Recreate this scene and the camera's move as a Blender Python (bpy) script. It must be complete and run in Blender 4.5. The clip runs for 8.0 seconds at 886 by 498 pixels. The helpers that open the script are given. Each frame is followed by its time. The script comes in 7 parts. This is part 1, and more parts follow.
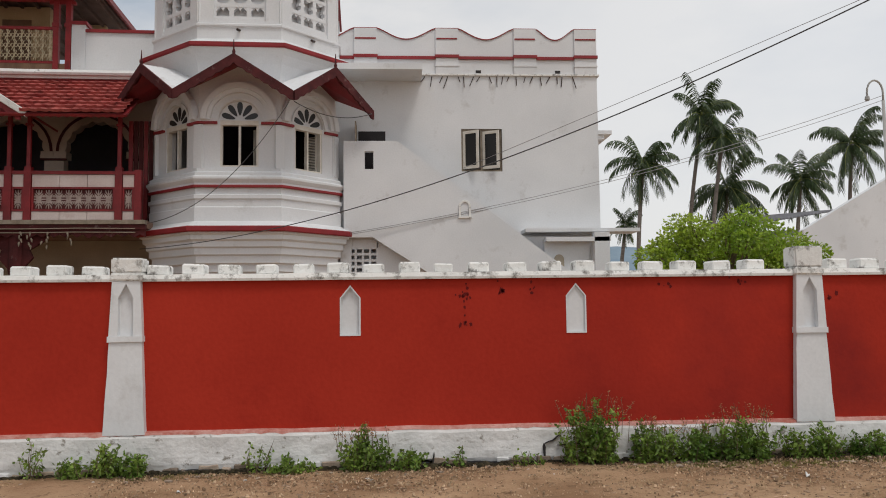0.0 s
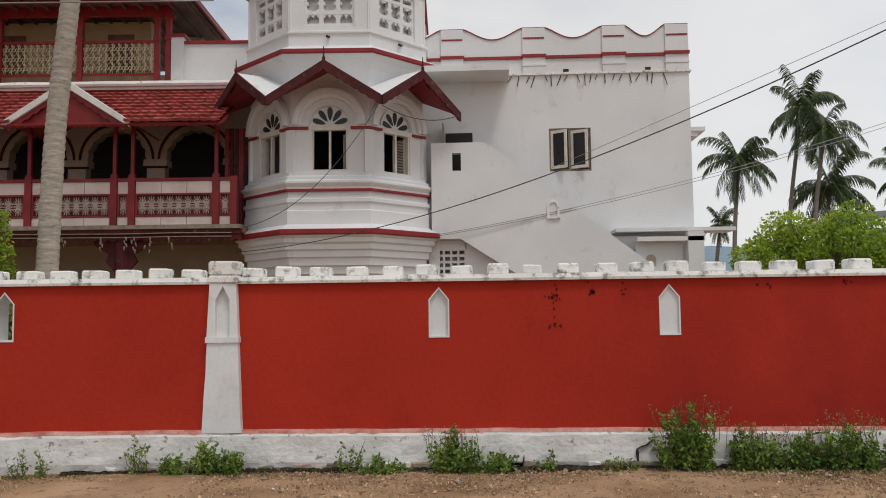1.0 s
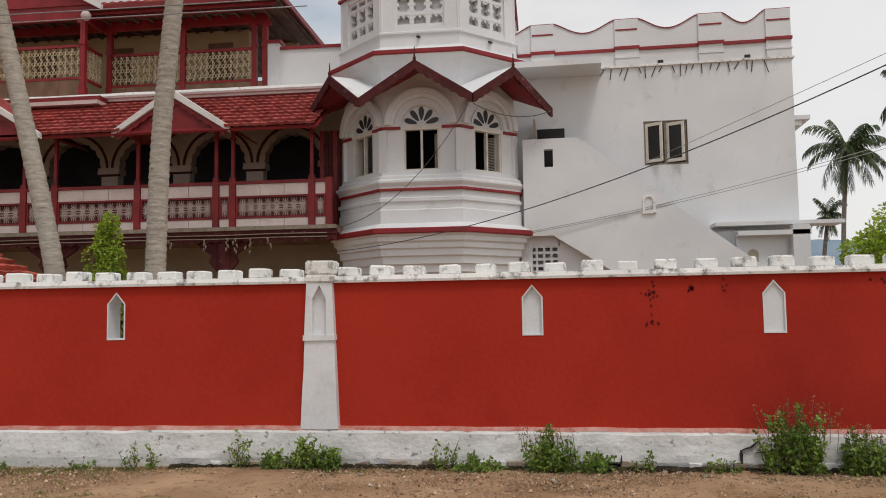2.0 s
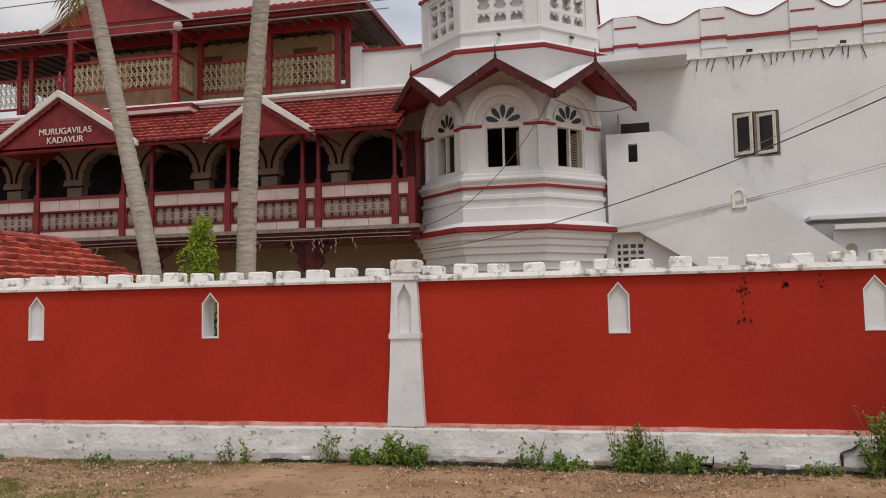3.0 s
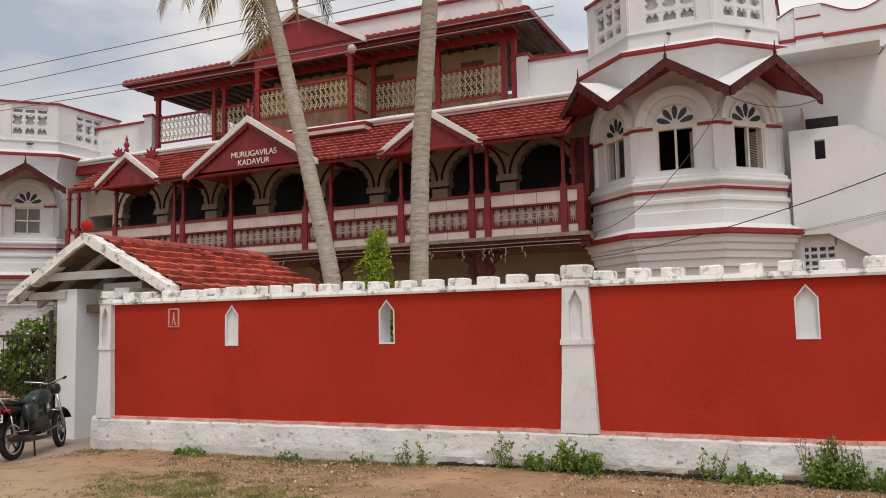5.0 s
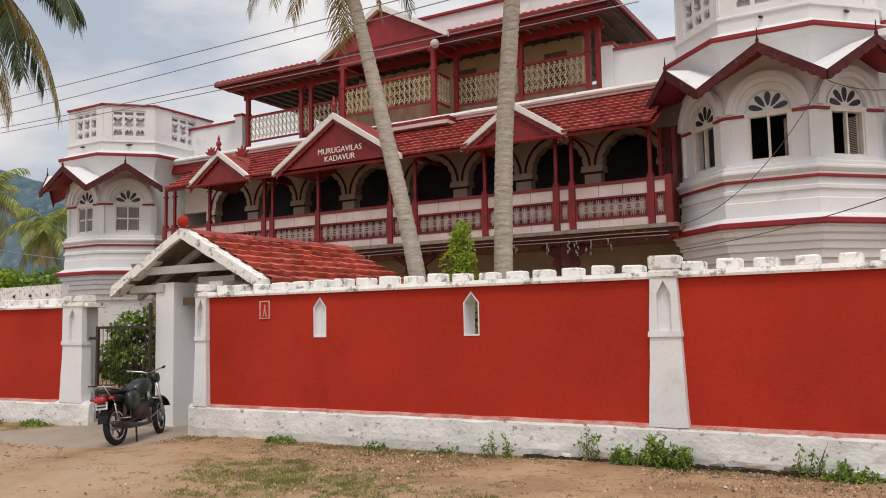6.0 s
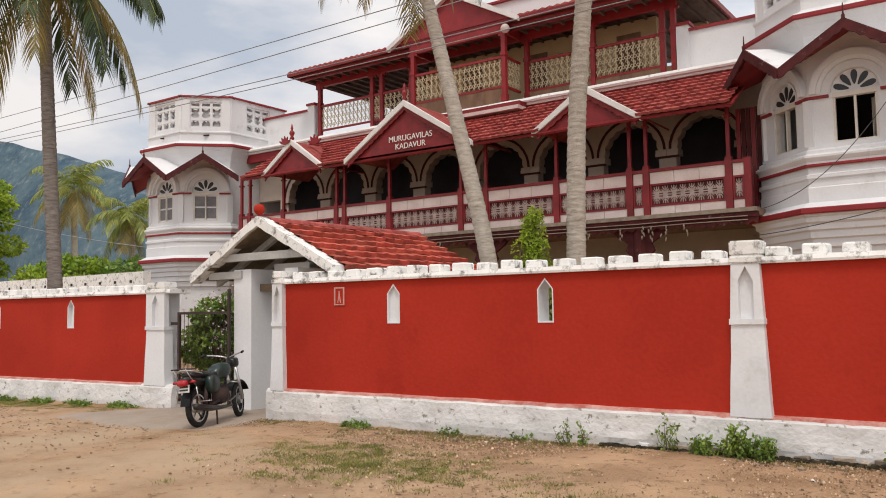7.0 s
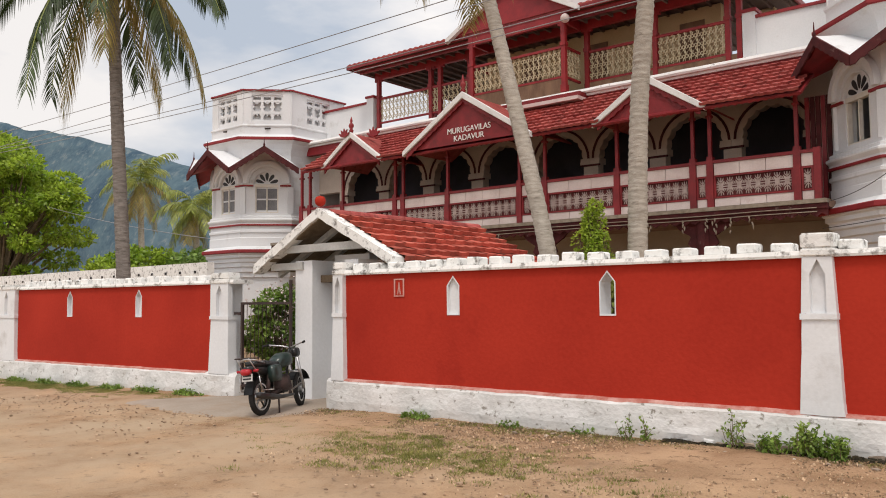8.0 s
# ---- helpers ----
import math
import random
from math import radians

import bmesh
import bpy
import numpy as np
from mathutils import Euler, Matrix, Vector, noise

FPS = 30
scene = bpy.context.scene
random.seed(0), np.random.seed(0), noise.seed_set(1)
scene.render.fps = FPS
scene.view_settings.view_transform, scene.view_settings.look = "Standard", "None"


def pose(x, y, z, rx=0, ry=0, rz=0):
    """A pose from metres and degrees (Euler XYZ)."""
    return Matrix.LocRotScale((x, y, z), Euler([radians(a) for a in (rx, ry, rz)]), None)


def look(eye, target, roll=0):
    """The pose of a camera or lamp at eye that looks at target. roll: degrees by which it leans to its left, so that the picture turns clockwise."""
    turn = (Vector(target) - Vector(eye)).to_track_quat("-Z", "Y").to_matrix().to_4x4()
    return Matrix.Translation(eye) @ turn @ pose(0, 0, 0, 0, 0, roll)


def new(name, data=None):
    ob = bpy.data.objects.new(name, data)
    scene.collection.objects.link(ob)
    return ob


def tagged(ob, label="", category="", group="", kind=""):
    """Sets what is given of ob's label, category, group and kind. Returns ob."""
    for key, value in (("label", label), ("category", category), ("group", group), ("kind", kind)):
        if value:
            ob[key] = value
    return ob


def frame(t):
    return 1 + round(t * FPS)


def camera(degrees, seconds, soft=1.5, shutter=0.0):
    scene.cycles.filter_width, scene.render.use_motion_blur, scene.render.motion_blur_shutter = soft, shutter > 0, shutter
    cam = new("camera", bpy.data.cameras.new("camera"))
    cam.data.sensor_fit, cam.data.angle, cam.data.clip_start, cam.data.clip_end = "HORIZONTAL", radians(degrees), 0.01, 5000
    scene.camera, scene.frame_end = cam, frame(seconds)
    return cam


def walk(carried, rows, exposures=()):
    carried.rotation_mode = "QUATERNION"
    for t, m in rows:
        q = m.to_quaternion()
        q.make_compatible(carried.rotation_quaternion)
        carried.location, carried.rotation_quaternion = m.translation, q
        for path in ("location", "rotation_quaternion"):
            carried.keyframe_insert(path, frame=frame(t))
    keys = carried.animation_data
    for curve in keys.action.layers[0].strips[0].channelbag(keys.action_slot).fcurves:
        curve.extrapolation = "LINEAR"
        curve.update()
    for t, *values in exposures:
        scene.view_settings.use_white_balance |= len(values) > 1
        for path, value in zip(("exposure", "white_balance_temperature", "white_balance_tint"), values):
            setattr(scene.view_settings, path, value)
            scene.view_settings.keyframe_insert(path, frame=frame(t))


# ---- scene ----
TRUE = 1.2   # the plan below is drawn in units of 1.2 m
cam = camera(56.73, 8.0, soft=1.0)
# seconds, eye x, y, z, yaw, pitch, roll
ROWS = [
    (0.0, 0.000, 0.000, 1.400, -3.45, 4.29, 0.69),
    (0.5, -0.006, 0.020, 1.403, -0.65, 4.42, 0.65),
    (1.0, 0.000, 0.030, 1.403, 2.71, 4.45, 0.67),
    (1.5, -0.001, 0.045, 1.403, 5.69, 4.4, 0.72),
    (2.0, -0.001, 0.055, 1.404, 9.2, 4.38, 0.87),
    (3.5, -0.014, 0.040, 1.401, 17.84, 4.56, 1.17),
    (4.0, -0.007, 0.035, 1.388, 21.09, 4.97, 1.23),
    (5.5, -0.001, 0.030, 1.347, 29.77, 5.25, 1.17),
    (6.0, -0.003, 0.030, 1.335, 32.73, 5.06, 1.11),
    (6.5, -0.021, 0.035, 1.333, 34.9, 4.76, 1.04),
    (7.0, -0.053, 0.040, 1.333, 37.59, 4.23, 0.95),
    (7.5, -0.076, 0.045, 1.333, 39.69, 3.87, 0.85),
    (8.0, -0.100, 0.045, 1.330, 41.54, 3.74, 0.49),
]
EXPOSURES = [(0.0, -0.17, 6680, 10), (2.0, -0.09, 6760, 11), (3.5, 0.0, 6850, 13), (5.5, 0.19, 6950, 14), (6.5, 0.31, 6950, 14), (8.0, 0.39, 6950, 13)]
walk(cam, [(t, pose(TRUE * x, TRUE * y, TRUE * z, 90 + pitch, roll, yaw)) for t, x, y, z, yaw, pitch, roll in ROWS], EXPOSURES)

# ---- world and sun ----
world = bpy.data.worlds.new("overcast_sky")
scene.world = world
world.use_nodes = True
wn, wl = world.node_tree.nodes, world.node_tree.links
wn.clear()
w_out = wn.new("ShaderNodeOutputWorld")
w_bg = wn.new("ShaderNodeBackground")
w_sky = wn.new("ShaderNodeTexSky")
w_sky.sky_type = "NISHITA"
w_sky.sun_disc = False
SUN_EL, SUN_AZ = 62.0, 150.0
w_sky.sun_elevation, w_sky.sun_rotation = radians(SUN_EL), radians(SUN_AZ)
w_sky.air_density, w_sky.dust_density = 1.0, 3.0
w_gain = wn.new("ShaderNodeMix")
w_gain.data_type, w_gain.blend_type = "RGBA", "MULTIPLY"
w_gain.inputs[0].default_value = 1.0
w_gain.inputs[7].default_value = (0.09, 0.09, 0.09, 1)
w_co = wn.new("ShaderNodeTexCoord")
w_map = wn.new("ShaderNodeMapping")
w_map.inputs["Scale"].default_value = (1.0, 1.0, 2.6)
w_noise = wn.new("ShaderNodeTexNoise")
w_noise.inputs["Scale"].default_value = 2.3
w_noise.inputs["Detail"].default_value = 7.0
w_noise.inputs["Roughness"].default_value = 0.55
w_ramp = wn.new("ShaderNodeValToRGB")
w_ramp.color_ramp.elements[0].position, w_ramp.color_ramp.elements[0].color = 0.38, (0.50, 0.59, 0.71, 1)
w_ramp.color_ramp.elements[1].position, w_ramp.color_ramp.elements[1].color = 0.58, (0.98, 0.985, 0.99, 1)
w_mix = wn.new("ShaderNodeMix")
w_mix.data_type = "RGBA"
w_mix.inputs[0].default_value = 0.82
wl.new(w_co.outputs["Generated"], w_map.inputs["Vector"])
wl.new(w_map.outputs["Vector"], w_noise.inputs["Vector"])
wl.new(w_noise.outputs["Fac"], w_ramp.inputs["Fac"])
wl.new(w_sky.outputs["Color"], w_gain.inputs[6])
wl.new(w_gain.outputs[2], w_mix.inputs[6])
w_even = wn.new("ShaderNodeMix")
w_even.data_type = "RGBA"
w_even.inputs[7].default_value = (0.86, 0.87, 0.885, 1)
w_east = wn.new("ShaderNodeMapRange")
w_east.inputs["From Min"].default_value, w_east.inputs["From Max"].default_value = -0.35, 0.2
w_east.inputs["To Min"].default_value, w_east.inputs["To Max"].default_value = 0.0, 0.8
wl.new(w_ramp.outputs["Color"], w_even.inputs[6])
wl.new(w_east.outputs["Result"], w_even.inputs[0])
wl.new(w_even.outputs[2], w_mix.inputs[7])
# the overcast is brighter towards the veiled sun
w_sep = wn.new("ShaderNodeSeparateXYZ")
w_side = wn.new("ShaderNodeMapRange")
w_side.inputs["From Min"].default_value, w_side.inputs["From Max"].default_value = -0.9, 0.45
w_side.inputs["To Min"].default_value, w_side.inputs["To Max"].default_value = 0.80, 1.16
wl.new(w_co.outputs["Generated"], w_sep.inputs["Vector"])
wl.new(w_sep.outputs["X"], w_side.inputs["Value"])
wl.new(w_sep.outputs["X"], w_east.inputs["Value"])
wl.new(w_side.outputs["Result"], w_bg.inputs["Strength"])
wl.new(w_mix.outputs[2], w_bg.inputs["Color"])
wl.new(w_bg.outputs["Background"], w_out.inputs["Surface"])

sun_data = bpy.data.lights.new("sun", "SUN")
sun_data.energy, sun_data.angle, sun_data.color = 1.2, radians(14), (1.0, 0.96, 0.9)
sun = new("sun", sun_data)
az, el = radians(SUN_AZ), radians(SUN_EL)
sun.matrix_world = look((0, 0, 40), (-math.sin(az) * math.cos(el), -math.cos(az) * math.cos(el), 40 - math.sin(el)))


# ---- materials ----
def material(name, c1, c2, scale=3.0, rough=0.8, bump=0.2, fine=40.0, metal=0.0, stain=None, stain_at=(0.55, 0.7), stain_scale=1.3,
             stretch=(1, 1, 1), spread=0.0, island=False, transmit=0.0):
    """Two-scale noise between c1 and c2, patches of a third colour, and fine relief."""
    m = bpy.data.materials.new(name)
    m.use_nodes = True
    n, l = m.node_tree.nodes, m.node_tree.links
    b = n["Principled BSDF"]
    co, mp = n.new("ShaderNodeTexCoord"), n.new("ShaderNodeMapping")
    mp.inputs["Scale"].default_value = stretch
    geo = n.new("ShaderNodeNewGeometry")
    l.new(geo.outputs["Position"], mp.inputs["Vector"])
    big, small = n.new("ShaderNodeTexNoise"), n.new("ShaderNodeTexNoise")
    big.inputs["Scale"].default_value, big.inputs["Detail"].default_value = scale, 5
    small.inputs["Scale"].default_value, small.inputs["Detail"].default_value = fine, 4
    for q in (big, small):
        l.new(mp.outputs["Vector"], q.inputs["Vector"])
    add = n.new("ShaderNodeMath")
    add.operation = "MULTIPLY_ADD"
    l.new(small.outputs["Fac"], add.inputs[0])
    add.inputs[1].default_value = 0.45
    l.new(big.outputs["Fac"], add.inputs[2])
    ramp = n.new("ShaderNodeValToRGB")
    ramp.color_ramp.elements[0].position, ramp.color_ramp.elements[0].color = 0.52, (*c1, 1)
    ramp.color_ramp.elements[1].position, ramp.color_ramp.elements[1].color = 0.92, (*c2, 1)
    l.new(add.outputs[0], ramp.inputs["Fac"])
    colour = ramp.outputs["Color"]
    if stain:
        patch = n.new("ShaderNodeTexNoise")
        patch.inputs["Scale"].default_value, patch.inputs["Detail"].default_value, patch.inputs["Roughness"].default_value = stain_scale, 9, 0.68
        l.new(mp.outputs["Vector"], patch.inputs["Vector"])
        cut = n.new("ShaderNodeMapRange")
        cut.inputs["From Min"].default_value, cut.inputs["From Max"].default_value = stain_at
        l.new(patch.outputs["Fac"], cut.inputs["Value"])
        mix = n.new("ShaderNodeMix")
        mix.data_type = "RGBA"
        l.new(cut.outputs["Result"], mix.inputs[0])
        l.new(colour, mix.inputs[6])
        mix.inputs[7].default_value = (*stain, 1)
        colour = mix.outputs[2]
    if spread:
        vary = n.new("ShaderNodeHueSaturation")
        src = geo.outputs["Random Per Island"] if island else n.new("ShaderNodeObjectInfo").outputs["Random"]
        rng = n.new("ShaderNodeMapRange")
        rng.inputs["To Min"].default_value, rng.inputs["To Max"].default_value = 1 - spread, 1 + spread
        l.new(src, rng.inputs["Value"])
        l.new(rng.outputs["Result"], vary.inputs["Value"])
        l.new(colour, vary.inputs["Color"])
        colour = vary.outputs["Color"]
    l.new(colour, b.inputs["Base Color"])
    b.inputs["Roughness"].default_value, b.inputs["Metallic"].default_value = rough, metal
    if rough > 0.7:
        b.inputs["Specular IOR Level"].default_value = 0.2
    if transmit:
        b.inputs["Subsurface Weight"].default_value = 0.0
        tr, mx = n.new("ShaderNodeBsdfTranslucent"), n.new("ShaderNodeMixShader")
        l.new(colour, tr.inputs["Color"])
        mx.inputs[0].default_value = transmit
        l.new(b.outputs[0], mx.inputs[1])
        l.new(tr.outputs[0], mx.inputs[2])
        l.new(mx.outputs[0], n["Material Output"].inputs["Surface"])
    if bump:
        bp = n.new("ShaderNodeBump")
        bp.inputs["Strength"].default_value, bp.inputs["Distance"].default_value = bump, 0.02
        l.new(add.outputs[0], bp.inputs["Height"])
        l.new(bp.outputs["Normal"], b.inputs["Normal"])
    return m


M_WHITE = material("whitewash", (0.635, 0.650, 0.668), (0.735, 0.748, 0.765), 0.6, 0.85, 0.2, 25, stain=(0.47, 0.46, 0.445), stain_at=(0.58, 0.80))
M_WHITE_OLD = material("flaking_whitewash", (0.70, 0.70, 0.68), (0.83, 0.83, 0.81), 2.5, 0.9, 0.5, 35, stain=(0.19, 0.18, 0.165), stain_at=(0.52, 0.65), stain_scale=7)
M_PLINTH = material("plinth_whitewash", (0.58, 0.58, 0.57), (0.75, 0.75, 0.745), 2.6, 0.95, 1.0, 18, stain=(0.27, 0.25, 0.22), stain_at=(0.585, 0.66), stain_scale=8, stretch=(1, 1, 1.3))
M_RED = material("red_limewash", (0.335, 0.022, 0.011), (0.42, 0.032, 0.016), 0.7, 0.85, 0.3, 22, stain=(0.26, 0.014, 0.008), stain_at=(0.58, 0.82), stain_scale=0.8)
M_TRIM = material("red_trim_paint", (0.21, 0.009, 0.014), (0.29, 0.016, 0.021), 2.0, 0.6, 0.1, 30, stain=(0.2, 0.02, 0.02), stain_at=(0.58, 0.75), stain_scale=3)
M_WOOD = material("maroon_painted_wood", (0.15, 0.006, 0.009), (0.25, 0.014, 0.019), 2.5, 0.55, 0.25, 40, stain=(0.07, 0.010, 0.010), stain_at=(0.55, 0.75), stain_scale=3)
M_WOOD_RED = material("bright_red_painted_wood", (0.19, 0.007, 0.010), (0.29, 0.014, 0.018), 2.5, 0.55, 0.25, 40, stain=(0.12, 0.012, 0.012), stain_at=(0.58, 0.75), stain_scale=3)
M_BARGE = material("weathered_maroon_board", (0.052, 0.013, 0.014), (0.10, 0.022, 0.023), 4.0, 0.75, 0.4, 40, stain=(0.20, 0.13, 0.12), stain_at=(0.60, 0.74), stain_scale=5)
M_BUFF = material("buff_plaster", (0.46, 0.34, 0.20), (0.56, 0.43, 0.27), 1.0, 0.9, 0.15, 30)
M_CREAM = material("cream_iron", (0.46, 0.37, 0.23), (0.58, 0.49, 0.33), 3.0, 0.6, 0.1, 30)
M_GREY_IRON = material("dusty_pale_iron", (0.30, 0.22, 0.20), (0.46, 0.37, 0.34), 6.0, 0.6, 0.2, 40)
M_PINK = material("pale_pink_panel", (0.56, 0.46, 0.44), (0.69, 0.60, 0.575), 1.6, 0.85, 0.15, 30, stain=(0.5, 0.36, 0.34), stain_at=(0.58, 0.78), stain_scale=2)
M_PANEL = material("dark_maroon_backing", (0.075, 0.018, 0.018), (0.13, 0.035, 0.034), 2.5, 0.85, 0.15, 30, stain=(0.05, 0.03, 0.03), stain_at=(0.55, 0.75), stain_scale=3)
M_GREY_WALL = material("grey_plaster", (0.46, 0.39, 0.33), (0.60, 0.52, 0.45), 1.0, 0.9, 0.15, 30)
M_BACK = material("beige_inner_wall", (0.36, 0.31, 0.24), (0.46, 0.40, 0.32), 1.0, 0.9, 0.15, 30)
M_TILE = material("red_clay_tile", (0.27, 0.045, 0.042), (0.43, 0.115, 0.10), 3.0, 0.85, 0.6, 30, stain=(0.075, 0.026, 0.024), stain_at=(0.54, 0.74), stain_scale=4, spread=0.2)
M_TILE_I = material("red_clay_tile_row", (0.27, 0.043, 0.040), (0.43, 0.11, 0.095), 3.0, 0.85, 0.6, 30, stain=(0.075, 0.026, 0.024), stain_at=(0.54, 0.74), stain_scale=4, spread=0.22, island=True)
# near-black fill that stands for the shade inside openings, holes and joints
M_DARK = material("dark_void_shade", (0.026, 0.024, 0.026), (0.05, 0.046, 0.048), 2.0, 0.8, 0.1, 30)
# soffit boards and rafters, a darker brown than the ceiling boards
M_SOFFIT = material("dark_brown_soffit", (0.085, 0.055, 0.045), (0.15, 0.095, 0.075), 2.0, 0.85, 0.2, 30)
M_VERGE = material("limewashed_verge", (0.66, 0.65, 0.64), (0.77, 0.765, 0.76), 2.0, 0.9, 0.4, 30, stain=(0.30, 0.28, 0.26), stain_at=(0.60, 0.74), stain_scale=6)
M_CEIL = material("dark_ceiling_boards", (0.23, 0.14, 0.10), (0.33, 0.215, 0.155), 2.0, 0.8, 0.2, 30)
M_CONC = material("grey_concrete", (0.36, 0.36, 0.35), (0.48, 0.48, 0.46), 1.6, 0.9, 0.3, 30, stain=(0.22, 0.22, 0.21), stain_at=(0.56, 0.74), stain_scale=2.5)
M_PATH = material("worn_cement_path", (0.29, 0.24, 0.195), (0.38, 0.32, 0.265), 1.2, 0.92, 0.3, 30, stain=(0.30, 0.22, 0.16), stain_at=(0.5, 0.7), stain_scale=1.5)
M_SAND = material("sandy_earth", (0.245, 0.146, 0.081), (0.465, 0.31, 0.19), 1.1, 0.97, 1.0, 60, stain=(0.13, 0.075, 0.042), stain_at=(0.55, 0.70), stain_scale=8)
M_STONE = material("rubble", (0.22, 0.17, 0.13), (0.42, 0.34, 0.27), 6.0, 0.95, 0.6, 40, spread=0.35)
M_TRUNK = material("palm_trunk", (0.33, 0.295, 0.25), (0.50, 0.455, 0.395), 5.0, 0.95, 0.9, 40, stretch=(1, 1, 4.0), stain=(0.17, 0.145, 0.12), stain_at=(0.56, 0.72), stain_scale=4)
M_FROND = material("palm_leaf", (0.026, 0.052, 0.016), (0.06, 0.095, 0.03), 2.0, 0.5, 0.0, 20, spread=0.35, island=True, transmit=0.3)
M_FROND_DRY = material("yellowing_palm_leaf", (0.20, 0.17, 0.045), (0.38, 0.29, 0.09), 2.0, 0.55, 0.0, 20, spread=0.3, island=True, transmit=0.35)
M_LEAF = material("shrub_leaf", (0.09, 0.17, 0.025), (0.21, 0.31, 0.065), 3.0, 0.5, 0.0, 20, spread=0.4, island=True, transmit=0.3)
M_LEAF_BRIGHT = material("bright_tree_leaf", (0.16, 0.29, 0.022), (0.40, 0.50, 0.065), 0.6, 0.5, 0.0, 20, spread=0.5, island=True, transmit=0.5)
M_TILE_GATE = material("weathered_clay_tile", (0.36, 0.062, 0.042), (0.50, 0.135, 0.095), 3.0, 0.88, 0.6, 30, stain=(0.19, 0.06, 0.045), stain_at=(0.50, 0.70), stain_scale=4, spread=0.3)
M_TRUNK_DARK = material("dark_palm_trunk", (0.15, 0.13, 0.115), (0.27, 0.24, 0.215), 5.0, 0.95, 0.9, 40, stretch=(1, 1, 5.0), stain=(0.08, 0.07, 0.06), stain_at=(0.52, 0.68), stain_scale=4)
M_FROND_MID = material("pale_palm_leaf", (0.17, 0.23, 0.045), (0.36, 0.38, 0.09), 2.0, 0.5, 0.0, 20, spread=0.35, island=True, transmit=0.35)
M_TIMBER = material("weathered_window_timber", (0.20, 0.165, 0.125), (0.32, 0.275, 0.22), 6.0, 0.8, 0.3, 40)
M_GRIT = material("sandy_grit", (0.24, 0.155, 0.10), (0.48, 0.35, 0.25), 6.0, 0.95, 0.5, 40, spread=0.4, island=True)
M_GRASS = material("sparse_grass", (0.15, 0.17, 0.035), (0.30, 0.29, 0.085), 3.0, 0.6, 0.0, 20, spread=0.4, island=True, transmit=0.3)
M_WEED = material("weed_leaf", (0.085, 0.175, 0.024), (0.24, 0.35, 0.065), 3.0, 0.5, 0.0, 20, spread=0.45, island=True, transmit=0.35)
M_SEED = material("dry_seed_head", (0.26, 0.13, 0.06), (0.45, 0.27, 0.14), 6.0, 0.8, 0.0, 30, spread=0.4, island=True, transmit=0.2)
# the dimness behind the arcade is put into this blue-black wall colour
M_INNER = material("shade_dark_inner_wall", (0.050, 0.052, 0.066), (0.080, 0.084, 0.104), 1.2, 0.85, 0.1, 30)
M_DOOR = material("brown_door_timber", (0.13, 0.07, 0.04), (0.21, 0.12, 0.07), 4.0, 0.7, 0.2, 40, stretch=(1, 1, 0.3))
M_TWIG = material("twig", (0.12, 0.09, 0.06), (0.2, 0.15, 0.10), 8.0, 0.9, 0.2, 40)
M_WIRE = material("black_cable", (0.045, 0.045, 0.048), (0.08, 0.08, 0.085), 8.0, 0.5, 0.0, 40)
M_WIRE_GREY = material("bare_aluminium_wire", (0.25, 0.25, 0.26), (0.35, 0.35, 0.36), 8.0, 0.45, 0.0, 40, metal=0.4)
M_GLASS = material("dark_window_glass", (0.010, 0.010, 0.011), (0.016, 0.016, 0.017), 2.0, 0.4, 0.0, 20)
M_WINWOOD = material("cream_window_paint", (0.60, 0.56, 0.49), (0.72, 0.69, 0.63), 4.0, 0.6, 0.1, 40)
M_BLACK = material("black_bike_paint", (0.010, 0.010, 0.011), (0.02, 0.02, 0.02), 8.0, 0.3, 0.0, 40)
M_RUBBER = material("tyre_rubber", (0.014, 0.014, 0.014), (0.03, 0.029, 0.028), 8.0, 0.85, 0.2, 60)
M_STEEL = material("scuffed_chrome", (0.45, 0.45, 0.46), (0.6, 0.6, 0.6), 8.0, 0.3, 0.0, 60, metal=0.9)
M_IRON = material("dark_gate_iron", (0.022, 0.013, 0.011), (0.05, 0.027, 0.023), 8.0, 0.7, 0.2, 60)
M_TAIL = material("red_tail_lens", (0.35, 0.01, 0.02), (0.45, 0.02, 0.03), 8.0, 0.25, 0.0, 60)
M_PLATE = material("white_plate", (0.6, 0.6, 0.58), (0.7, 0.7, 0.68), 8.0, 0.5, 0.0, 60)
M_TEAL = material("dark_green_tank", (0.008, 0.020, 0.018), (0.018, 0.036, 0.032), 8.0, 0.3, 0.0, 60)
M_LETTER = material("white_sign_paint", (0.72, 0.70, 0.68), (0.8, 0.78, 0.76), 8.0, 0.7, 0.0, 40)
# distance haze is painted into both hill colours as blue
M_HILL = material("haze_tinted_scrub_hill", (0.035, 0.070, 0.105), (0.095, 0.150, 0.175), 0.010, 0.95, 0.0, 0.12, stain=(0.17, 0.20, 0.205), stain_at=(0.55, 0.68), stain_scale=0.04)
M_HILL_FAR = material("haze_tinted_far_hill", (0.16, 0.23, 0.30), (0.22, 0.29, 0.35), 0.01, 0.95, 0.0, 0.05)
M_SHED = material("corrugated_shed_roof", (0.13, 0.13, 0.14), (0.22, 0.22, 0.23), 2.0, 0.7, 0.2, 20)




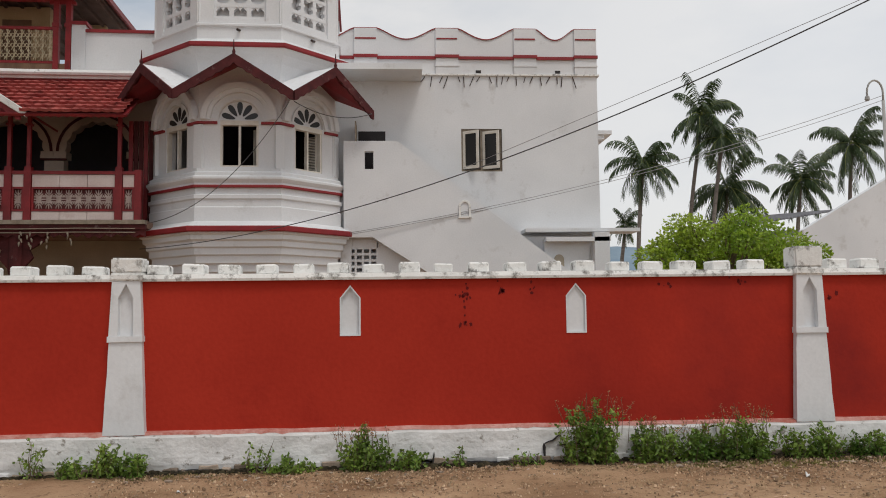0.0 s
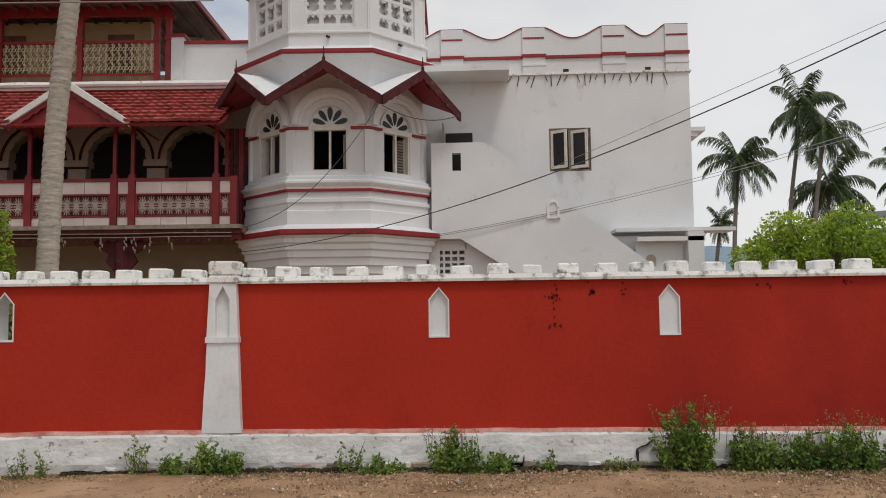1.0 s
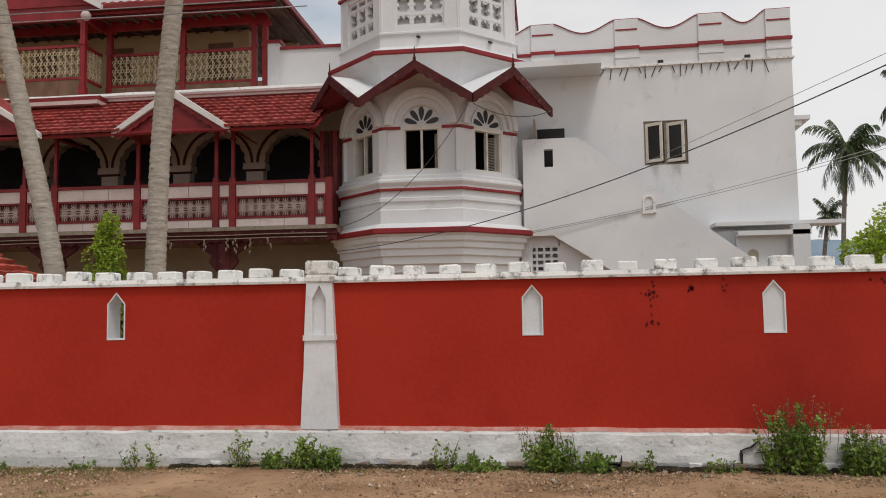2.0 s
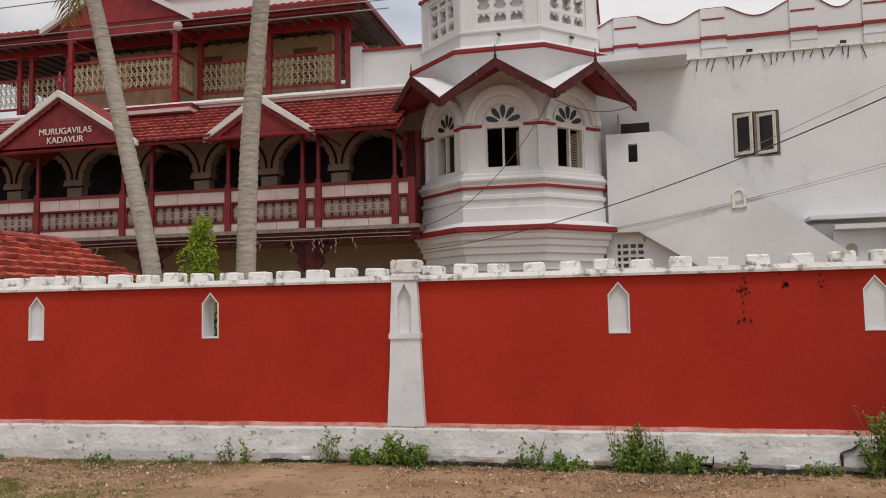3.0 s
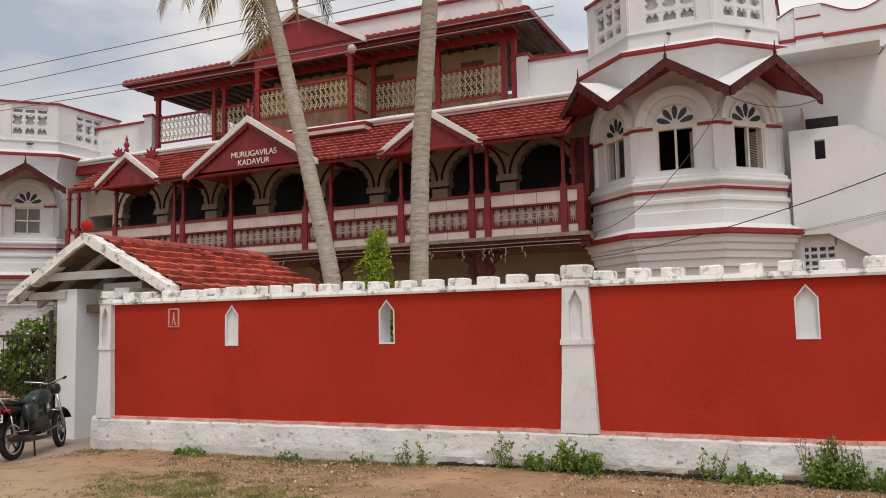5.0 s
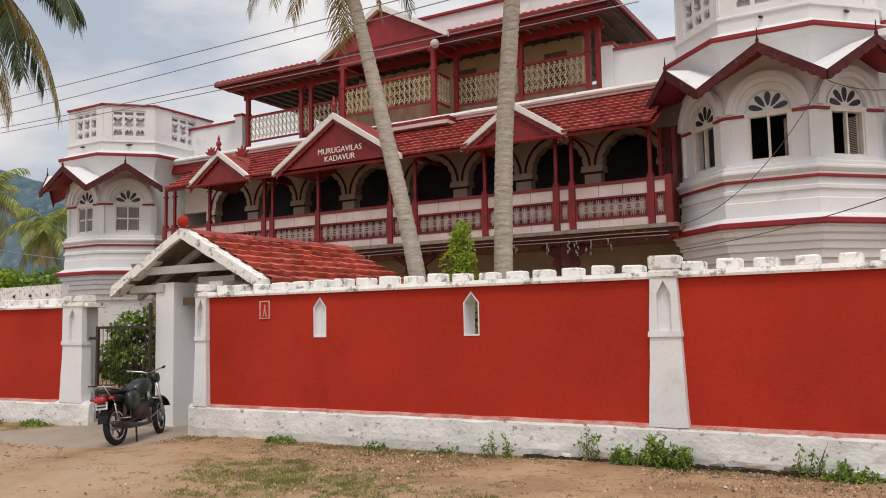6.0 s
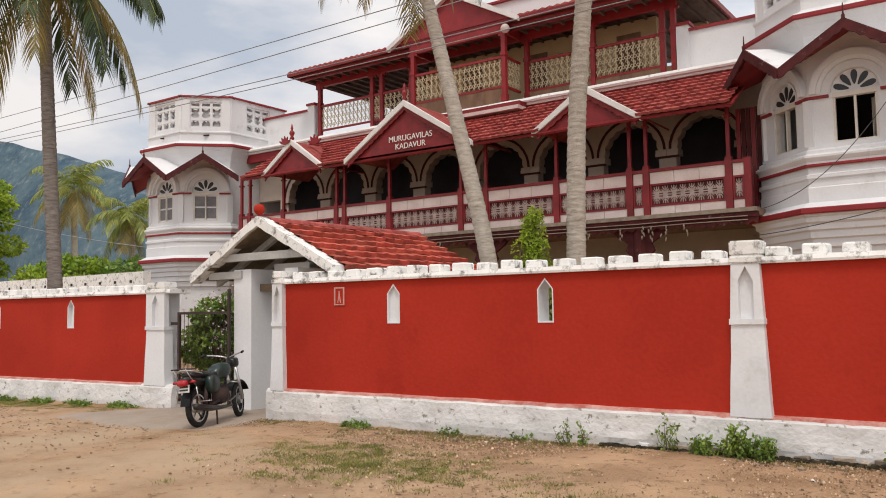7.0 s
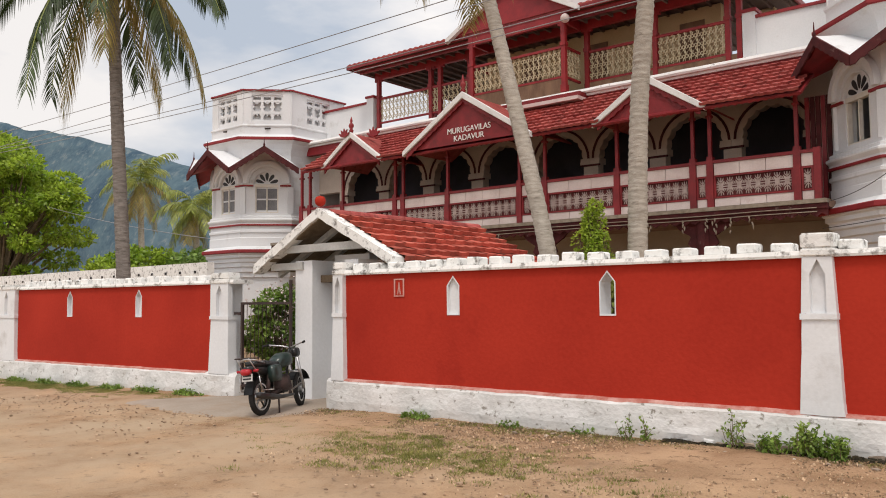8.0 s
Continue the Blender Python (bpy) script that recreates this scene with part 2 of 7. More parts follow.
def pale_track(m, colour, x0, x1, y_far):
    """Blends a second colour into a material from x0 towards x1, in uneven patches: trodden sand, or deeper red."""
    n, l = m.node_tree.nodes, m.node_tree.links
    b = n["Principled BSDF"]
    old = b.inputs["Base Color"].links[0].from_socket
    geo, sep = n.new("ShaderNodeNewGeometry"), n.new("ShaderNodeSeparateXYZ")
    l.new(geo.outputs["Position"], sep.inputs["Vector"])
    rx, ry = n.new("ShaderNodeMapRange"), n.new("ShaderNodeMapRange")
    rx.inputs["From Min"].default_value, rx.inputs["From Max"].default_value = x0, x1
    ry.inputs["From Min"].default_value, ry.inputs["From Max"].default_value = y_far, y_far - 1.2
    l.new(sep.outputs["X"], rx.inputs["Value"])
    l.new(sep.outputs["Y"], ry.inputs["Value"])
    tex = n.new("ShaderNodeTexNoise")
    tex.inputs["Scale"].default_value, tex.inputs["Detail"].default_value, tex.inputs["Roughness"].default_value = 0.8, 8, 0.65
    l.new(geo.outputs["Position"], tex.inputs["Vector"])
    cut = n.new("ShaderNodeMapRange")
    cut.inputs["From Min"].default_value, cut.inputs["From Max"].default_value = 0.36, 0.62
    l.new(tex.outputs["Fac"], cut.inputs["Value"])
    a, c = n.new("ShaderNodeMath"), n.new("ShaderNodeMath")
    a.operation = c.operation = "MULTIPLY"
    l.new(rx.outputs["Result"], a.inputs[0])
    l.new(ry.outputs["Result"], a.inputs[1])
    l.new(a.outputs[0], c.inputs[0])
    l.new(cut.outputs["Result"], c.inputs[1])
    mix = n.new("ShaderNodeMix")
    mix.data_type = "RGBA"
    l.new(c.outputs[0], mix.inputs[0])
    l.new(old, mix.inputs[6])
    mix.inputs[7].default_value = (*colour, 1)
    l.new(mix.outputs[2], b.inputs["Base Color"])


pale_track(M_SAND, (0.405, 0.300, 0.203), TRUE * -1.5, TRUE * -6.5, TRUE * 6.7)
# deeper maroon blended in towards the wall's east end
pale_track(M_RED, (0.235, 0.017, 0.013), TRUE * 0.3, TRUE * 4.5, TRUE * 10)

# ---- mesh helpers ----
def link(name, bm, mat, smooth=False):
    me = bpy.data.meshes.new(name)
    bmesh.ops.recalc_face_normals(bm, faces=bm.faces)
    bm.to_mesh(me)
    bm.free()
    me.materials.append(mat)
    if smooth:
        me.polygons.foreach_set("use_smooth", [True] * len(me.polygons))
    return new(name, me)


def part(name, bm, mat, parent, label="", smooth=False):
    """One mesh object as a part of a thing (or as a part of a part)."""
    ob = link(name, bm, mat, smooth)
    ob.parent = parent
    if label:
        tagged(ob, label)
    return ob


def share(name, me, m, parent):
    ob = new(name, me)
    ob.parent = parent
    ob.matrix_basis = m
    return ob


def thing(name, label, category, group="", kind="", at=(0, 0, 0)):
    ob = new(name)
    ob.empty_display_size = 0.2
    ob.location = at
    return tagged(ob, label, category, group, kind)


ID = Matrix.Identity(4)


def box(bm, x0, x1, y0, y1, z0, z1, m=ID):
    v = [bm.verts.new(m @ Vector(c)) for c in ((x0, y0, z0), (x1, y0, z0), (x1, y1, z0), (x0, y1, z0), (x0, y0, z1), (x1, y0, z1), (x1, y1, z1), (x0, y1, z1))]
    for f in ((0, 3, 2, 1), (4, 5, 6, 7), (0, 1, 5, 4), (1, 2, 6, 5), (2, 3, 7, 6), (3, 0, 4, 7)):
        bm.faces.new([v[i] for i in f])


def prism(bm, pts, y0, y1, m=ID):
    """A polygon in the xz plane, given depth from y0 to y1."""
    a = [bm.verts.new(m @ Vector((x, y0, z))) for x, z in pts]
    b = [bm.verts.new(m @ Vector((x, y1, z))) for x, z in pts]
    bm.faces.new(a)
    bm.faces.new(b[::-1])
    for i in range(len(a)):
        j = (i + 1) % len(a)
        bm.faces.new((a[j], a[i], b[i], b[j]))


def loft(bm, rings, close=True, cap=True):
    vs = [[bm.verts.new(p) for p in r] for r in rings]
    n = len(vs[0])
    for a, b in zip(vs, vs[1:]):
        for i in range(n if close else n - 1):
            j = (i + 1) % n
            bm.faces.new((a[i], a[j], b[j], b[i]))
    if cap and close:
        bm.faces.new(vs[0][::-1])
        bm.faces.new(vs[-1])


def tube(bm, pts, r, seg=8, r1=None):
    """A round bar along points, tapering from r to r1."""
    pts = [Vector(p) for p in pts]
    rings = []
    n = len(pts)
    for i, p in enumerate(pts):
        d = (pts[min(i + 1, n - 1)] - pts[max(i - 1, 0)]).normalized()
        u = d.cross(Vector((0.31, 0.2, 1) if abs(d.z) < 0.9 else (1, 0.1, 0))).normalized()
        w = d.cross(u)
        rr = r if r1 is None else r + (r1 - r) * i / max(n - 1, 1)
        rings.append([p + (u * math.cos(2 * math.pi * k / seg) + w * math.sin(2 * math.pi * k / seg)) * rr for k in range(seg)])
    loft(bm, rings)


def turned(bm, profile, m=ID, seg=12):
    """A turned piece about z: (radius, height) pairs."""
    loft(bm, [[m @ Vector((r * math.cos(2 * math.pi * k / seg), r * math.sin(2 * math.pi * k / seg), z)) for k in range(seg)] for r, z in profile])


def soften(bm, w=0.01, seg=2):
    bmesh.ops.bevel(bm, geom=list(bm.edges), offset=w, segments=seg, affect="EDGES", clamp_overlap=True)


def rough_up(bm, amount, scale=3.0, axes=(1, 1, 1)):
    for v in bm.verts:
        d = noise.noise_vector(v.co * scale)
        v.co += Vector((d.x * axes[0], d.y * axes[1], d.z * axes[2])) * amount


def cubic(name, w, d, h, bev=0.008):
    """A bevelled block mesh with its foot at z = 0, centred in x and y."""
    bm = bmesh.new()
    box(bm, -w / 2, w / 2, -d / 2, d / 2, 0, h)
    soften(bm, bev, 1)
    bmesh.ops.recalc_face_normals(bm, faces=bm.faces)
    me = bpy.data.meshes.new(name)
    bm.to_mesh(me)
    bm.free()
    return me


# ---- ground ----
GZ = 0.06


def gz(x):
    """Height of the earth along the wall: it falls slightly to the west."""
    return 0.075 + 0.0055 * max(-30.0, min(12.0, x))



def steps(a, b, s):
    return [a + (b - a) * i / round((b - a) / s) for i in range(round((b - a) / s) + 1)]


def ground():
    xs = [-3500, -1500, -600, -250, -120, -70, -45, -32] + steps(-26, 9, 0.085) + [12, 18, 30, 50, 90, 200, 500, 1500, 3500]
    ys = [-1500, -400, -100, -40, -15, -6, -2, 0, 1] + steps(2.6, 7.6, 0.07) + [8.5, 10, 13, 17, 24, 40, 80, 200, 500, 1500, 4000]
    bm = bmesh.new()
    grid = []
    for y in ys:
        row = []
        for x in xs:
            near = -27 < x < 10 and 1 < y < 7.8
            z = gz(x)
            if near:
                z += 0.035 * noise.noise((x * 0.5, y * 0.5, 0)) + 0.016 * noise.noise((x * 2.1, y * 2.1, 3)) + 0.014 * noise.noise((x * 6, y * 6, 9)) + 0.007 * noise.noise((x * 15, y * 15, 4))
                z -= 0.02 * max(0, min(1, (5.6 - y)))
            row.append(bm.verts.new((x, y, z)))
        grid.append(row)
    for a, b in zip(grid, grid[1:]):
        for i in range(len(a) - 1):
            bm.faces.new((a[i], a[i + 1], b[i + 1], b[i]))
    ob = link("ground", bm, M_SAND, True)
    return tagged(ob, "dry sandy earth verge with pebbles and bare patches", "ground", kind="structure")


ground()

# ---- compound wall ----
WY = 7.2
P0, P1, G1, G0 = 3.72, -2.27, -7.97, -10.5
# west of the middle pillar the wall turns a little towards the road, and the gate stands forward with it
BEND = pose(P1, WY, 0, 0, 0, 3.4) @ Matrix.Diagonal((0.985, 1, 1, 1)) @ Matrix.Translation((-P1, -WY, 0))
FORWARD = Matrix.Translation((0.085, -0.34, 0))


def bend(x):
    """How far the foot of the wall stands forward at x."""
    return -0.0595 * min(max(0.0, P1 - x), 5.8)


wall = thing("wall_compound", "red limewashed compound wall with white plinth, pillars and merlons", "wall", kind="structure")


def red_panel(x0, x1, niches):
    bm = bmesh.new()
    at = x0
    for c, hw in niches:
        box(bm, at, c - hw, WY, WY + 0.22, 0.38, 1.68)
        box(bm, c - hw, c + hw, WY, WY + 0.22, 0.38, 1.19)
        prism(bm, [(c - hw, 1.52), (c, 1.63), (c + hw, 1.52), (c + hw, 1.68), (c - hw, 1.68)], WY, WY + 0.22)
        at = c + hw
    box(bm, at, x1, WY, WY + 0.22, 0.38, 1.68)
    part("red_panel", bm, M_RED, wall, "red limewashed panel with small stains")


def niche(c, hw, depth, back=True):
    """White lining of a pointed slot; with a back it is a blind niche, without one it goes through the wall."""
    e = 0.012
    bm = bmesh.new()
    y0, y1 = WY - 0.006, WY + depth
    box(bm, c - hw, c - hw + e, y0, y1, 1.19, 1.52)
    box(bm, c + hw - e, c + hw, y0, y1, 1.19, 1.52)
    box(bm, c - hw + e, c + hw - e, y0, y1, 1.19, 1.205)
    prism(bm, [(c - hw, 1.52), (c - hw + e, 1.52), (c, 1.612), (c + hw - e, 1.52), (c + hw, 1.52), (c, 1.63)], y0, y1)
    if back:
        prism(bm, [(c - hw + e, 1.205), (c + hw - e, 1.205), (c + hw - e, 1.52), (c, 1.612), (c - hw + e, 1.52)], y1 - 0.02, y1)
    part("niche", bm, M_WHITE, wall, "pointed whitewashed slot")


def pillar(xc, w_top=0.235, w_ring=0.295, w_base=0.345, top=1.68, cap=True, cap_h=0.20):
    """Tapered buttress with a slotted upper half, a ring and a squarish cap."""
    ob = thing("pillar", "", "")
    ob.parent = wall
    bm = bmesh.new()

    def ring(w, d, z):
        return [(xc - w / 2, WY - d, z), (xc + w / 2, WY - d, z), (xc + w / 2, WY + 0.09, z), (xc - w / 2, WY + 0.09, z)]
    loft(bm, [ring(w_base, 0.072, 0.385), ring(w_base * 0.97, 0.07, 0.5), ring(w_ring * 0.93, 0.058, 1.165)])
    loft(bm, [ring(w_ring, 0.075, 1.165), ring(w_ring, 0.075, 1.215)])
    bmesh.ops.subdivide_edges(bm, edges=[e for e in bm.edges if e.calc_length() > 0.2], cuts=4, use_grid_fill=True)
    rough_up(bm, 0.006, 5)
    part("pillar_shaft", bm, M_WHITE, ob)
    bm = bmesh.new()
    s = min(0.064, w_top * 0.27)
    lw = lambda z: (w_ring * 0.95 + (w_top - w_ring * 0.95) * (z - 1.215) / (top - 1.215)) / 2
    for sgn in (-1, 1):
        pts = [(xc + sgn * lw(1.215), 1.215), (xc + sgn * s, 1.215), (xc + sgn * s, 1.54), (xc, 1.66), (xc, top), (xc + sgn * lw(top), top)]
        prism(bm, pts if sgn > 0 else pts[::-1], WY - 0.065, WY + 0.02)
    box(bm, xc - s, xc + s, WY - 0.012, WY + 0.02, 1.215, 1.66)
    part("pillar_head", bm, M_WHITE, ob, "upper half with a narrow pointed slot")
    if cap:
        bm = bmesh.new()
        box(bm, xc - w_top / 2 - 0.02, xc + w_top / 2 + 0.02, WY - 0.08, WY + 0.18, top, top + 0.07)
        box(bm, xc - w_top / 2 - 0.01, xc + w_top / 2 + 0.01, WY - 0.07, WY + 0.16, top + 0.07, top + cap_h)
        soften(bm, 0.014, 2)
        rough_up(bm, 0.008, 9)
        part("pillar_cap", bm, M_WHITE_OLD, ob, "worn whitewashed cap block")


def plinth(x0, x1):
    bm = bmesh.new()
    n = round((x1 - x0) / 0.08)
    rings = []
    for i in range(n + 1):
        x = x0 + (x1 - x0) * i / n
        j = 0.012 * noise.noise((x * 3, 0, 0))
        lo = 0.035 * noise.noise((x * 1.7, 5, 0)) + 0.02 * noise.noise((x * 7, 5, 2))
        o = 0.02 * noise.noise((x * 2.3, 9, 0))
        foot = gz(x) - 0.02 + max(0.0, lo) + (0.035 + 0.03 * noise.noise((x * 2.1, 8, 3)) if x > -3.6 else 0.0)
        rings.append([(x, WY + 0.1, foot), (x, WY - 0.075 + o, foot), (x, WY - 0.088 + o + 0.012 * noise.noise((x * 5, 1, 8)), 0.14 + j), (x, WY - 0.085 + o + 0.012 * noise.noise((x * 4, 2, 6)), 0.2 + j), (x, WY - 0.08 + o + 0.01 * noise.noise((x * 6, 3, 5)), 0.28 + j), (x, WY - 0.075 + j, 0.36 + j), (x, WY - 0.05, 0.395 + j * 0.6), (x, WY + 0.02, 0.41 + j * 0.6), (x, WY + 0.34, 0.41), (x, WY + 0.36, GZ - 0.1)])
    loft(bm, rings)
    part("plinth", bm, M_PLINTH, wall, "cracked whitewashed masonry plinth")


def coping(x0, x1):
    bm = bmesh.new()
    n = max(2, round((x1 - x0) / 0.12))
    rings = []
    for i in range(n + 1):
        x = x0 + (x1 - x0) * i / n
        j = 0.008 * noise.noise((x * 2.2, 3, 1))
        rings.append([(x, WY - 0.04 + j, 1.678), (x, WY - 0.045 + j, 1.70), (x, WY - 0.03 + j, 1.738 + j), (x, WY + 0.33, 1.738 + j), (x, WY + 0.34, 1.678)])
    loft(bm, rings)
    part("coping", bm, M_WHITE_OLD, wall, "thin whitewashed coping with mould stains")


ME_MERLON = cubic("merlon", 0.178, 0.2, 0.092, 0.014)
ME_MERLON.materials.append(M_WHITE_OLD)


def merlons(x0, x1, step=0.307):
    n = int((x1 - x0) / step)
    rnd = random.Random(int(x0 * 10) + 900)
    for i in range(n):
        x = x0 + (i + 0.5) * (x1 - x0) / n
        m = pose(x + rnd.uniform(-.012, .012), WY + 0.15 + rnd.uniform(-.01, .01), 1.732, 0, rnd.uniform(-2, 2), rnd.uniform(-4, 4)) @ Matrix.Diagonal((rnd.uniform(.92, 1.06), 1, rnd.uniform(.9, 1.12), 1))
        share("merlon", ME_MERLON, m, wall)


red_panel(P1, P0, [(-0.375, 0.09), (1.615, 0.09)])
niche(-0.375, 0.09, 0.05)
niche(1.615, 0.09, 0.035)
red_panel(P0, 9.6, [(5.6, 0.09), (7.6, 0.09)])
niche(5.6, 0.09, 0.1)
niche(7.6, 0.09, 0.1)
plinth(P1 - 0.05, 9.6)
coping(P1 - 0.05, 9.5)
merlons(P1 + 0.06, P0 - 0.28)
merlons(P0 + 0.17, 9.6)
pillar(P1)
pillar(P0, cap_h=0.26)

# a broken course of foundation stones shows under the plinth
rnd = random.Random(23)
x = -3.5
while x < 5.2:
    w = rnd.uniform(0.10, 0.26)
    h = rnd.uniform(0.035, 0.075)
    if rnd.random() < 0.82:
        bm = bmesh.new()
        box(bm, x, x + w - rnd.uniform(0.012, 0.03), WY + bend(x) - rnd.uniform(0.085, 0.13), WY + bend(x) + 0.05, gz(x) - 0.02, gz(x) - 0.005 + h)
        bmesh.ops.subdivide_edges(bm, edges=list(bm.edges), cuts=1, use_grid_fill=True)
        soften(bm, 0.006, 1)
        rough_up(bm, 0.016, 9)
        part("foundation_stone", bm, M_PLINTH if rnd.random() < 0.2 else M_STONE, wall)
    x += w
# red paint run over the plinth's upper edge
M_SMEAR = material("thinned_red_smear", (0.40, 0.13, 0.10), (0.60, 0.36, 0.32), 5.0, 0.9, 0.1, 30)
def paint_smear(a, b):
    bm = bmesh.new()
    n = round((b - a) / 0.06)
    rings = []
    for i in range(n + 1):
        x = a + (b - a) * i / n
        j = 0.012 * noise.noise((x * 3, 0, 0)) * 0.6
        lo = 0.012 + 0.012 * abs(noise.noise((x * 5, 2, 2))) + (0.03 * max(0, noise.noise((x * 11, 4, 2)) - 0.3))
        rings.append([(x, WY - 0.054 - 0.6 * lo, 0.396 + j - lo), (x, WY - 0.053, 0.398 + j), (x, WY + 0.01, 0.413 + j), (x, WY + 0.01, 0.39 + j)])
    loft(bm, rings)
    part("paint_smear", bm, M_SMEAR, wall, "thinned red paint smeared over the plinth edge")


paint_smear(P1, 9.6)
straight = set(wall.children)
red_panel(G1, P1, [(-6.15, 0.088), (-4.232, 0.088)])
niche(-6.15, 0.088, 0.05)
niche(-4.232, 0.088, 0.22, False)
plinth(-8.12, P1)
coping(-8.02, P1)
merlons(G1 + 0.1, P1 - 0.16, 0.3)
pillar(G1 + 0.035, 0.17, 0.19, 0.22, cap_h=0.16)
paint_smear(-8.05, P1)
bm = bmesh.new()
box(bm, G1 - 0.03, G1, WY + 0.005, WY + 0.33, 0.38, 1.68)
part("end_block", bm, M_WHITE, wall, "whitewashed wall end")
for ob in wall.children:
    if ob not in straight:
        ob.matrix_basis = BEND @ ob.matrix_basis
main_wall = wall
wall = thing("wall_west", "red limewashed wall with white plinth beyond the gate", "wall", kind="structure")
red_panel(-16.23, G0 - 0.05, [(-14.5, 0.08), (-12.52, 0.08)])
niche(-14.5, 0.08, 0.08)
niche(-12.52, 0.08, 0.08)
plinth(-17.0, -10.12)
coping(-17.0, -10.22)
merlons(-16.2, G0 - 0.1, 0.3)
pillar(G0, 0.38, 0.41, 0.44, cap_h=0.16)
pillar(-16.55, 0.6, 0.64, 0.68, cap_h=0.1)
paint_smear(-16.2, -10.8)
bm = bmesh.new()
box(bm, G0 - 0.05, G0 + 0.05, WY + 0.005, WY + 0.33, 0.38, 1.68)
part("end_block", bm, M_WHITE, wall, "whitewashed wall end")
wall.matrix_basis = FORWARD @ pose(G0, WY, -0.05, 0, 0, 6.2) @ Matrix.Translation((-G0, -WY, 0))
wall = main_wall

# ---- the house: its own axes, u along the front from the east tower's middle, v backwards from the tower front ----
HOUSE_M = pose(-3.25, 17.5, 0, 0, 0, 2.35)


def house_thing(name, label, category, group="", m=ID):
    ob = thing(name, label, category, group)
    ob.matrix_basis = HOUSE_M @ m
    return ob


def face_pose(cx, cy, ang):
    """Local pose of a tower face: x along it, y into it, z up."""
    return pose(cx, cy, 0, 0, 0, ang)


def octa(d, z, back=4.0, a=0.85, e=1.15):
    k = 0.4142 * d
    return [(-(a + k), -d, z), (a + k, -d, z), (a + e + d, e - k, z), (a + e + d, back, z), (-(a + e + d), back, z), (-(a + e + d), e - k, z)]


def arch_pts(uc, r, z, n=14, a0=0.0, a1=math.pi, sx=1.0):
    return [(uc + sx * r * math.cos(a0 + (a1 - a0) * i / n), z + r * math.sin(a0 + (a1 - a0) * i / n)) for i in range(n + 1)]


def arch_ring(bm, uc, r0, r1, z, y0, y1, m, n=16):
    prism(bm, arch_pts(uc, r1, z, n) + arch_pts(uc, r0, z, n)[::-1], y0, y1, m)


FACES = [face_pose(0, 0, 0), face_pose(1.425, 0.575, 45), face_pose(-1.425, 0.575, -45)]
HALF = [0.85, 0.813, 0.813]


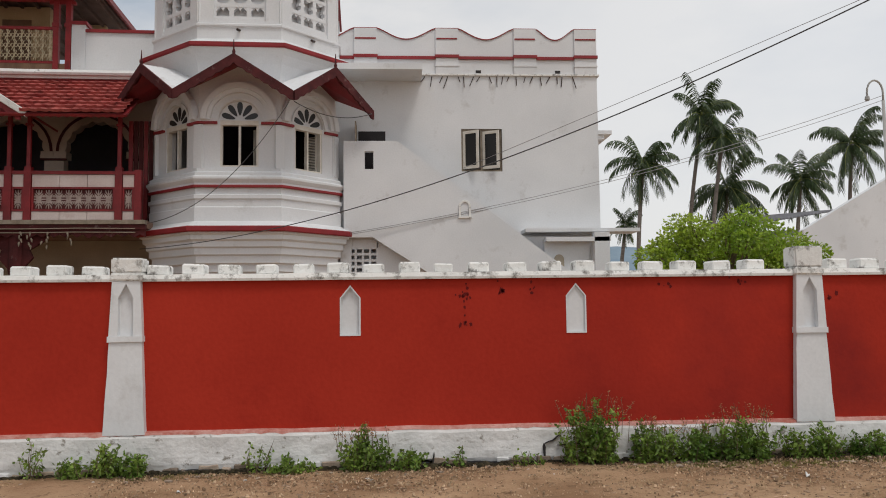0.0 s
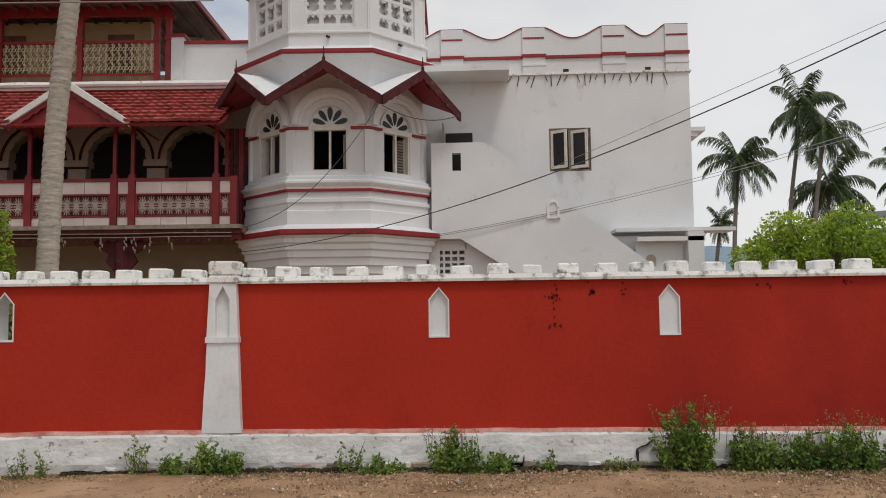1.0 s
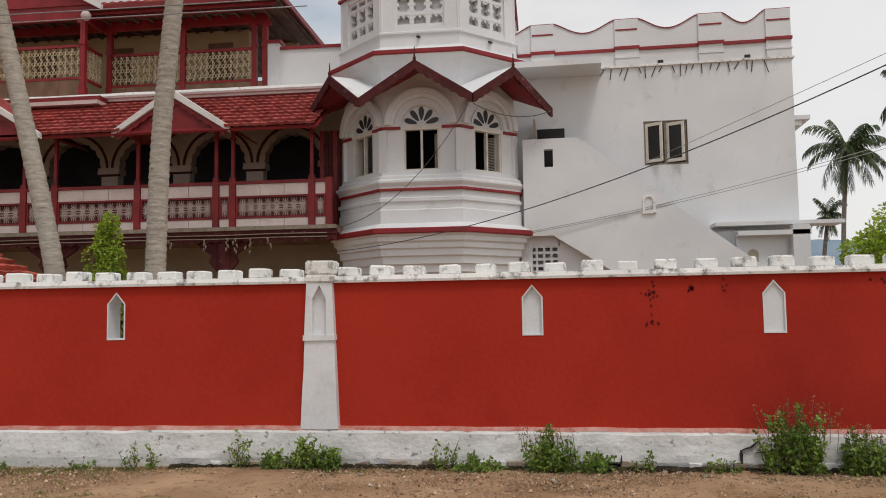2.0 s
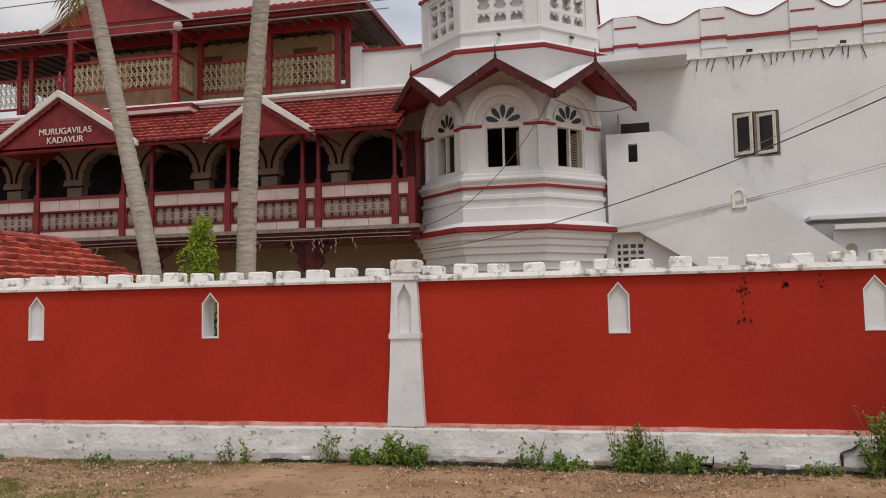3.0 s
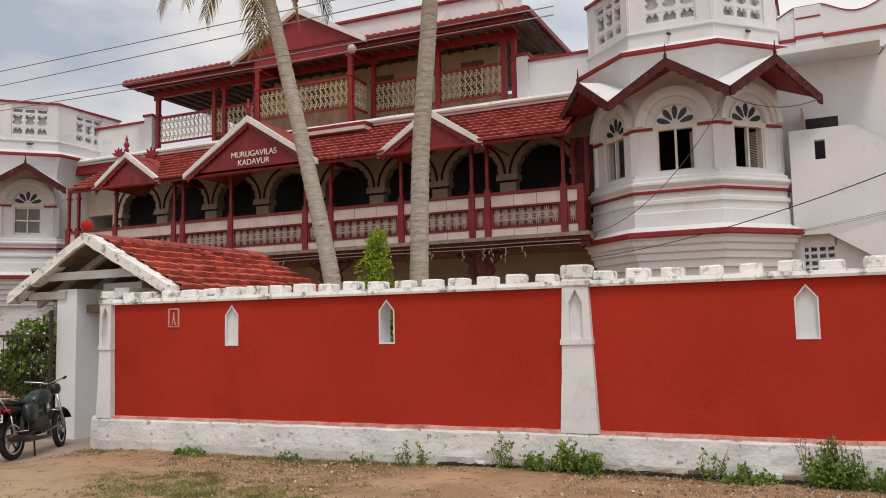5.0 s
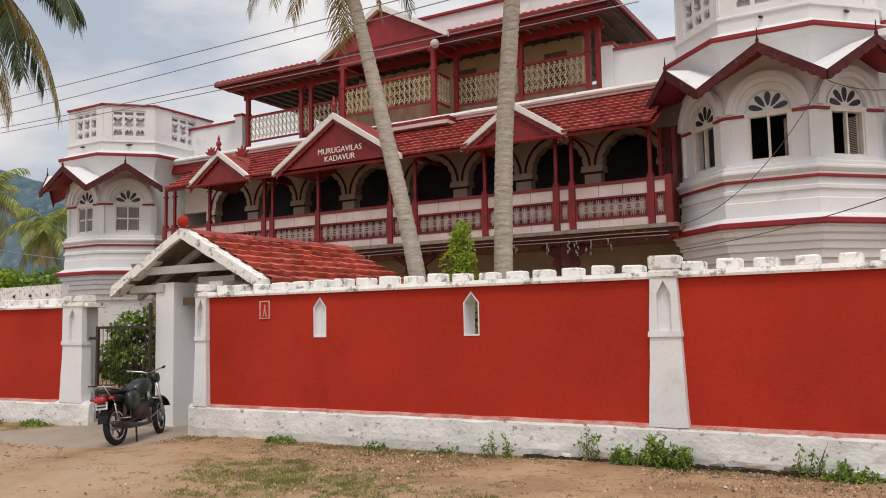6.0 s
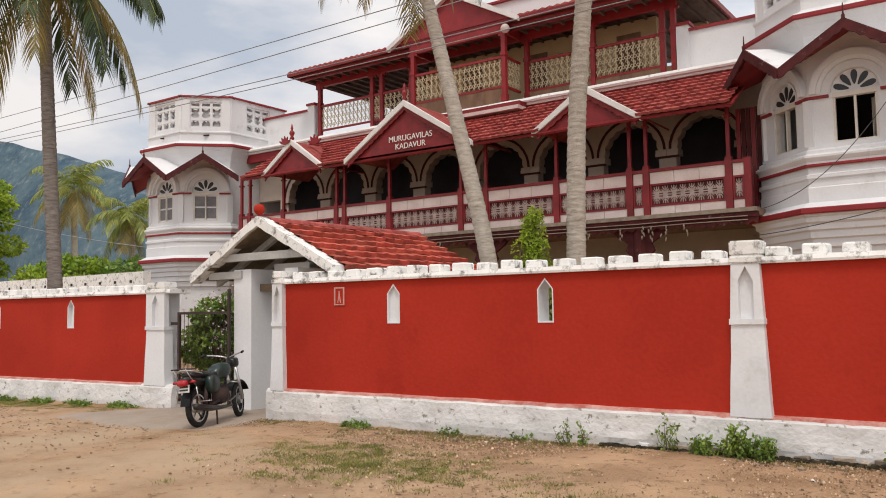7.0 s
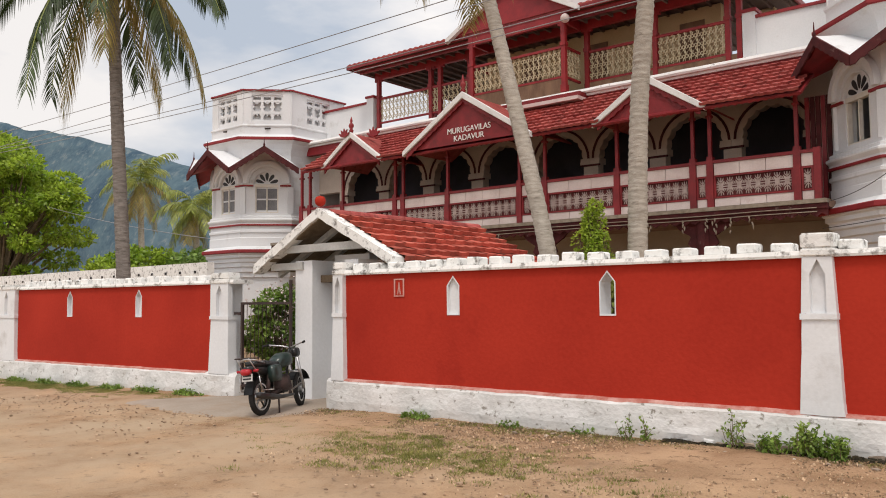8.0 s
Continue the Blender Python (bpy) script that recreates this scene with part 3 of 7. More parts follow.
def tower(m, label, glazed):
    """Octagonal whitewashed corner tower with red string courses, arched windows under gabled hoods and a pierced parapet."""
    t = house_thing("corner_tower", label, "tower", "corner towers of the house", m)
    # stepped base up to the first red band
    bm = bmesh.new()
    loft(bm, [octa(d, z) for d, z in ((-0.10, 0.0), (-0.10, 2.25), (-0.02, 2.27), (-0.02, 2.42), (0.05, 2.45), (0.05, 2.6), (0.11, 2.63), (0.11, 2.76), (0.17, 2.79), (0.17, 2.9), (0.24, 2.94), (0.24, 3.03), (0.3, 3.06), (0.3, 3.09))])
    part("tower_base", bm, M_WHITE, t, "stepped whitewashed mouldings")
    bm = bmesh.new()
    loft(bm, [octa(d, z) for d, z in ((0.36, 3.09), (0.375, 3.11), (0.375, 3.19), (0.35, 3.21))])
    part("band", bm, M_TRIM, t)
    bm = bmesh.new()
    loft(bm, [octa(d, z) for d, z in ((0.34, 3.21), (0.22, 3.27), (0.12, 3.33), (0.12, 3.62), (0.10, 3.64), (0.10, 3.78), (0.14, 3.81), (0.14, 3.88), (0.09, 3.9), (0.09, 4.04))])
    part("apron", bm, M_WHITE, t)
    bm = bmesh.new()
    loft(bm, [octa(d, z) for d, z in ((0.15, 4.04), (0.155, 4.05), (0.155, 4.085), (0.15, 4.095))])
    part("band", bm, M_TRIM, t)
    bm = bmesh.new()
    loft(bm, [octa(d, z) for d, z in ((0.13, 4.095), (0.13, 4.14), (0.19, 4.22), (0.19, 4.26), (0.12, 4.30), (0.12, 4.36), (0.05, 4.40), (0.05, 4.46))])
    part("sill_moulding", bm, M_WHITE, t)
    # window storey: three pierced faces and two plain sides
    for fm, hw in zip(FACES, HALF):
        w, zs, r = 0.40, 5.5, 0.44
        bm = bmesh.new()
        box(bm, -hw, -w, 0, 0.24, 4.46, zs, fm)
        box(bm, w, hw, 0, 0.24, 4.46, zs, fm)
        box(bm, -w, w, 0, 0.24, 4.46, 4.5, fm)
        prism(bm, [(hw, zs), (hw, 6.35), (-hw, 6.35), (-hw, zs)] + arch_pts(0, r, zs, 16)[::-1], 0, 0.24, fm)
        part("tower_wall", bm, M_WHITE, t)
        bm = bmesh.new()
        arch_ring(bm, 0, 0.68, 0.80, zs, -0.15, 0.002, fm)
        arch_ring(bm, 0, 0.60, 0.68, zs, -0.09, 0.002, fm)
        arch_ring(bm, 0, 0.455, 0.50, zs, -0.035, 0.002, fm)
        part("hood_mould", bm, M_WHITE, t, smooth=False)
        for s in (-1, 1):
            bm = bmesh.new()
            x0, x1 = sorted((s * 0.46, s * (hw + 0.02)))
            box(bm, x0, x1, -0.05, 0.003, 5.47, 5.53, fm)
            part("impost_cap", bm, M_WHITE, t)
            bm = bmesh.new()
            x0, x1 = sorted((s * 0.46, s * (hw + 0.03)))
            box(bm, x0, x1, -0.062, 0.003, 5.415, 5.468, fm)
            part("band", bm, M_TRIM, t)
        # window: frame with fanlight, two leaves
        bm = bmesh.new()
        box(bm, -0.40, -0.355, 0.02, 0.12, 4.5, 5.42, fm)
        box(bm, 0.355, 0.40, 0.02, 0.12, 4.5, 5.42, fm)
        box(bm, -0.022, 0.022, 0.03, 0.11, 4.5, 5.40, fm)
        box(bm, -0.40, 0.40, 0.0, 0.13, 5.40, 5.5, fm)
        box(bm, -0.355, 0.355, 0.02, 0.12, 4.5, 4.535, fm)
        win = part("window", bm, M_WINWOOD, t, "arched window with a fanlight")
        bm = bmesh.new()
        prism(bm, arch_pts(0, 0.438, 5.501, 16), 0.07, 0.10, fm)
        part("fanlight", bm, M_WHITE, win)
        for k in range(5):
            a = radians(18 + 36 * k)
            ca, sa = math.cos(a), math.sin(a)
            pts = []
            for i in range(14):
                q = 2 * math.pi * i / 14
                rr = 0.25 + 0.15 * math.cos(q)
                hh = 0.062 * math.sin(q) * (0.25 + 1.05 * (rr / 0.4))
                pts.append((rr * ca - hh * sa, 5.52 + rr * sa + hh * ca))
            bm = bmesh.new()
            prism(bm, pts, 0.058, 0.069, fm)
            part("petal_pane", bm, M_GLASS, win)
        if glazed:
            for s in (-1, 1):
                x0, x1 = sorted((s * 0.03, s * 0.35))
                bm = bmesh.new()
                box(bm, x0, x1, 0.075, 0.085, 4.54, 5.39, fm)
                part("pane", bm, M_SHED, win, "dim curtained pane")
                for z in (4.54, 4.95, 5.35):
                    bm = bmesh.new()
                    box(bm, x0, x1, 0.05, 0.074, z, z + 0.05, fm)
                    part("glazing_bar", bm, M_WHITE, win)
        else:
            # open louvred leaf standing inwards
            hinge = fm @ pose(0.345, 0.13, 0, 0, 0, -70)
            bm = bmesh.new()
            for x0, x1 in ((-0.31, -0.275), (-0.035, 0.0)):
                box(bm, x0, x1, 0, 0.035, 4.55, 5.38, hinge)
            for k in range(22):
                z = 4.58 + k * 0.036
                box(bm, -0.275, -0.035, 0.0, 0.03, z, z + 0.014, hinge)
            part("shutter", bm, M_WINWOOD, win, "louvred leaf standing open")
    for s in (-1, 1):
        bm = bmesh.new()
        x0, x1 = sorted((s * 1.78, s * 2.0))
        box(bm, x0, x1, 1.15, 4.0, 4.46, 6.35)
        part("side_wall", bm, M_WHITE, t)
        for cx, cy, an in ((s * 0.85, 0, s * 22.5), (s * 2.0, 1.15, s * 67.5)):
            bm = bmesh.new()
            box(bm, -0.10, 0.10, -0.035, 0.1, 4.462, 5.40, face_pose(cx, cy, an))
            part("corner_pilaster", bm, M_WHITE, t)
    bm = bmesh.new()
    loft(bm, [octa(-0.26, 4.30, 3.9), octa(-0.26, 4.44, 3.9)])
    part("inner_floor", bm, M_CEIL, t)
    # back wall coloured near-black so the room behind the windows reads unlit
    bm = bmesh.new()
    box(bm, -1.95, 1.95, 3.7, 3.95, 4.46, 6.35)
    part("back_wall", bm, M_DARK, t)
    # neck flaring to the roof band
    bm = bmesh.new()
    loft(bm, [octa(d, z) for d, z in ((0.0, 6.35), (0.02, 6.5), (0.08, 6.72), (0.18, 6.9), (0.28, 6.98), (0.30, 7.01))])
    part("tower_neck", bm, M_WHITE, t)
    bm = bmesh.new()
    loft(bm, [octa(d, z) for d, z in ((0.34, 7.01), (0.355, 7.03), (0.355, 7.09), (0.33, 7.11))])
    part("band", bm, M_TRIM, t)
    bm = bmesh.new()
    loft(bm, [octa(d, z) for d, z in ((0.34, 7.11), (0.28, 7.15), (0.10, 7.22), (0.08, 7.26), (0.08, 7.50), (0.12, 7.53), (0.12, 7.57), (0.06, 7.60), (0.06, 7.63))])
    part("parapet_base", bm, M_WHITE, t)
    # pierced parapet: framed lattice panels
    side_faces = [(fm, hw) for fm, hw in zip(FACES, HALF)] + [(face_pose(2.0, 2.4, 90), 1.25), (face_pose(-2.0, 2.4, -90), 1.25)]
    for fm, hw in side_faces:
        pw = min(0.55, hw - 0.28)
        bm = bmesh.new()
        box(bm, -hw - 0.05, -pw, -0.05, 0.2, 7.63, 8.78, fm)
        box(bm, pw, hw + 0.05, -0.05, 0.2, 7.63, 8.78, fm)
        box(bm, -pw, pw, -0.03, 0.16, 7.63, 7.72, fm)
        box(bm, -pw, pw, -0.03, 0.16, 8.64, 8.78, fm)
        part("parapet_pier", bm, M_WHITE, t)
        # three columns of openings: notched foot, large square with nubs, slit
        bm = bmesh.new()
        cols = 3
        cw = 2 * pw / cols
        hh = cw * 0.37
        for z0, z1 in ((7.72, 7.78), (7.98, 8.07), (8.40, 8.48), (8.58, 8.64)):
            box(bm, -pw, pw, 0.0, 0.13, z0, z1, fm)
        for k in range(cols):
            x = -pw + (k + 0.5) * cw
            for sg in (-1, 1):
                x0, x1 = sorted((x + sg * hh, x + sg * cw / 2))
                for z0, z1 in ((7.78, 7.98), (8.07, 8.40), (8.48, 8.58)):
                    box(bm, x0, x1, 0.003, 0.127, z0, z1, fm)
                prism(bm, [(x + sg * hh, 7.98), (x + sg * hh, 7.90), (x + sg * hh * 0.45, 7.98)][::sg], 0.01, 0.12, fm)
                prism(bm, [(x + sg * hh, 8.07), (x + sg * hh, 8.13), (x + sg * hh * 0.5, 8.07)][::sg], 0.01, 0.12, fm)
                box(bm, *sorted((x + sg * hh * 0.72, x + sg * hh)), 0.01, 0.12, 8.20, 8.27, fm)
            prism(bm, [(x - hh * 0.4, 7.98), (x, 7.91), (x + hh * 0.4, 7.98)], 0.01, 0.12, fm)
            prism(bm, [(x - hh * 0.8, 8.40), (x - hh * 0.3, 8.35), (x + hh * 0.3, 8.35), (x + hh * 0.8, 8.40)], 0.01, 0.12, fm)
        part("lattice", bm, M_WHITE, t, "pierced plaster lattice")
        bm = bmesh.new()
        box(bm, -pw, pw, 0.165, 0.195, 7.72, 8.64, fm)
        part("lattice_back", bm, M_WHITE, t)
    for x, tilt in ((0.02, 0.0), (1.55, 0.62)):
        bm = bmesh.new()
        tube(bm, [(x, tilt + 0.0, 7.46), (x - 0.05, tilt - 0.2, 7.42)], 0.028, 8)
        part("drain_spout", bm, M_IRON, t, "short black drain spout")
    bm = bmesh.new()
    for fm, hw in side_faces:
        box(bm, -hw - 0.10, hw + 0.10, -0.10, 0.25, 8.78, 8.835, fm)
    part("parapet_coping", bm, M_TRIM, t)
    bm = bmesh.new()
    loft(bm, [octa(0.02, 7.4), octa(0.02, 7.5)])
    part("roof_slab", bm, M_CONC, t)
    # gabled hoods
    d, ze, za = 0.85, 5.88, 6.64
    for i, fm in enumerate(FACES):
        inv = fm.inverted()
        o = [Vector(p) for p in octa(d, ze)]
        pl, pr = ((o[0], o[1]), (o[1], o[2]), (o[5], o[0]))[i]
        wl = [Vector(p) for p in octa(0.0, 6.28)]
        ql, qr = ((wl[0], wl[1]), (wl[1], wl[2]), (wl[5], wl[0]))[i]
        ap = (pl + pr) / 2 + Vector((0, 0, za - ze))
        rp = (ql + qr) / 2 + Vector((0, 0, 0.42))
        up = Vector((0, 0, 0.045))
        for e0, w0 in ((pl, ql), (pr, qr)):
            bm = bmesh.new()
            loft(bm, [[ap, e0, w0, rp], [ap + up, e0 + up, w0 + up, rp + up]])
            hood = part("hood_roof", bm, M_WHITE, t, "pale sheet hood roof")
            dn = Vector((0, 0, -0.006))
            bm = bmesh.new()
            loft(bm, [[p + dn * 4 for p in (ap, e0, w0, rp)], [p + dn for p in (ap, e0, w0, rp)]])
            part("hood_lining", bm, M_WOOD, hood, "dark maroon boarded underside")
            # board along the sloping edge, with a scalloped foot
            run = e0 - ap
            n = 14
            out = (ap - rp)
            out.z = 0
            out = out.normalized() * 0.045
            bm = bmesh.new()
            top, low = [], []
            for k in range(n + 1):
                p = ap + run * (k / n) + Vector((0, 0, 0.055))
                drop = 0.20 + (0.03 if k % 2 else 0.0)
                top.append(p)
                low.append(p - Vector((0, 0, drop)))
            ring0 = top + low[::-1]
            a = [bm.verts.new(p) for p in ring0]
            b = [bm.verts.new(p + out) for p in ring0]
            bm.faces.new(a)
            bm.faces.new(b[::-1])
            for k in range(len(a)):
                j = (k + 1) % len(a)
                bm.faces.new((a[j], a[k], b[k], b[j]))
            part("bargeboard", bm, M_BARGE, hood, "weathered maroon bargeboard")
        bm = bmesh.new()
        turned(bm, [(0.03, 0.0), (0.035, 0.1), (0.018, 0.14), (0.008, 0.34)], Matrix.Translation(ap + (ap - rp).normalized() * 0.02), 6)
        part("finial_spike", bm, M_BARGE, t)
        # fretted king board hanging in the gable
        bm = bmesh.new()
        mid = inv @ ap
        prism(bm, [(-0.5, mid.z - 0.36), (-0.25, mid.z - 0.3), (0, mid.z - 0.1), (0.25, mid.z - 0.3), (0.5, mid.z - 0.36), (0.5, mid.z - 0.28), (0, mid.z - 0.0), (-0.5, mid.z - 0.28)], mid.y + 0.06, mid.y + 0.09, fm)
        part("fret_board", bm, M_WOOD, t)
    return t


tower(ID, "white octagonal corner tower with open arched windows and red bands", False)
tower(Matrix.Translation((-21.66, 0, 0)), "white octagonal corner tower with closed glazed windows and red bands", True)

# ---- middle range of the house ----
house = house_thing("palace_house", "two-storey maroon timber veranda front with clay-tiled roofs", "house")


def uslab(name, u0, u1, v0, v1, z0, z1, mat, parent=None, label="", bev=0.0):
    bm = bmesh.new()
    box(bm, u0, u1, v0, v1, z0, z1)
    if bev:
        soften(bm, bev, 1)
    return part(name, bm, mat, parent or house, label)


UL, UR = -19.66, -2.0
uslab("veranda_floor", UL, UR, 0.45, 4.0, 3.24, 3.40, M_CEIL, label="timber veranda floor")
uslab("floor_beam", UL, UR, 0.32, 0.52, 3.2, 3.31, M_BARGE, label="weathered brown floor beam")
uslab("floor_edge_board", UL, UR, 0.28, 0.52, 3.313, 3.40, M_TIMBER, label="weathered grey-brown floor edge")
# hanging fretted valance under the floor beam
bm = bmesh.new()
n = 150
pts = [(UL, 3.2)] + [(UL + (UR - UL) * k / n, 3.03 + (0.07 if k % 2 else 0) + 0.04 * noise.noise((k * 0.23, 2, 0))) for k in range(n + 1)] + [(UR, 3.2)]
prism(bm, pts, 0.36, 0.39)
part("valance", bm, M_BARGE, house, "weathered fretted valance board")
uslab("lower_back_wall", UL, UR, 3.6, 3.9, 0, 3.24, M_BACK, label="beige ground-floor wall")
for u in (-4.7, -8.9, -12.9, -16.9):
    bm = bmesh.new()
    turned(bm, [(0.2, 0.05), (0.2, 0.3), (0.12, 0.36), (0.11, 1.9), (0.15, 2.0), (0.12, 2.2), (0.16, 2.35), (0.16, 3.2)], Matrix.Translation((u, 0.55, 0)), 12)
    col = part("lower_column", bm, M_BARGE, house)
    for s in (-1, 1):
        bm = bmesh.new()
        prism(bm, [(u + s * 0.12, 2.35), (u + s * 0.35, 2.62), (u + s * 0.28, 2.78), (u + s * 0.55, 2.95), (u + s * 0.75, 3.19), (u + s * 0.12, 3.19)][::s], 0.5, 0.6)
        part("bracket", bm, M_BARGE, col, "carved dark bracket")

# arcade behind the veranda
SPAN = 1.965
centres = [-3.69 - SPAN * k for k in range(8)]
R, ZS = 0.76, 5.27
edge = UR
for c in centres:
    bm = bmesh.new()
    box(bm, c + R, edge, 2.5, 2.8, 3.4, ZS)
    part("arcade_pier", bm, M_GREY_WALL, house, "grey plaster pier")
    lobes = []
    for i in range(37):
        a = math.pi * i / 36
        rr = R - 0.045 * abs(math.sin(a * 9))
        lobes.append((c + rr * math.cos(a), ZS + rr * math.sin(a)))
    l, r = c - SPAN / 2, c + SPAN / 2
    bm = bmesh.new()
    prism(bm, [(r, ZS), (r, 6.72), (l, 6.72), (l, ZS)] + lobes[::-1], 2.5, 2.8)
    part("cusped_arch", bm, M_GREY_WALL, house, "grey plaster cusped arch")
    edge = c - R
for a in ((edge - 0.4, edge, 3.4, ZS), (UL, centres[-1] - SPAN / 2, ZS, 6.72), (centres[0] + SPAN / 2, UR, ZS, 6.72)):
    uslab("arcade_end", a[0], a[1], 2.5, 2.8, a[2], a[3], M_GREY_WALL)
for c in centres:
    bm = bmesh.new()
    arch_ring(bm, c, 0.885, 0.945, ZS, 2.475, 2.503, ID)
    part("arch_line", bm, M_BARGE, house, "dark maroon arch line")
    for s in (-1, 1):
        bm = bmesh.new()
        x0, x1 = sorted((c + s * (R - 0.07), c + s * (SPAN / 2 - 0.004)))
        box(bm, x0, x1, 2.42, 2.81, 5.11, 5.19)
        box(bm, x0, x1, 2.45, 2.81, 5.19, 5.28)
        part("capital", bm, M_GREY_WALL, house)
        bm = bmesh.new()
        box(bm, x0, x1, 2.43, 2.5, 5.065, 5.11)
        part("arch_line", bm, M_BARGE, house)
uslab("inner_back_wall", UL, UR, 3.9, 4.1, 3.4, 6.75, M_INNER, label="inner wall coloured blue-black for the veranda's shade")
uslab("veranda_ceiling", UL, UR, 1.98, 4.1, 6.72, 6.8, M_CEIL)

# veranda posts and balustrade
POSTS = [-2.2, -2.6, -4.47, -4.87, -6.78, -8.84, -9.63, -12.08, -13.78, -14.1, -16.35, -17.9, -18.3]
bm = bmesh.new()
box(bm, -0.075, 0.075, -0.075, 0.075, 3.4, 4.5)
box(bm, -0.038, 0.038, -0.038, 0.038, 4.5, 5.75)
box(bm, -0.07, 0.07, -0.07, 0.07, 4.5, 4.56)
box(bm, -0.065, 0.065, -0.065, 0.065, 5.45, 5.5)
first = part("post", bm, M_WOOD, house)
first.location = (POSTS[1], 0.5, 0)
uslab("half_post", POSTS[0] - 0.07, POSTS[0] + 0.07, 0.43, 0.57, 3.4, 4.5, M_WOOD)
# timber end screen between veranda and tower
for k in range(6):
    uslab("screen_board", -2.62 + k * 0.11, -2.53 + k * 0.11, 1.25, 1.30, 3.4, 5.75, M_BARGE if k % 3 else M_WOOD)
for u in POSTS[2:]:
    share("post", first.data, Matrix.Translation((u, 0.5, 0)), house)

# cast-iron flower motif shared by all veranda panels
bm = bmesh.new()
for k in range(4):
    a = radians(45 + 90 * k)
    m = pose(0, 0, 0.0, 0, math.degrees(a), 0)
    prism(bm, [(0, -0.012), (0.05, -0.03), (0.11, -0.012), (0.145, 0.0), (0.11, 0.012), (0.05, 0.03), (0, 0.012)], -0.01, 0.01, m)
arch_ring(bm, 0, 0.035, 0.06, 0.0, -0.012, 0.012, ID, 8)
arch_ring(bm, 0, 0.035, 0.06, 0.0, -0.012, 0.012, pose(0, 0, 0, 0, 180, 0), 8)
box(bm, -0.012, 0.012, -0.008, 0.008, -0.16, 0.16)
box(bm, -0.13, 0.13, -0.008, 0.008, -0.01, 0.01)
for s in (-1, 1):
    for w in (-1, 1):
        arch_ring(bm, 0, 0.026, 0.044, 0.0, -0.008, 0.008, pose(s * 0.10, 0, w * 0.075, 0, 0 if w < 0 else 180, 0), 6)
for s in (-1, 1):
    arch_ring(bm, 0, 0.06, 0.078, s * 0.155, -0.008, 0.008, pose(0, 0, 0, 0, 0 if s < 0 else 0, 0) if s < 0 else pose(0, 0, 0.31, 0, 180, 0), 8)
bmesh.ops.recalc_face_normals(bm, faces=bm.faces)
ME_FLOWER = bpy.data.meshes.new("iron_flower")
bm.to_mesh(ME_FLOWER)
bm.free()
ME_FLOWER.materials.append(M_GREY_IRON)

for a, b in zip(POSTS, POSTS[1:]):
    u0, u1 = b + 0.08, a - 0.08
    wid = u1 - u0
    if wid < 0.1:
        continue
    bm = bmesh.new()
    box(bm, b + 0.05, a - 0.05, 0.44, 0.56, 4.40, 4.47)
    rail = part("handrail", bm, M_WOOD, house)
    np_ = max(1, round(wid / 0.62))
    for k in range(np_):
        x0, x1 = u0 + wid * k / np_ + 0.006, u0 + wid * (k + 1) / np_ - 0.006
        for z0, z1 in ((4.13, 4.395), (3.425, 3.60)):
            bm = bmesh.new()
            box(bm, x0, x1, 0.47, 0.53, z0, z1)
            part("board", bm, M_PINK, rail)
    bm = bmesh.new()
    for z in (3.605, 4.085):
        box(bm, u0, u1, 0.455, 0.545, z, z + 0.04)
    for x in (u0, u1 - 0.04):
        box(bm, x, x + 0.04, 0.455, 0.545, 3.645, 4.085)
    part("panel_frame", bm, M_WOOD, rail)
    bm = bmesh.new()
    box(bm, u0 + 0.04, u1 - 0.04, 0.515, 0.525, 3.645, 4.085)
    part("backing", bm, M_PANEL, rail)
    nf = max(1, round((wid - 0.08) / 0.215))
    for k in range(nf):
        x = u0 + 0.04 + (wid - 0.08) * (k + 0.5) / nf
        share("iron_flower", ME_FLOWER, Matrix.Translation((x, 0.5, 3.865)) @ Matrix.Diagonal((0.82, 1, 1.25, 1)), rail)

# veranda roof: clay tiles in rows, sloping from the upper floor's edge
E0, E1, ZE, ZT = -0.15, 1.85, 5.60, 6.80
RL = -17.6


def tile_mesh(w, l, roll=1.0, foot=0.045):
    """One clay tile: a shallow pan with a rolled edge, thick at its foot. x along the eave, y up the slope."""
    bm = bmesh.new()
    prof = [(-w / 2, 0.044), (-w / 2 + 0.035, 0.012), (0.0, 0.0), (w / 2 - 0.075, 0.010), (w / 2 - 0.035, 0.052), (w / 2 + 0.012, 0.038)]
    prof = [(x, z * roll) for x, z in prof]
    top0 = [bm.verts.new((x, 0, z + foot)) for x, z in prof]
    top1 = [bm.verts.new((x, l, z + 0.004)) for x, z in prof]
    low0 = [bm.verts.new((x, 0, z + 0.008)) for x, z in prof]
    for i in range(len(prof) - 1):
        bm.faces.new((top0[i], top0[i + 1], top1[i + 1], top1[i]))
        bm.faces.new((low0[i], low0[i + 1], top0[i + 1], top0[i]))
    me = bpy.data.meshes.new("roof_tile")
    bm.to_mesh(me)
    bm.free()
    return me


ME_TILE = tile_mesh(0.21, 0.31, 0.3, 0.07)
ME_TILE.materials.append(M_TILE)
ME_TILE_GATE = tile_mesh(0.21, 0.30, 0.2, 0.07)
ME_TILE_GATE.materials.append(M_TILE_GATE)


def slope_pose(u, e0, z0, e1, z1):
    a = math.degrees(math.atan2(z1 - z0, e1 - e0))
    return pose(u, e0, z0, a, 0, 0)


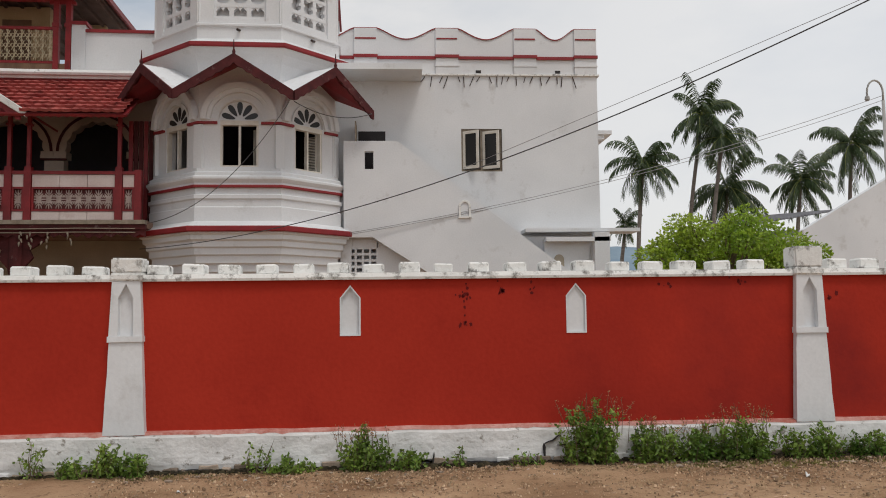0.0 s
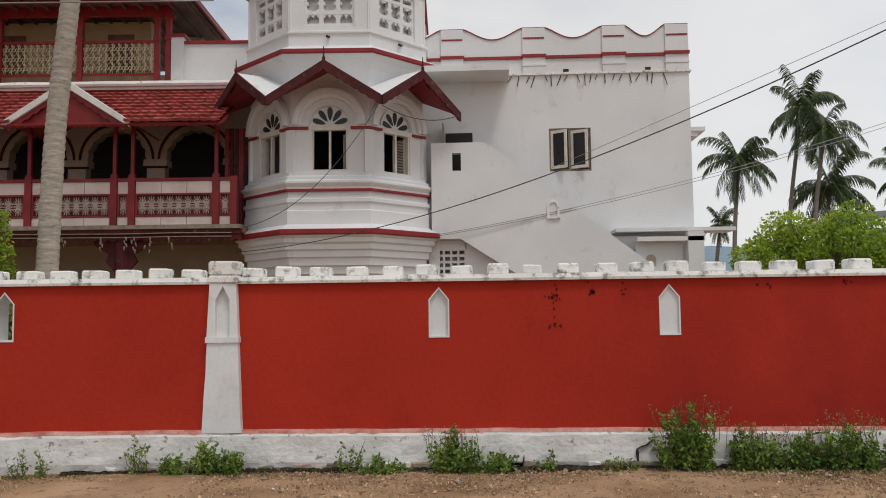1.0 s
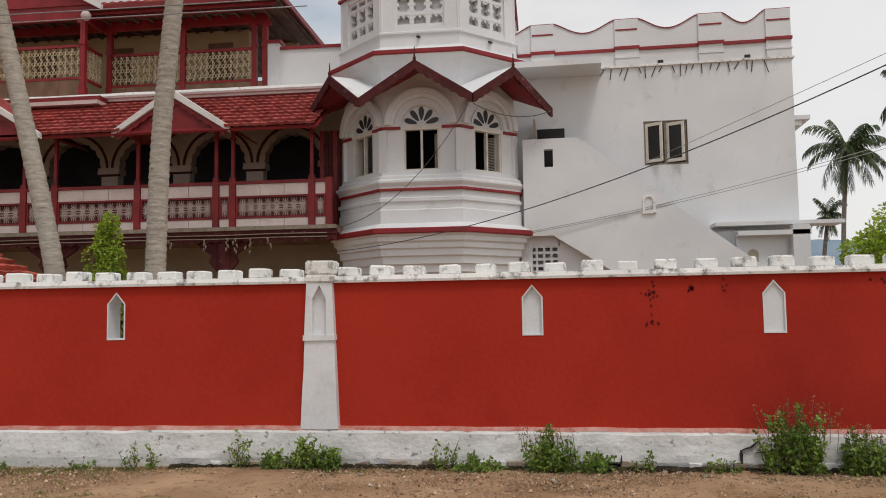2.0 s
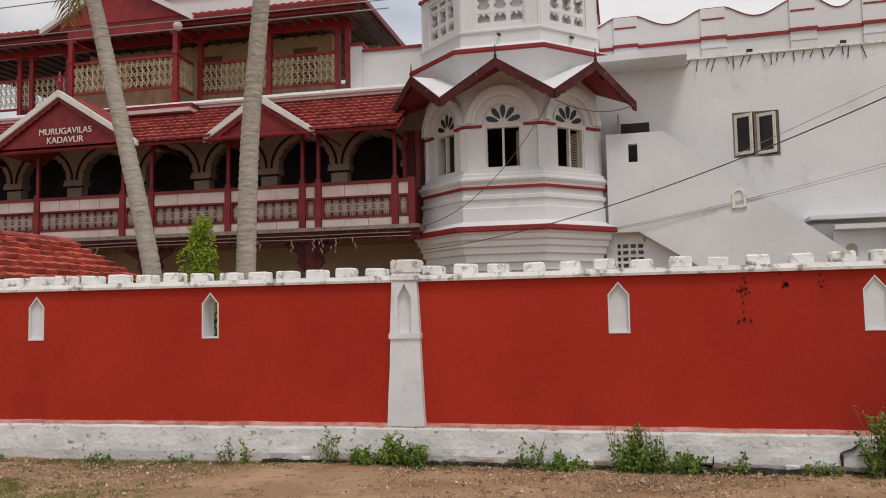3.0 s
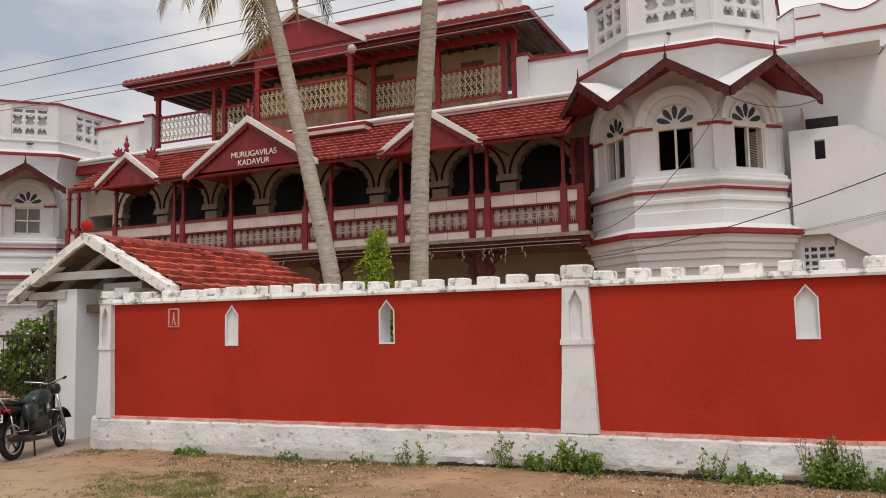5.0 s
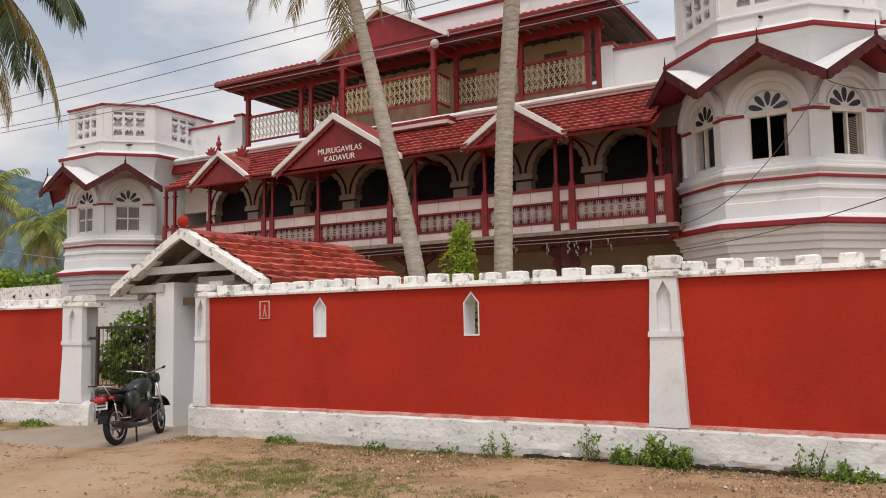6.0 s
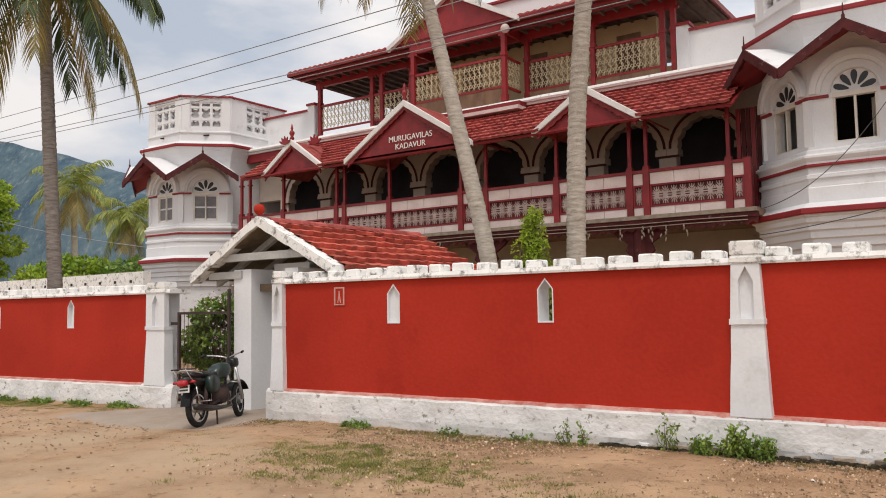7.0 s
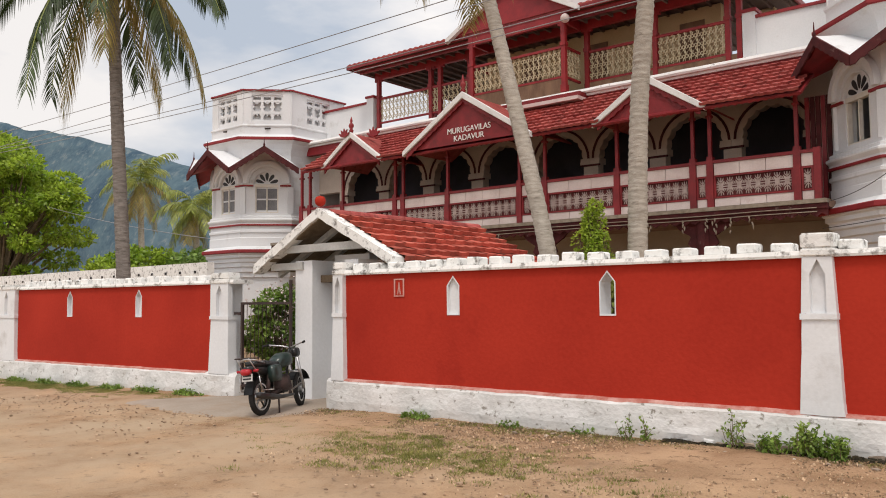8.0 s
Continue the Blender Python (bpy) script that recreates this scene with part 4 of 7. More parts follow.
def tile_field(parent, u0, u1, e0, z0, e1, z1, w=0.20, l=0.26, singles=True, keep=None, base=ID):
    """Rows of tiles over a slope; as parts of their own, or joined where there are many."""
    length = math.hypot(e1 - e0, z1 - z0)
    rows, cols = max(1, round(length / l)), max(1, round((u1 - u0) / w))
    rnd = random.Random(int(abs(u0) * 100) + rows)
    verts, faces = [], []
    src = [v.co.copy() for v in ME_TILE.vertices]
    polys = [tuple(p.vertices) for p in ME_TILE.polygons]
    for r in range(rows):
        for c in range(cols):
            x = (c + 0.5) * (u1 - u0) / cols
            if keep and not keep(u0 + x, (r + 0.5) / rows):
                continue
            m = base @ slope_pose(u0, e0, z0, e1, z1) @ pose(x, r * length / rows - 0.02, rnd.uniform(0, 0.006), rnd.uniform(-1.5, 1.5), rnd.uniform(-1, 1), rnd.uniform(-1.6, 1.6))
            if singles:
                share("tile", ME_TILE, m, parent)
            else:
                k = len(verts)
                verts += [m @ v for v in src]
                faces += [tuple(i + k for i in p) for p in polys]
    if not singles and verts:
        me = bpy.data.meshes.new("roof_tiles")
        me.from_pydata([tuple(v) for v in verts], [], faces)
        me.materials.append(M_TILE_I)
        ob = new("roof_tiles", me)
        ob.parent = parent
        tagged(ob, "rows of weathered red clay tiles", kind="stuff")


bm = bmesh.new()
m = slope_pose(0, E0, ZE - 0.06, E1, ZT - 0.06)
box(bm, RL, UR - 0.3, 0.0, 2.31, -0.03, 0.02, m)
vroof = part("veranda_roof", bm, M_WOOD, house, "maroon boarding under clay tiles")
bm = bmesh.new()
n = 190
prism(bm, [(RL, ZE - 0.01)] + [(RL + (UR - 0.3 - RL) * k / n, ZE - 0.07 - (0.03 if k % 2 else 0.0)) for k in range(n + 1)] + [(UR - 0.3, ZE - 0.01)], E0 + 0.02, E0 + 0.05)
part("fascia", bm, M_WOOD, vroof, "scalloped maroon eave board")

GABLES = [(-5.72, 6.52, 1.28, 0.0), (-10.95, 6.98, 2.05, -0.15), (-15.4, 6.52, 1.18, 0.0)]


def off_gables(u, s):
    z = ZE + (ZT - ZE) * s
    return all(abs(u - c) > hw * (za - z) / (za - 5.68) * 0.98 or z > za for c, za, hw, v in GABLES)


tile_field(vroof, -9.2, UR - 0.35, E0, ZE, E1, ZT, 0.21, 0.27, True, off_gables)
tile_field(vroof, RL, -9.2, E0, ZE, E1, ZT, 0.21, 0.27, False, off_gables)

# gables over the veranda eave
for c, za, hw, v in GABLES:
    zb = 5.66
    ob = thing("gable", "", "")
    ob.parent = house
    for key in ("label", "category"):
        if key in ob:
            del ob[key]
    slope = (za - zb) / hw
    bm = bmesh.new()
    prism(bm, [(c - hw + 0.1, zb - 0.02), (c + hw - 0.1, zb - 0.02), (c, za - 0.08)], v - 0.02, v + 0.03)
    part("gable_board", bm, M_WOOD, ob, "maroon boarded gable")
    for s in (-1, 1):
        bm = bmesh.new()
        dz = 0.15
        prism(bm, [(c, za + 0.05), (c + s * (hw + 0.12), zb - 0.02), (c + s * (hw + 0.12), zb - 0.02 - dz), (c, za + 0.05 - dz * 1.25)][::-s], v - 0.14, v - 0.02)
        soften(bm, 0.012, 1)
        rough_up(bm, 0.006, 6)
        part("white_verge", bm, M_VERGE, ob, "white plastered verge")
        bm = bmesh.new()
        nn = round(hw / 0.09)
        top = [(c + s * hw * k / nn, za - 0.09 - slope * hw * k / nn) for k in range(nn + 1)]
        low = [(x, z - 0.13 - (0.04 if k % 2 else 0)) for k, (x, z) in enumerate(top)]
        prism(bm, (top + low[::-1])[::-s], v - 0.09, v - 0.05)
        part("fret_board", bm, M_WOOD, ob, "fretted maroon board")
        # tiled slope of the little roof behind
        bm = bmesh.new()
        prism(bm, [(c, za), (c + s * (hw + 0.05), zb), (c + s * (hw + 0.05), zb - 0.05), (c, za - 0.05)][::-s], v - 0.02, 1.9)
        part("gable_roof", bm, M_TILE_I, ob, "red clay slope")
    bm = bmesh.new()
    turned(bm, [(0.05, 0), (0.075, 0.06), (0.04, 0.12), (0.085, 0.2), (0.07, 0.27), (0.03, 0.31), (0.045, 0.36), (0.01, 0.5)], Matrix.Translation((c, v - 0.07, za + 0.02)), 10)
    part("finial", bm, M_WOOD_RED, ob, "turned red finial", True)


for u, v, z, sc in ((-15.62, -0.16, 6.42, 0.75), (-15.02, 0.5, 6.45, 0.9)):
    bm = bmesh.new()
    for a in (-62, -31, 0, 31, 62):
        m = pose(u, v, z, 0, a, 0) @ Matrix.Scale(sc, 4)
        prism(bm, [(-0.02, 0.0), (-0.055, 0.2), (-0.03, 0.3), (0.0, 0.36), (0.03, 0.3), (0.055, 0.2), (0.02, 0.0)], -0.02 - 0.002 * a / 31, 0.02 - 0.002 * a / 31, m)
    part("crest_ornament", bm, M_WOOD_RED, house, "carved red leaf crest")


def letters(text, size, m, parent, name):
    cu = bpy.data.curves.new(name, "FONT")
    cu.body, cu.size, cu.extrude, cu.align_x = text, size, 0.008, "CENTER"
    tmp = bpy.data.objects.new(name, cu)
    scene.collection.objects.link(tmp)
    me = bpy.data.meshes.new_from_object(tmp)
    bpy.data.objects.remove(tmp)
    me.materials.clear()
    me.materials.append(M_LETTER)
    ob = new(name, me)
    ob.parent = parent
    ob.matrix_basis = m
    return ob


letters("MURUGAVILAS", 0.222, pose(-10.80, -0.19, 5.93, 90, 0, 0), house, "lettering")
letters("KADAVUR", 0.222, pose(-10.80, -0.19, 5.71, 90, 0, 0), house, "lettering")

# edge of the upper floor: red fascia and white coping
uslab("upper_fascia", UL, UR - 0.4, 1.85, 2.05, 6.58, 6.93, M_TRIM, label="dark red fascia board")
uslab("fascia_moulding", UL, UR - 0.42, 1.79, 1.85, 6.86, 6.925, M_VERGE, label="pale moulding under the floor edge")
bm = bmesh.new()
n = 90
rings = []
for i in range(n + 1):
    u = UL + (UR - 0.2 - UL) * i / n
    j = 0.012 * noise.noise((u * 1.5, 0, 0))
    rings.append([(u, 1.72, 6.93), (u, 1.70, 6.98 + j), (u, 1.76, 7.06 + j), (u, 2.9, 7.10), (u, 2.9, 6.93)])
loft(bm, rings)
part("upper_floor_edge", bm, M_VERGE, house, "white lime-plastered floor edge")

# deeper moulded edge under the middle bay
uslab("bay_moulding", -12.7, -8.3, 1.42, 1.85, 6.80, 6.925, M_WOOD, label="dark red moulding under the middle bay")
uslab("bay_moulding", -12.7, -8.3, 1.32, 1.85, 6.70, 6.797, M_PINK, label="faded pink moulding under the middle bay")

# ---- upper pavilion ----
UP = [-16.95, -14.6, -14.2, -12.99, -8.81, -6.75, -4.79, -4.5]
VU, VB, BAY = 2.8, 1.87, (-12.2, -9.02)
bm = bmesh.new()
box(bm, -0.065, 0.065, -0.065, 0.065, 7.08, 9.45)
box(bm, -0.085, 0.085, -0.085, 0.085, 8.40, 8.5)
box(bm, -0.085, 0.085, -0.085, 0.085, 7.1, 7.3)
up0 = part("upper_post", bm, M_WOOD_RED, house)
up0.location = (UP[0], VU, 0)
for u in UP[1:]:
    share("upper_post", up0.data, Matrix.Translation((u, VU, 0)), house)
for u in BAY:
    share("upper_post", up0.data, Matrix.Translation((u, VB, 0)), house)
for u in (-17.1, -14.4):
    share("upper_post", up0.data, Matrix.Translation((u, 6.0, 0)), house)

# scrolled cream iron: one bar unit, repeated
bm = bmesh.new()
box(bm, -0.007, 0.007, -0.008, 0.008, -0.38, 0.38)
for z in (-0.25, 0.0, 0.25):
    for s in (-1, 1):
        m = pose(s * 0.055, 0, z, 0, 0, 0)
        arch_ring(bm, 0, 0.034, 0.05, 0.0, -0.008, 0.008, m, 6)
        arch_ring(bm, 0, 0.034, 0.05, 0.0, -0.008, 0.008, m @ pose(0, 0, 0, 0, 180, 0), 6)
    prism(bm, [(-0.04, 0.12), (0, 0.06), (0.04, 0.12), (0, 0.18)], -0.008, 0.008, pose(0, 0, z, 0, 0, 0))
    for s in (-1, 1):
        prism(bm, [(0.0, -0.012), (0.07, 0.05), (0.085, 0.11), (0.055, 0.075), (0.0, 0.012)][::s], -0.006, 0.006, pose(0, 0, z + 0.02, 0, 0 if s > 0 else 180, 0) if s > 0 else pose(0, 0, z - 0.02, 0, 180, 0))
bmesh.ops.recalc_face_normals(bm, faces=bm.faces)
ME_SCROLL = bpy.data.meshes.new("iron_scroll")
bm.to_mesh(ME_SCROLL)
bm.free()
ME_SCROLL.materials.append(M_CREAM)


def upper_rail(u0, u1, v, mat):
    bm = bmesh.new()
    box(bm, u0, u1, v - 0.04, v + 0.04, 8.34, 8.41)
    r = part("upper_rail", bm, mat, house)
    bm = bmesh.new()
    box(bm, u0, u1, v - 0.03, v + 0.03, 7.5, 7.56)
    part("bottom_rail", bm, mat, r)
    nn = max(1, round((u1 - u0) / 0.165))
    for k in range(nn):
        share("iron_scroll", ME_SCROLL, Matrix.Translation((u0 + (u1 - u0) * (k + 0.5) / nn, v, 7.95)) @ Matrix.Diagonal((0.78, 1, 1, 1)), r)


for a, b in zip(UP, UP[1:]):
    if b - a > 0.3 and a != -12.99:
        upper_rail(a + 0.07, b - 0.07, VU, M_WOOD_RED)
upper_rail(BAY[0] + 0.07, BAY[1] - 0.07, VB, M_WOOD_RED)
uslab("kerb_board", BAY[1] + 0.1, -4.4, VU - 0.02, VU + 0.04, 7.1, 7.5, M_DOOR, label="brown kerb board")
uslab("bay_kerb", BAY[0], BAY[1], VB - 0.02, VB + 0.04, 7.08, 7.5, M_DOOR, label="brown boarded kerb of the middle bay")
# short returns of the middle bay
for u in BAY:
    for z0, z1 in ((8.34, 8.41), (7.5, 7.56), (9.05, 9.30)):
        uslab("return_rail", u - 0.035, u + 0.035, VB + 0.07, VU - 0.07, z0, z1, M_WOOD_RED)
    for k in range(5):
        share("iron_scroll", ME_SCROLL, pose(u, VB + 0.13 + k * 0.165, 7.95, 0, 0, 90) @ Matrix.Diagonal((0.78, 1, 1, 1)), house)
uslab("bay_beam", BAY[0] - 0.1, BAY[1] + 0.1, VB - 0.06, VB + 0.06, 9.05, 9.30, M_WOOD_RED)
for u in UP + list(BAY):
    v = VB if u in BAY else VU
    uslab("post_bracket", u - 0.16, u + 0.16, v - 0.05, v + 0.05, 8.98, 9.05, M_WOOD_RED)
uslab("upper_back_wall", -12.99, -5.3, 3.75, 3.95, 7.08, 9.25, M_BUFF, label="buff plaster wall in shade")
uslab("upper_end_wall", -5.3, -4.3, 5.0, 5.2, 7.08, 9.25, M_BUFF)
uslab("upper_side_wall", -13.2, -12.99, 5.2, 8.0, 7.08, 9.9, M_BUFF)
for u in (-11.3, -9.0, -6.1):
    uslab("dark_door", u - 0.35, u + 0.35, 3.72, 3.748, 7.1, 8.9, M_DOOR, label="brown timber door leaf")
# hipped roof on the posts
bm = bmesh.new()
lo = [(-17.5, 1.85, 9.38), (-3.75, 1.85, 9.38), (-3.75, 8.5, 9.38), (-17.5, 8.5, 9.38)]
hi = [(-15.2, 4.6, 10.55), (-6.0, 4.6, 10.55), (-6.0, 5.8, 10.55), (-15.2, 5.8, 10.55)]
loft(bm, [lo, hi])
uroof = part("upper_roof", bm, M_TILE_I, house, "red-painted tiled hip roof")
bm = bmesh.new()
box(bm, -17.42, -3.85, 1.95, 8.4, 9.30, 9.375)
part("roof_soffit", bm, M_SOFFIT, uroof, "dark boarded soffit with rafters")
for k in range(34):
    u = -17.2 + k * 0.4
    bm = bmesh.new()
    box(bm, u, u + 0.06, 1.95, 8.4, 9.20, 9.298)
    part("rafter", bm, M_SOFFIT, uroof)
for a, b in (((-17.52, 1.82), (-3.73, 1.82)), ((-3.73, 1.82), (-3.73, 8.5)), ((-17.52, 1.82), (-17.52, 8.5))):
    bm = bmesh.new()
    box(bm, min(a[0], b[0]) - 0.02, max(a[0], b[0]) + 0.02, min(a[1], b[1]) - 0.02, max(a[1], b[1]) + 0.02, 9.29, 9.42)
    part("eave_board", bm, M_WOOD, uroof)
for dv, z0, z1, mt in ((0.10, 9.20, 9.29, M_WOOD_RED), (0.24, 9.13, 9.22, M_WOOD)):
    bm = bmesh.new()
    box(bm, -17.42 + dv, -3.85 - dv, 1.84 + dv, 1.89 + dv, z0, z1)
    part("eave_board", bm, mt, uroof)
bm = bmesh.new()
n = 120
prism(bm, [(-17.5, 9.40)] + [(-17.5 + 13.75 * k / n, 9.44 + (0.035 if k % 2 else 0.0)) for k in range(n + 1)] + [(-3.75, 9.40)], 1.80, 1.95)
part("eave_tiles", bm, M_TILE_I, uroof, "pink-red tile ends along the eave")
uslab("eave_beam", -17.1, -4.4, VU - 0.06, VU + 0.06, 9.05, 9.30, M_WOOD_RED)
# central gable of the pavilion roof
c, za, hw, v = -10.75, 10.6, 2.15, 1.75
bm = bmesh.new()
prism(bm, [(c - hw, 9.42), (c + hw, 9.42), (c, za)], v + 0.02, v + 0.07)
ug = part("upper_gable", bm, M_WOOD_RED, house, "maroon boarded gable")
for s in (-1, 1):
    bm = bmesh.new()
    prism(bm, [(c, za + 0.06), (c + s * (hw + 0.15), 9.38), (c + s * (hw + 0.15), 9.24), (c, za - 0.12)][::-s], v - 0.12, v + 0.02)
    part("white_verge", bm, M_VERGE, ug, "white plastered verge")
    bm = bmesh.new()
    prism(bm, [(c, za), (c + s * (hw + 0.05), 9.4), (c + s * (hw + 0.05), 9.35), (c, za - 0.05)][::-s], v + 0.02, 4.8)
    part("gable_roof", bm, M_TILE_I, ug)
bm = bmesh.new()
turned(bm, [(0.05, 0), (0.08, 0.06), (0.04, 0.12), (0.09, 0.2), (0.07, 0.27), (0.03, 0.31), (0.01, 0.5)], Matrix.Translation((c, v - 0.05, za + 0.04)), 10)
part("finial", bm, M_WOOD_RED, ug, "turned red finial", True)
bm = bmesh.new()
bmesh.ops.create_uvsphere(bm, u_segments=12, v_segments=8, radius=0.13, matrix=Matrix.Translation((-8.9, 1.75, 9.12)))
lamp = link("globe_lamp", bm, M_PINK, True)
lamp.matrix_basis = HOUSE_M
tagged(lamp, "round pale globe lamp hanging under the upper eave", "lamp")
# white attic behind the roof, with small drain holes
uslab("attic_wall", -13.5, -5.4, 5.9, 6.3, 9.9, 11.7, M_WHITE, label="white attic wall")
uslab("attic_coping", -13.6, -5.3, 5.8, 6.4, 11.7, 11.78, M_TRIM)
for k in range(9):
    uslab("drain_hole", -12.9 + 0.85 * k, -12.8 + 0.85 * k, 5.893, 5.91, 10.75, 10.85, M_DARK)
# parapet blocks between pavilion and towers
for u0, u1, pu in ((-4.42, -1.9, -4.42), (-19.9, -17.2, -17.5)):
    uslab("roof_parapet", u0, u1, VU, VU + 0.25, 7.06, 8.30, M_WHITE, label="white roof parapet wall")
    uslab("parapet_cap", u0, u1, VU - 0.05, VU + 0.3, 8.30, 8.37, M_TRIM)
    uslab("parapet_end", pu, pu + 0.32, VU - 0.06, VU + 0.3, 7.06, 8.47, M_WHITE)
    uslab("end_cap", pu - 0.04, pu + 0.36, VU - 0.1, VU + 0.34, 8.47, 8.55, M_TRIM)
# main body that closes the house behind
uslab("rear_body", UL, UR, 4.1, 12.0, 0, 7.0, M_WHITE)

# ---- white side wing with outside stair ----
wing = house_thing("side_wing", "plain whitewashed two-storey wing with a wavy parapet", "building")
wing.matrix_basis = ID
FY = 19.3


def wbox(name, x0, x1, y0, y1, z0, z1, mat=M_WHITE, label="", parent=None):
    bm = bmesh.new()
    box(bm, x0, x1, y0, y1, z0, z1)
    return part(name, bm, mat, parent or wing, label)


W0, W1, Z0, Z1 = 1.65, 2.63, 4.70, 5.73
for a in ((-1.6, W0, 0, 7.02), (W1, 4.97, 0, 7.02), (W0, W1, 0, Z0), (W0, W1, Z1, 7.02)):
    wbox("front_wall", a[0], a[1], FY, FY + 0.3, a[2], a[3])
wbox("side_wall", 4.67, 4.97, FY + 0.3, FY + 9, 0, 7.02)
wbox("wing_roof", -1.6, 4.97, FY + 0.3, FY + 9, 6.8, 7.0, M_CONC)
wbox("room_floor", -1.6, 4.67, FY + 0.3, FY + 9, 4.0, 4.1, M_CEIL)
wbox("room_wall", -1.6, 4.67, FY + 3, FY + 3.2, 4.1, 6.8, M_BACK)
wbox("cornice", -0.9, 5.02, FY - 0.05, FY + 0.3, 7.02, 7.06, M_WHITE_OLD)
# parapet with scalloped top between piers
pw = 0.27
piers = [-0.62, 1.33, 3.22, 4.70]
top = 8.17
bm = bmesh.new()
outline = [(-1.5, 7.06), (4.97, 7.06)]
crest = []
for a, b in zip([-2.5] + piers, piers):
    x0, x1 = a + pw, b - pw
    for k in range(17):
        s = k / 16
        crest.append((x0 + (x1 - x0) * s, top - 0.27 * math.sin(math.pi * s) ** 1.3))
crest = [(x, z) for x, z in crest if x > -1.5]
prism(bm, outline + [(4.97, top)] + crest[::-1] + [(-1.5, crest[0][1])], FY, FY + 0.22)
part("parapet", bm, M_WHITE, wing, "scalloped white parapet")
bm = bmesh.new()
line = [(-1.5, crest[0][1])] + crest + [(4.98, top)]
prism(bm, line + [(x, z + 0.022) for x, z in line[::-1]], FY - 0.025, FY + 0.25)
part("parapet_coping", bm, M_TRIM, wing, "thin faded red coping")
for p in piers:
    bm = bmesh.new()
    box(bm, p - pw, p + pw, FY - 0.045, FY, 7.06, 7.24)
    box(bm, p - pw, p + pw, FY - 0.045, FY, 7.28, 8.17)
    box(bm, p - pw - 0.015, p + pw + 0.015, FY - 0.06, FY, 7.24, 7.28)
    part("parapet_pier", bm, M_WHITE, wing)
    wbox("band", p - pw - 0.02, p + pw + 0.02, FY - 0.085, FY, 7.45, 7.52, M_TRIM)
    wbox("band", p - pw + 0.02, p + pw - 0.02, FY - 0.06, FY - 0.04, 7.90, 7.935, M_TRIM)
for a, b in zip([-1.5] + piers, piers):
    wbox("band", max(a + pw, -1.5), b - pw, FY - 0.045, FY, 7.42, 7.49, M_TRIM)
for x in (2.02, 3.95):
    wbox("drain_hole", x, x + 0.13, FY - 0.004, FY + 0.05, 7.09, 7.16, M_DARK)
# short iron dowels left under the cornice
rnd = random.Random(4)
for k in range(20):
    x = 0.82 + k * 0.185 + rnd.uniform(-.05, .05)
    bm = bmesh.new()
    tube(bm, [(x, FY - 0.01, 7.0), (x + rnd.uniform(-.12, .08), FY - rnd.uniform(.02, .08), 7.0 - rnd.uniform(0.12, 0.30))], 0.011, 5)
    part("dowel", bm, M_IRON, wing)
wbox("canopy", -1.5, 0.70, FY - 1.0, FY, 6.88, 7.02, M_WHITE, "whitewashed concrete canopy slab")
wbox("side_canopy", 4.97, 5.58, FY + 1.0, FY + 2.6, 5.82, 5.92, M_WHITE)
wbox("side_canopy_bracket", 4.97, 5.40, FY + 1.05, FY + 1.2, 5.70, 5.82, M_WHITE)
# casement window
bm = bmesh.new()
box(bm, W0, W0 + 0.05, FY + 0.05, FY + 0.15, Z0, Z1)
box(bm, W1 - 0.05, W1, FY + 0.05, FY + 0.15, Z0, Z1)
box(bm, W0 + 0.05, W1 - 0.05, FY + 0.05, FY + 0.15, Z1 - 0.05, Z1)
box(bm, W0 + 0.05, W1 - 0.05, FY + 0.05, FY + 0.15, Z0, Z0 + 0.05)
xm = (W0 + W1) / 2
box(bm, xm - 0.03, xm + 0.03, FY + 0.05, FY + 0.15, Z0 + 0.05, Z1 - 0.05)
win = part("window", bm, M_TIMBER, wing, "timber casement window with open leaves")
for hx, ang, wd in ((W0 + 0.05, -35, 0.42), (xm + 0.03, -30, 0.42)):
    hm = pose(hx, FY + 0.05, 0, 0, 0, ang)
    bm = bmesh.new()
    z0, z1 = Z0 + 0.06, Z1 - 0.06
    box(bm, 0, 0.06, -0.02, 0.02, z0, z1, hm)
    box(bm, wd - 0.06, wd, -0.02, 0.02, z0, z1, hm)
    box(bm, 0.06, wd - 0.06, -0.02, 0.02, z0, z0 + 0.07, hm)
    box(bm, 0.06, wd - 0.06, -0.02, 0.02, z1 - 0.07, z1, hm)
    leaf = part("casement", bm, M_WINWOOD, win)
    bm = bmesh.new()
    box(bm, 0.06, wd - 0.06, -0.004, 0.004, z0 + 0.07, z1 - 0.07, hm)
    part("pane", bm, M_GLASS, win)
for k in range(7):
    wbox("bar", W0 + 0.1 + k * 0.13, W0 + 0.112 + k * 0.13, FY + 0.17, FY + 0.182, Z0, Z1, M_WIRE, parent=win)

# outside stair behind a solid sloping wall
stair = thing("outside_stair", "whitewashed outside stair behind a solid sloping wall", "staircase")
SY = 18.6
bm = bmesh.new()
hole = [(-0.63, 4.64), (-0.43, 4.64), (-0.43, 5.05), (-0.63, 5.05)]
poly = [(-1.11, 3.08), (-0.63, 3.08), (-0.63, 5.29), (-1.11, 5.29)]
prism(bm, poly, SY, SY + 0.18)
prism(bm, [(-0.63, 3.08), (-0.46, 3.08), (-0.43, 3.06), (-0.43, 4.64), (-0.63, 4.64)], SY, SY + 0.18)
prism(bm, [(-0.63, 5.05), (-0.43, 5.05), (-0.43, 5.29), (-0.63, 5.29)], SY, SY + 0.18)
prism(bm, [(-0.43, 3.06), (0.65, 2.36), (4.28, 0.0), (6.3, 0.0), (6.3, 0.55), (3.42, 2.75), (0.12, 5.29), (-0.43, 5.29)], SY, SY + 0.18)
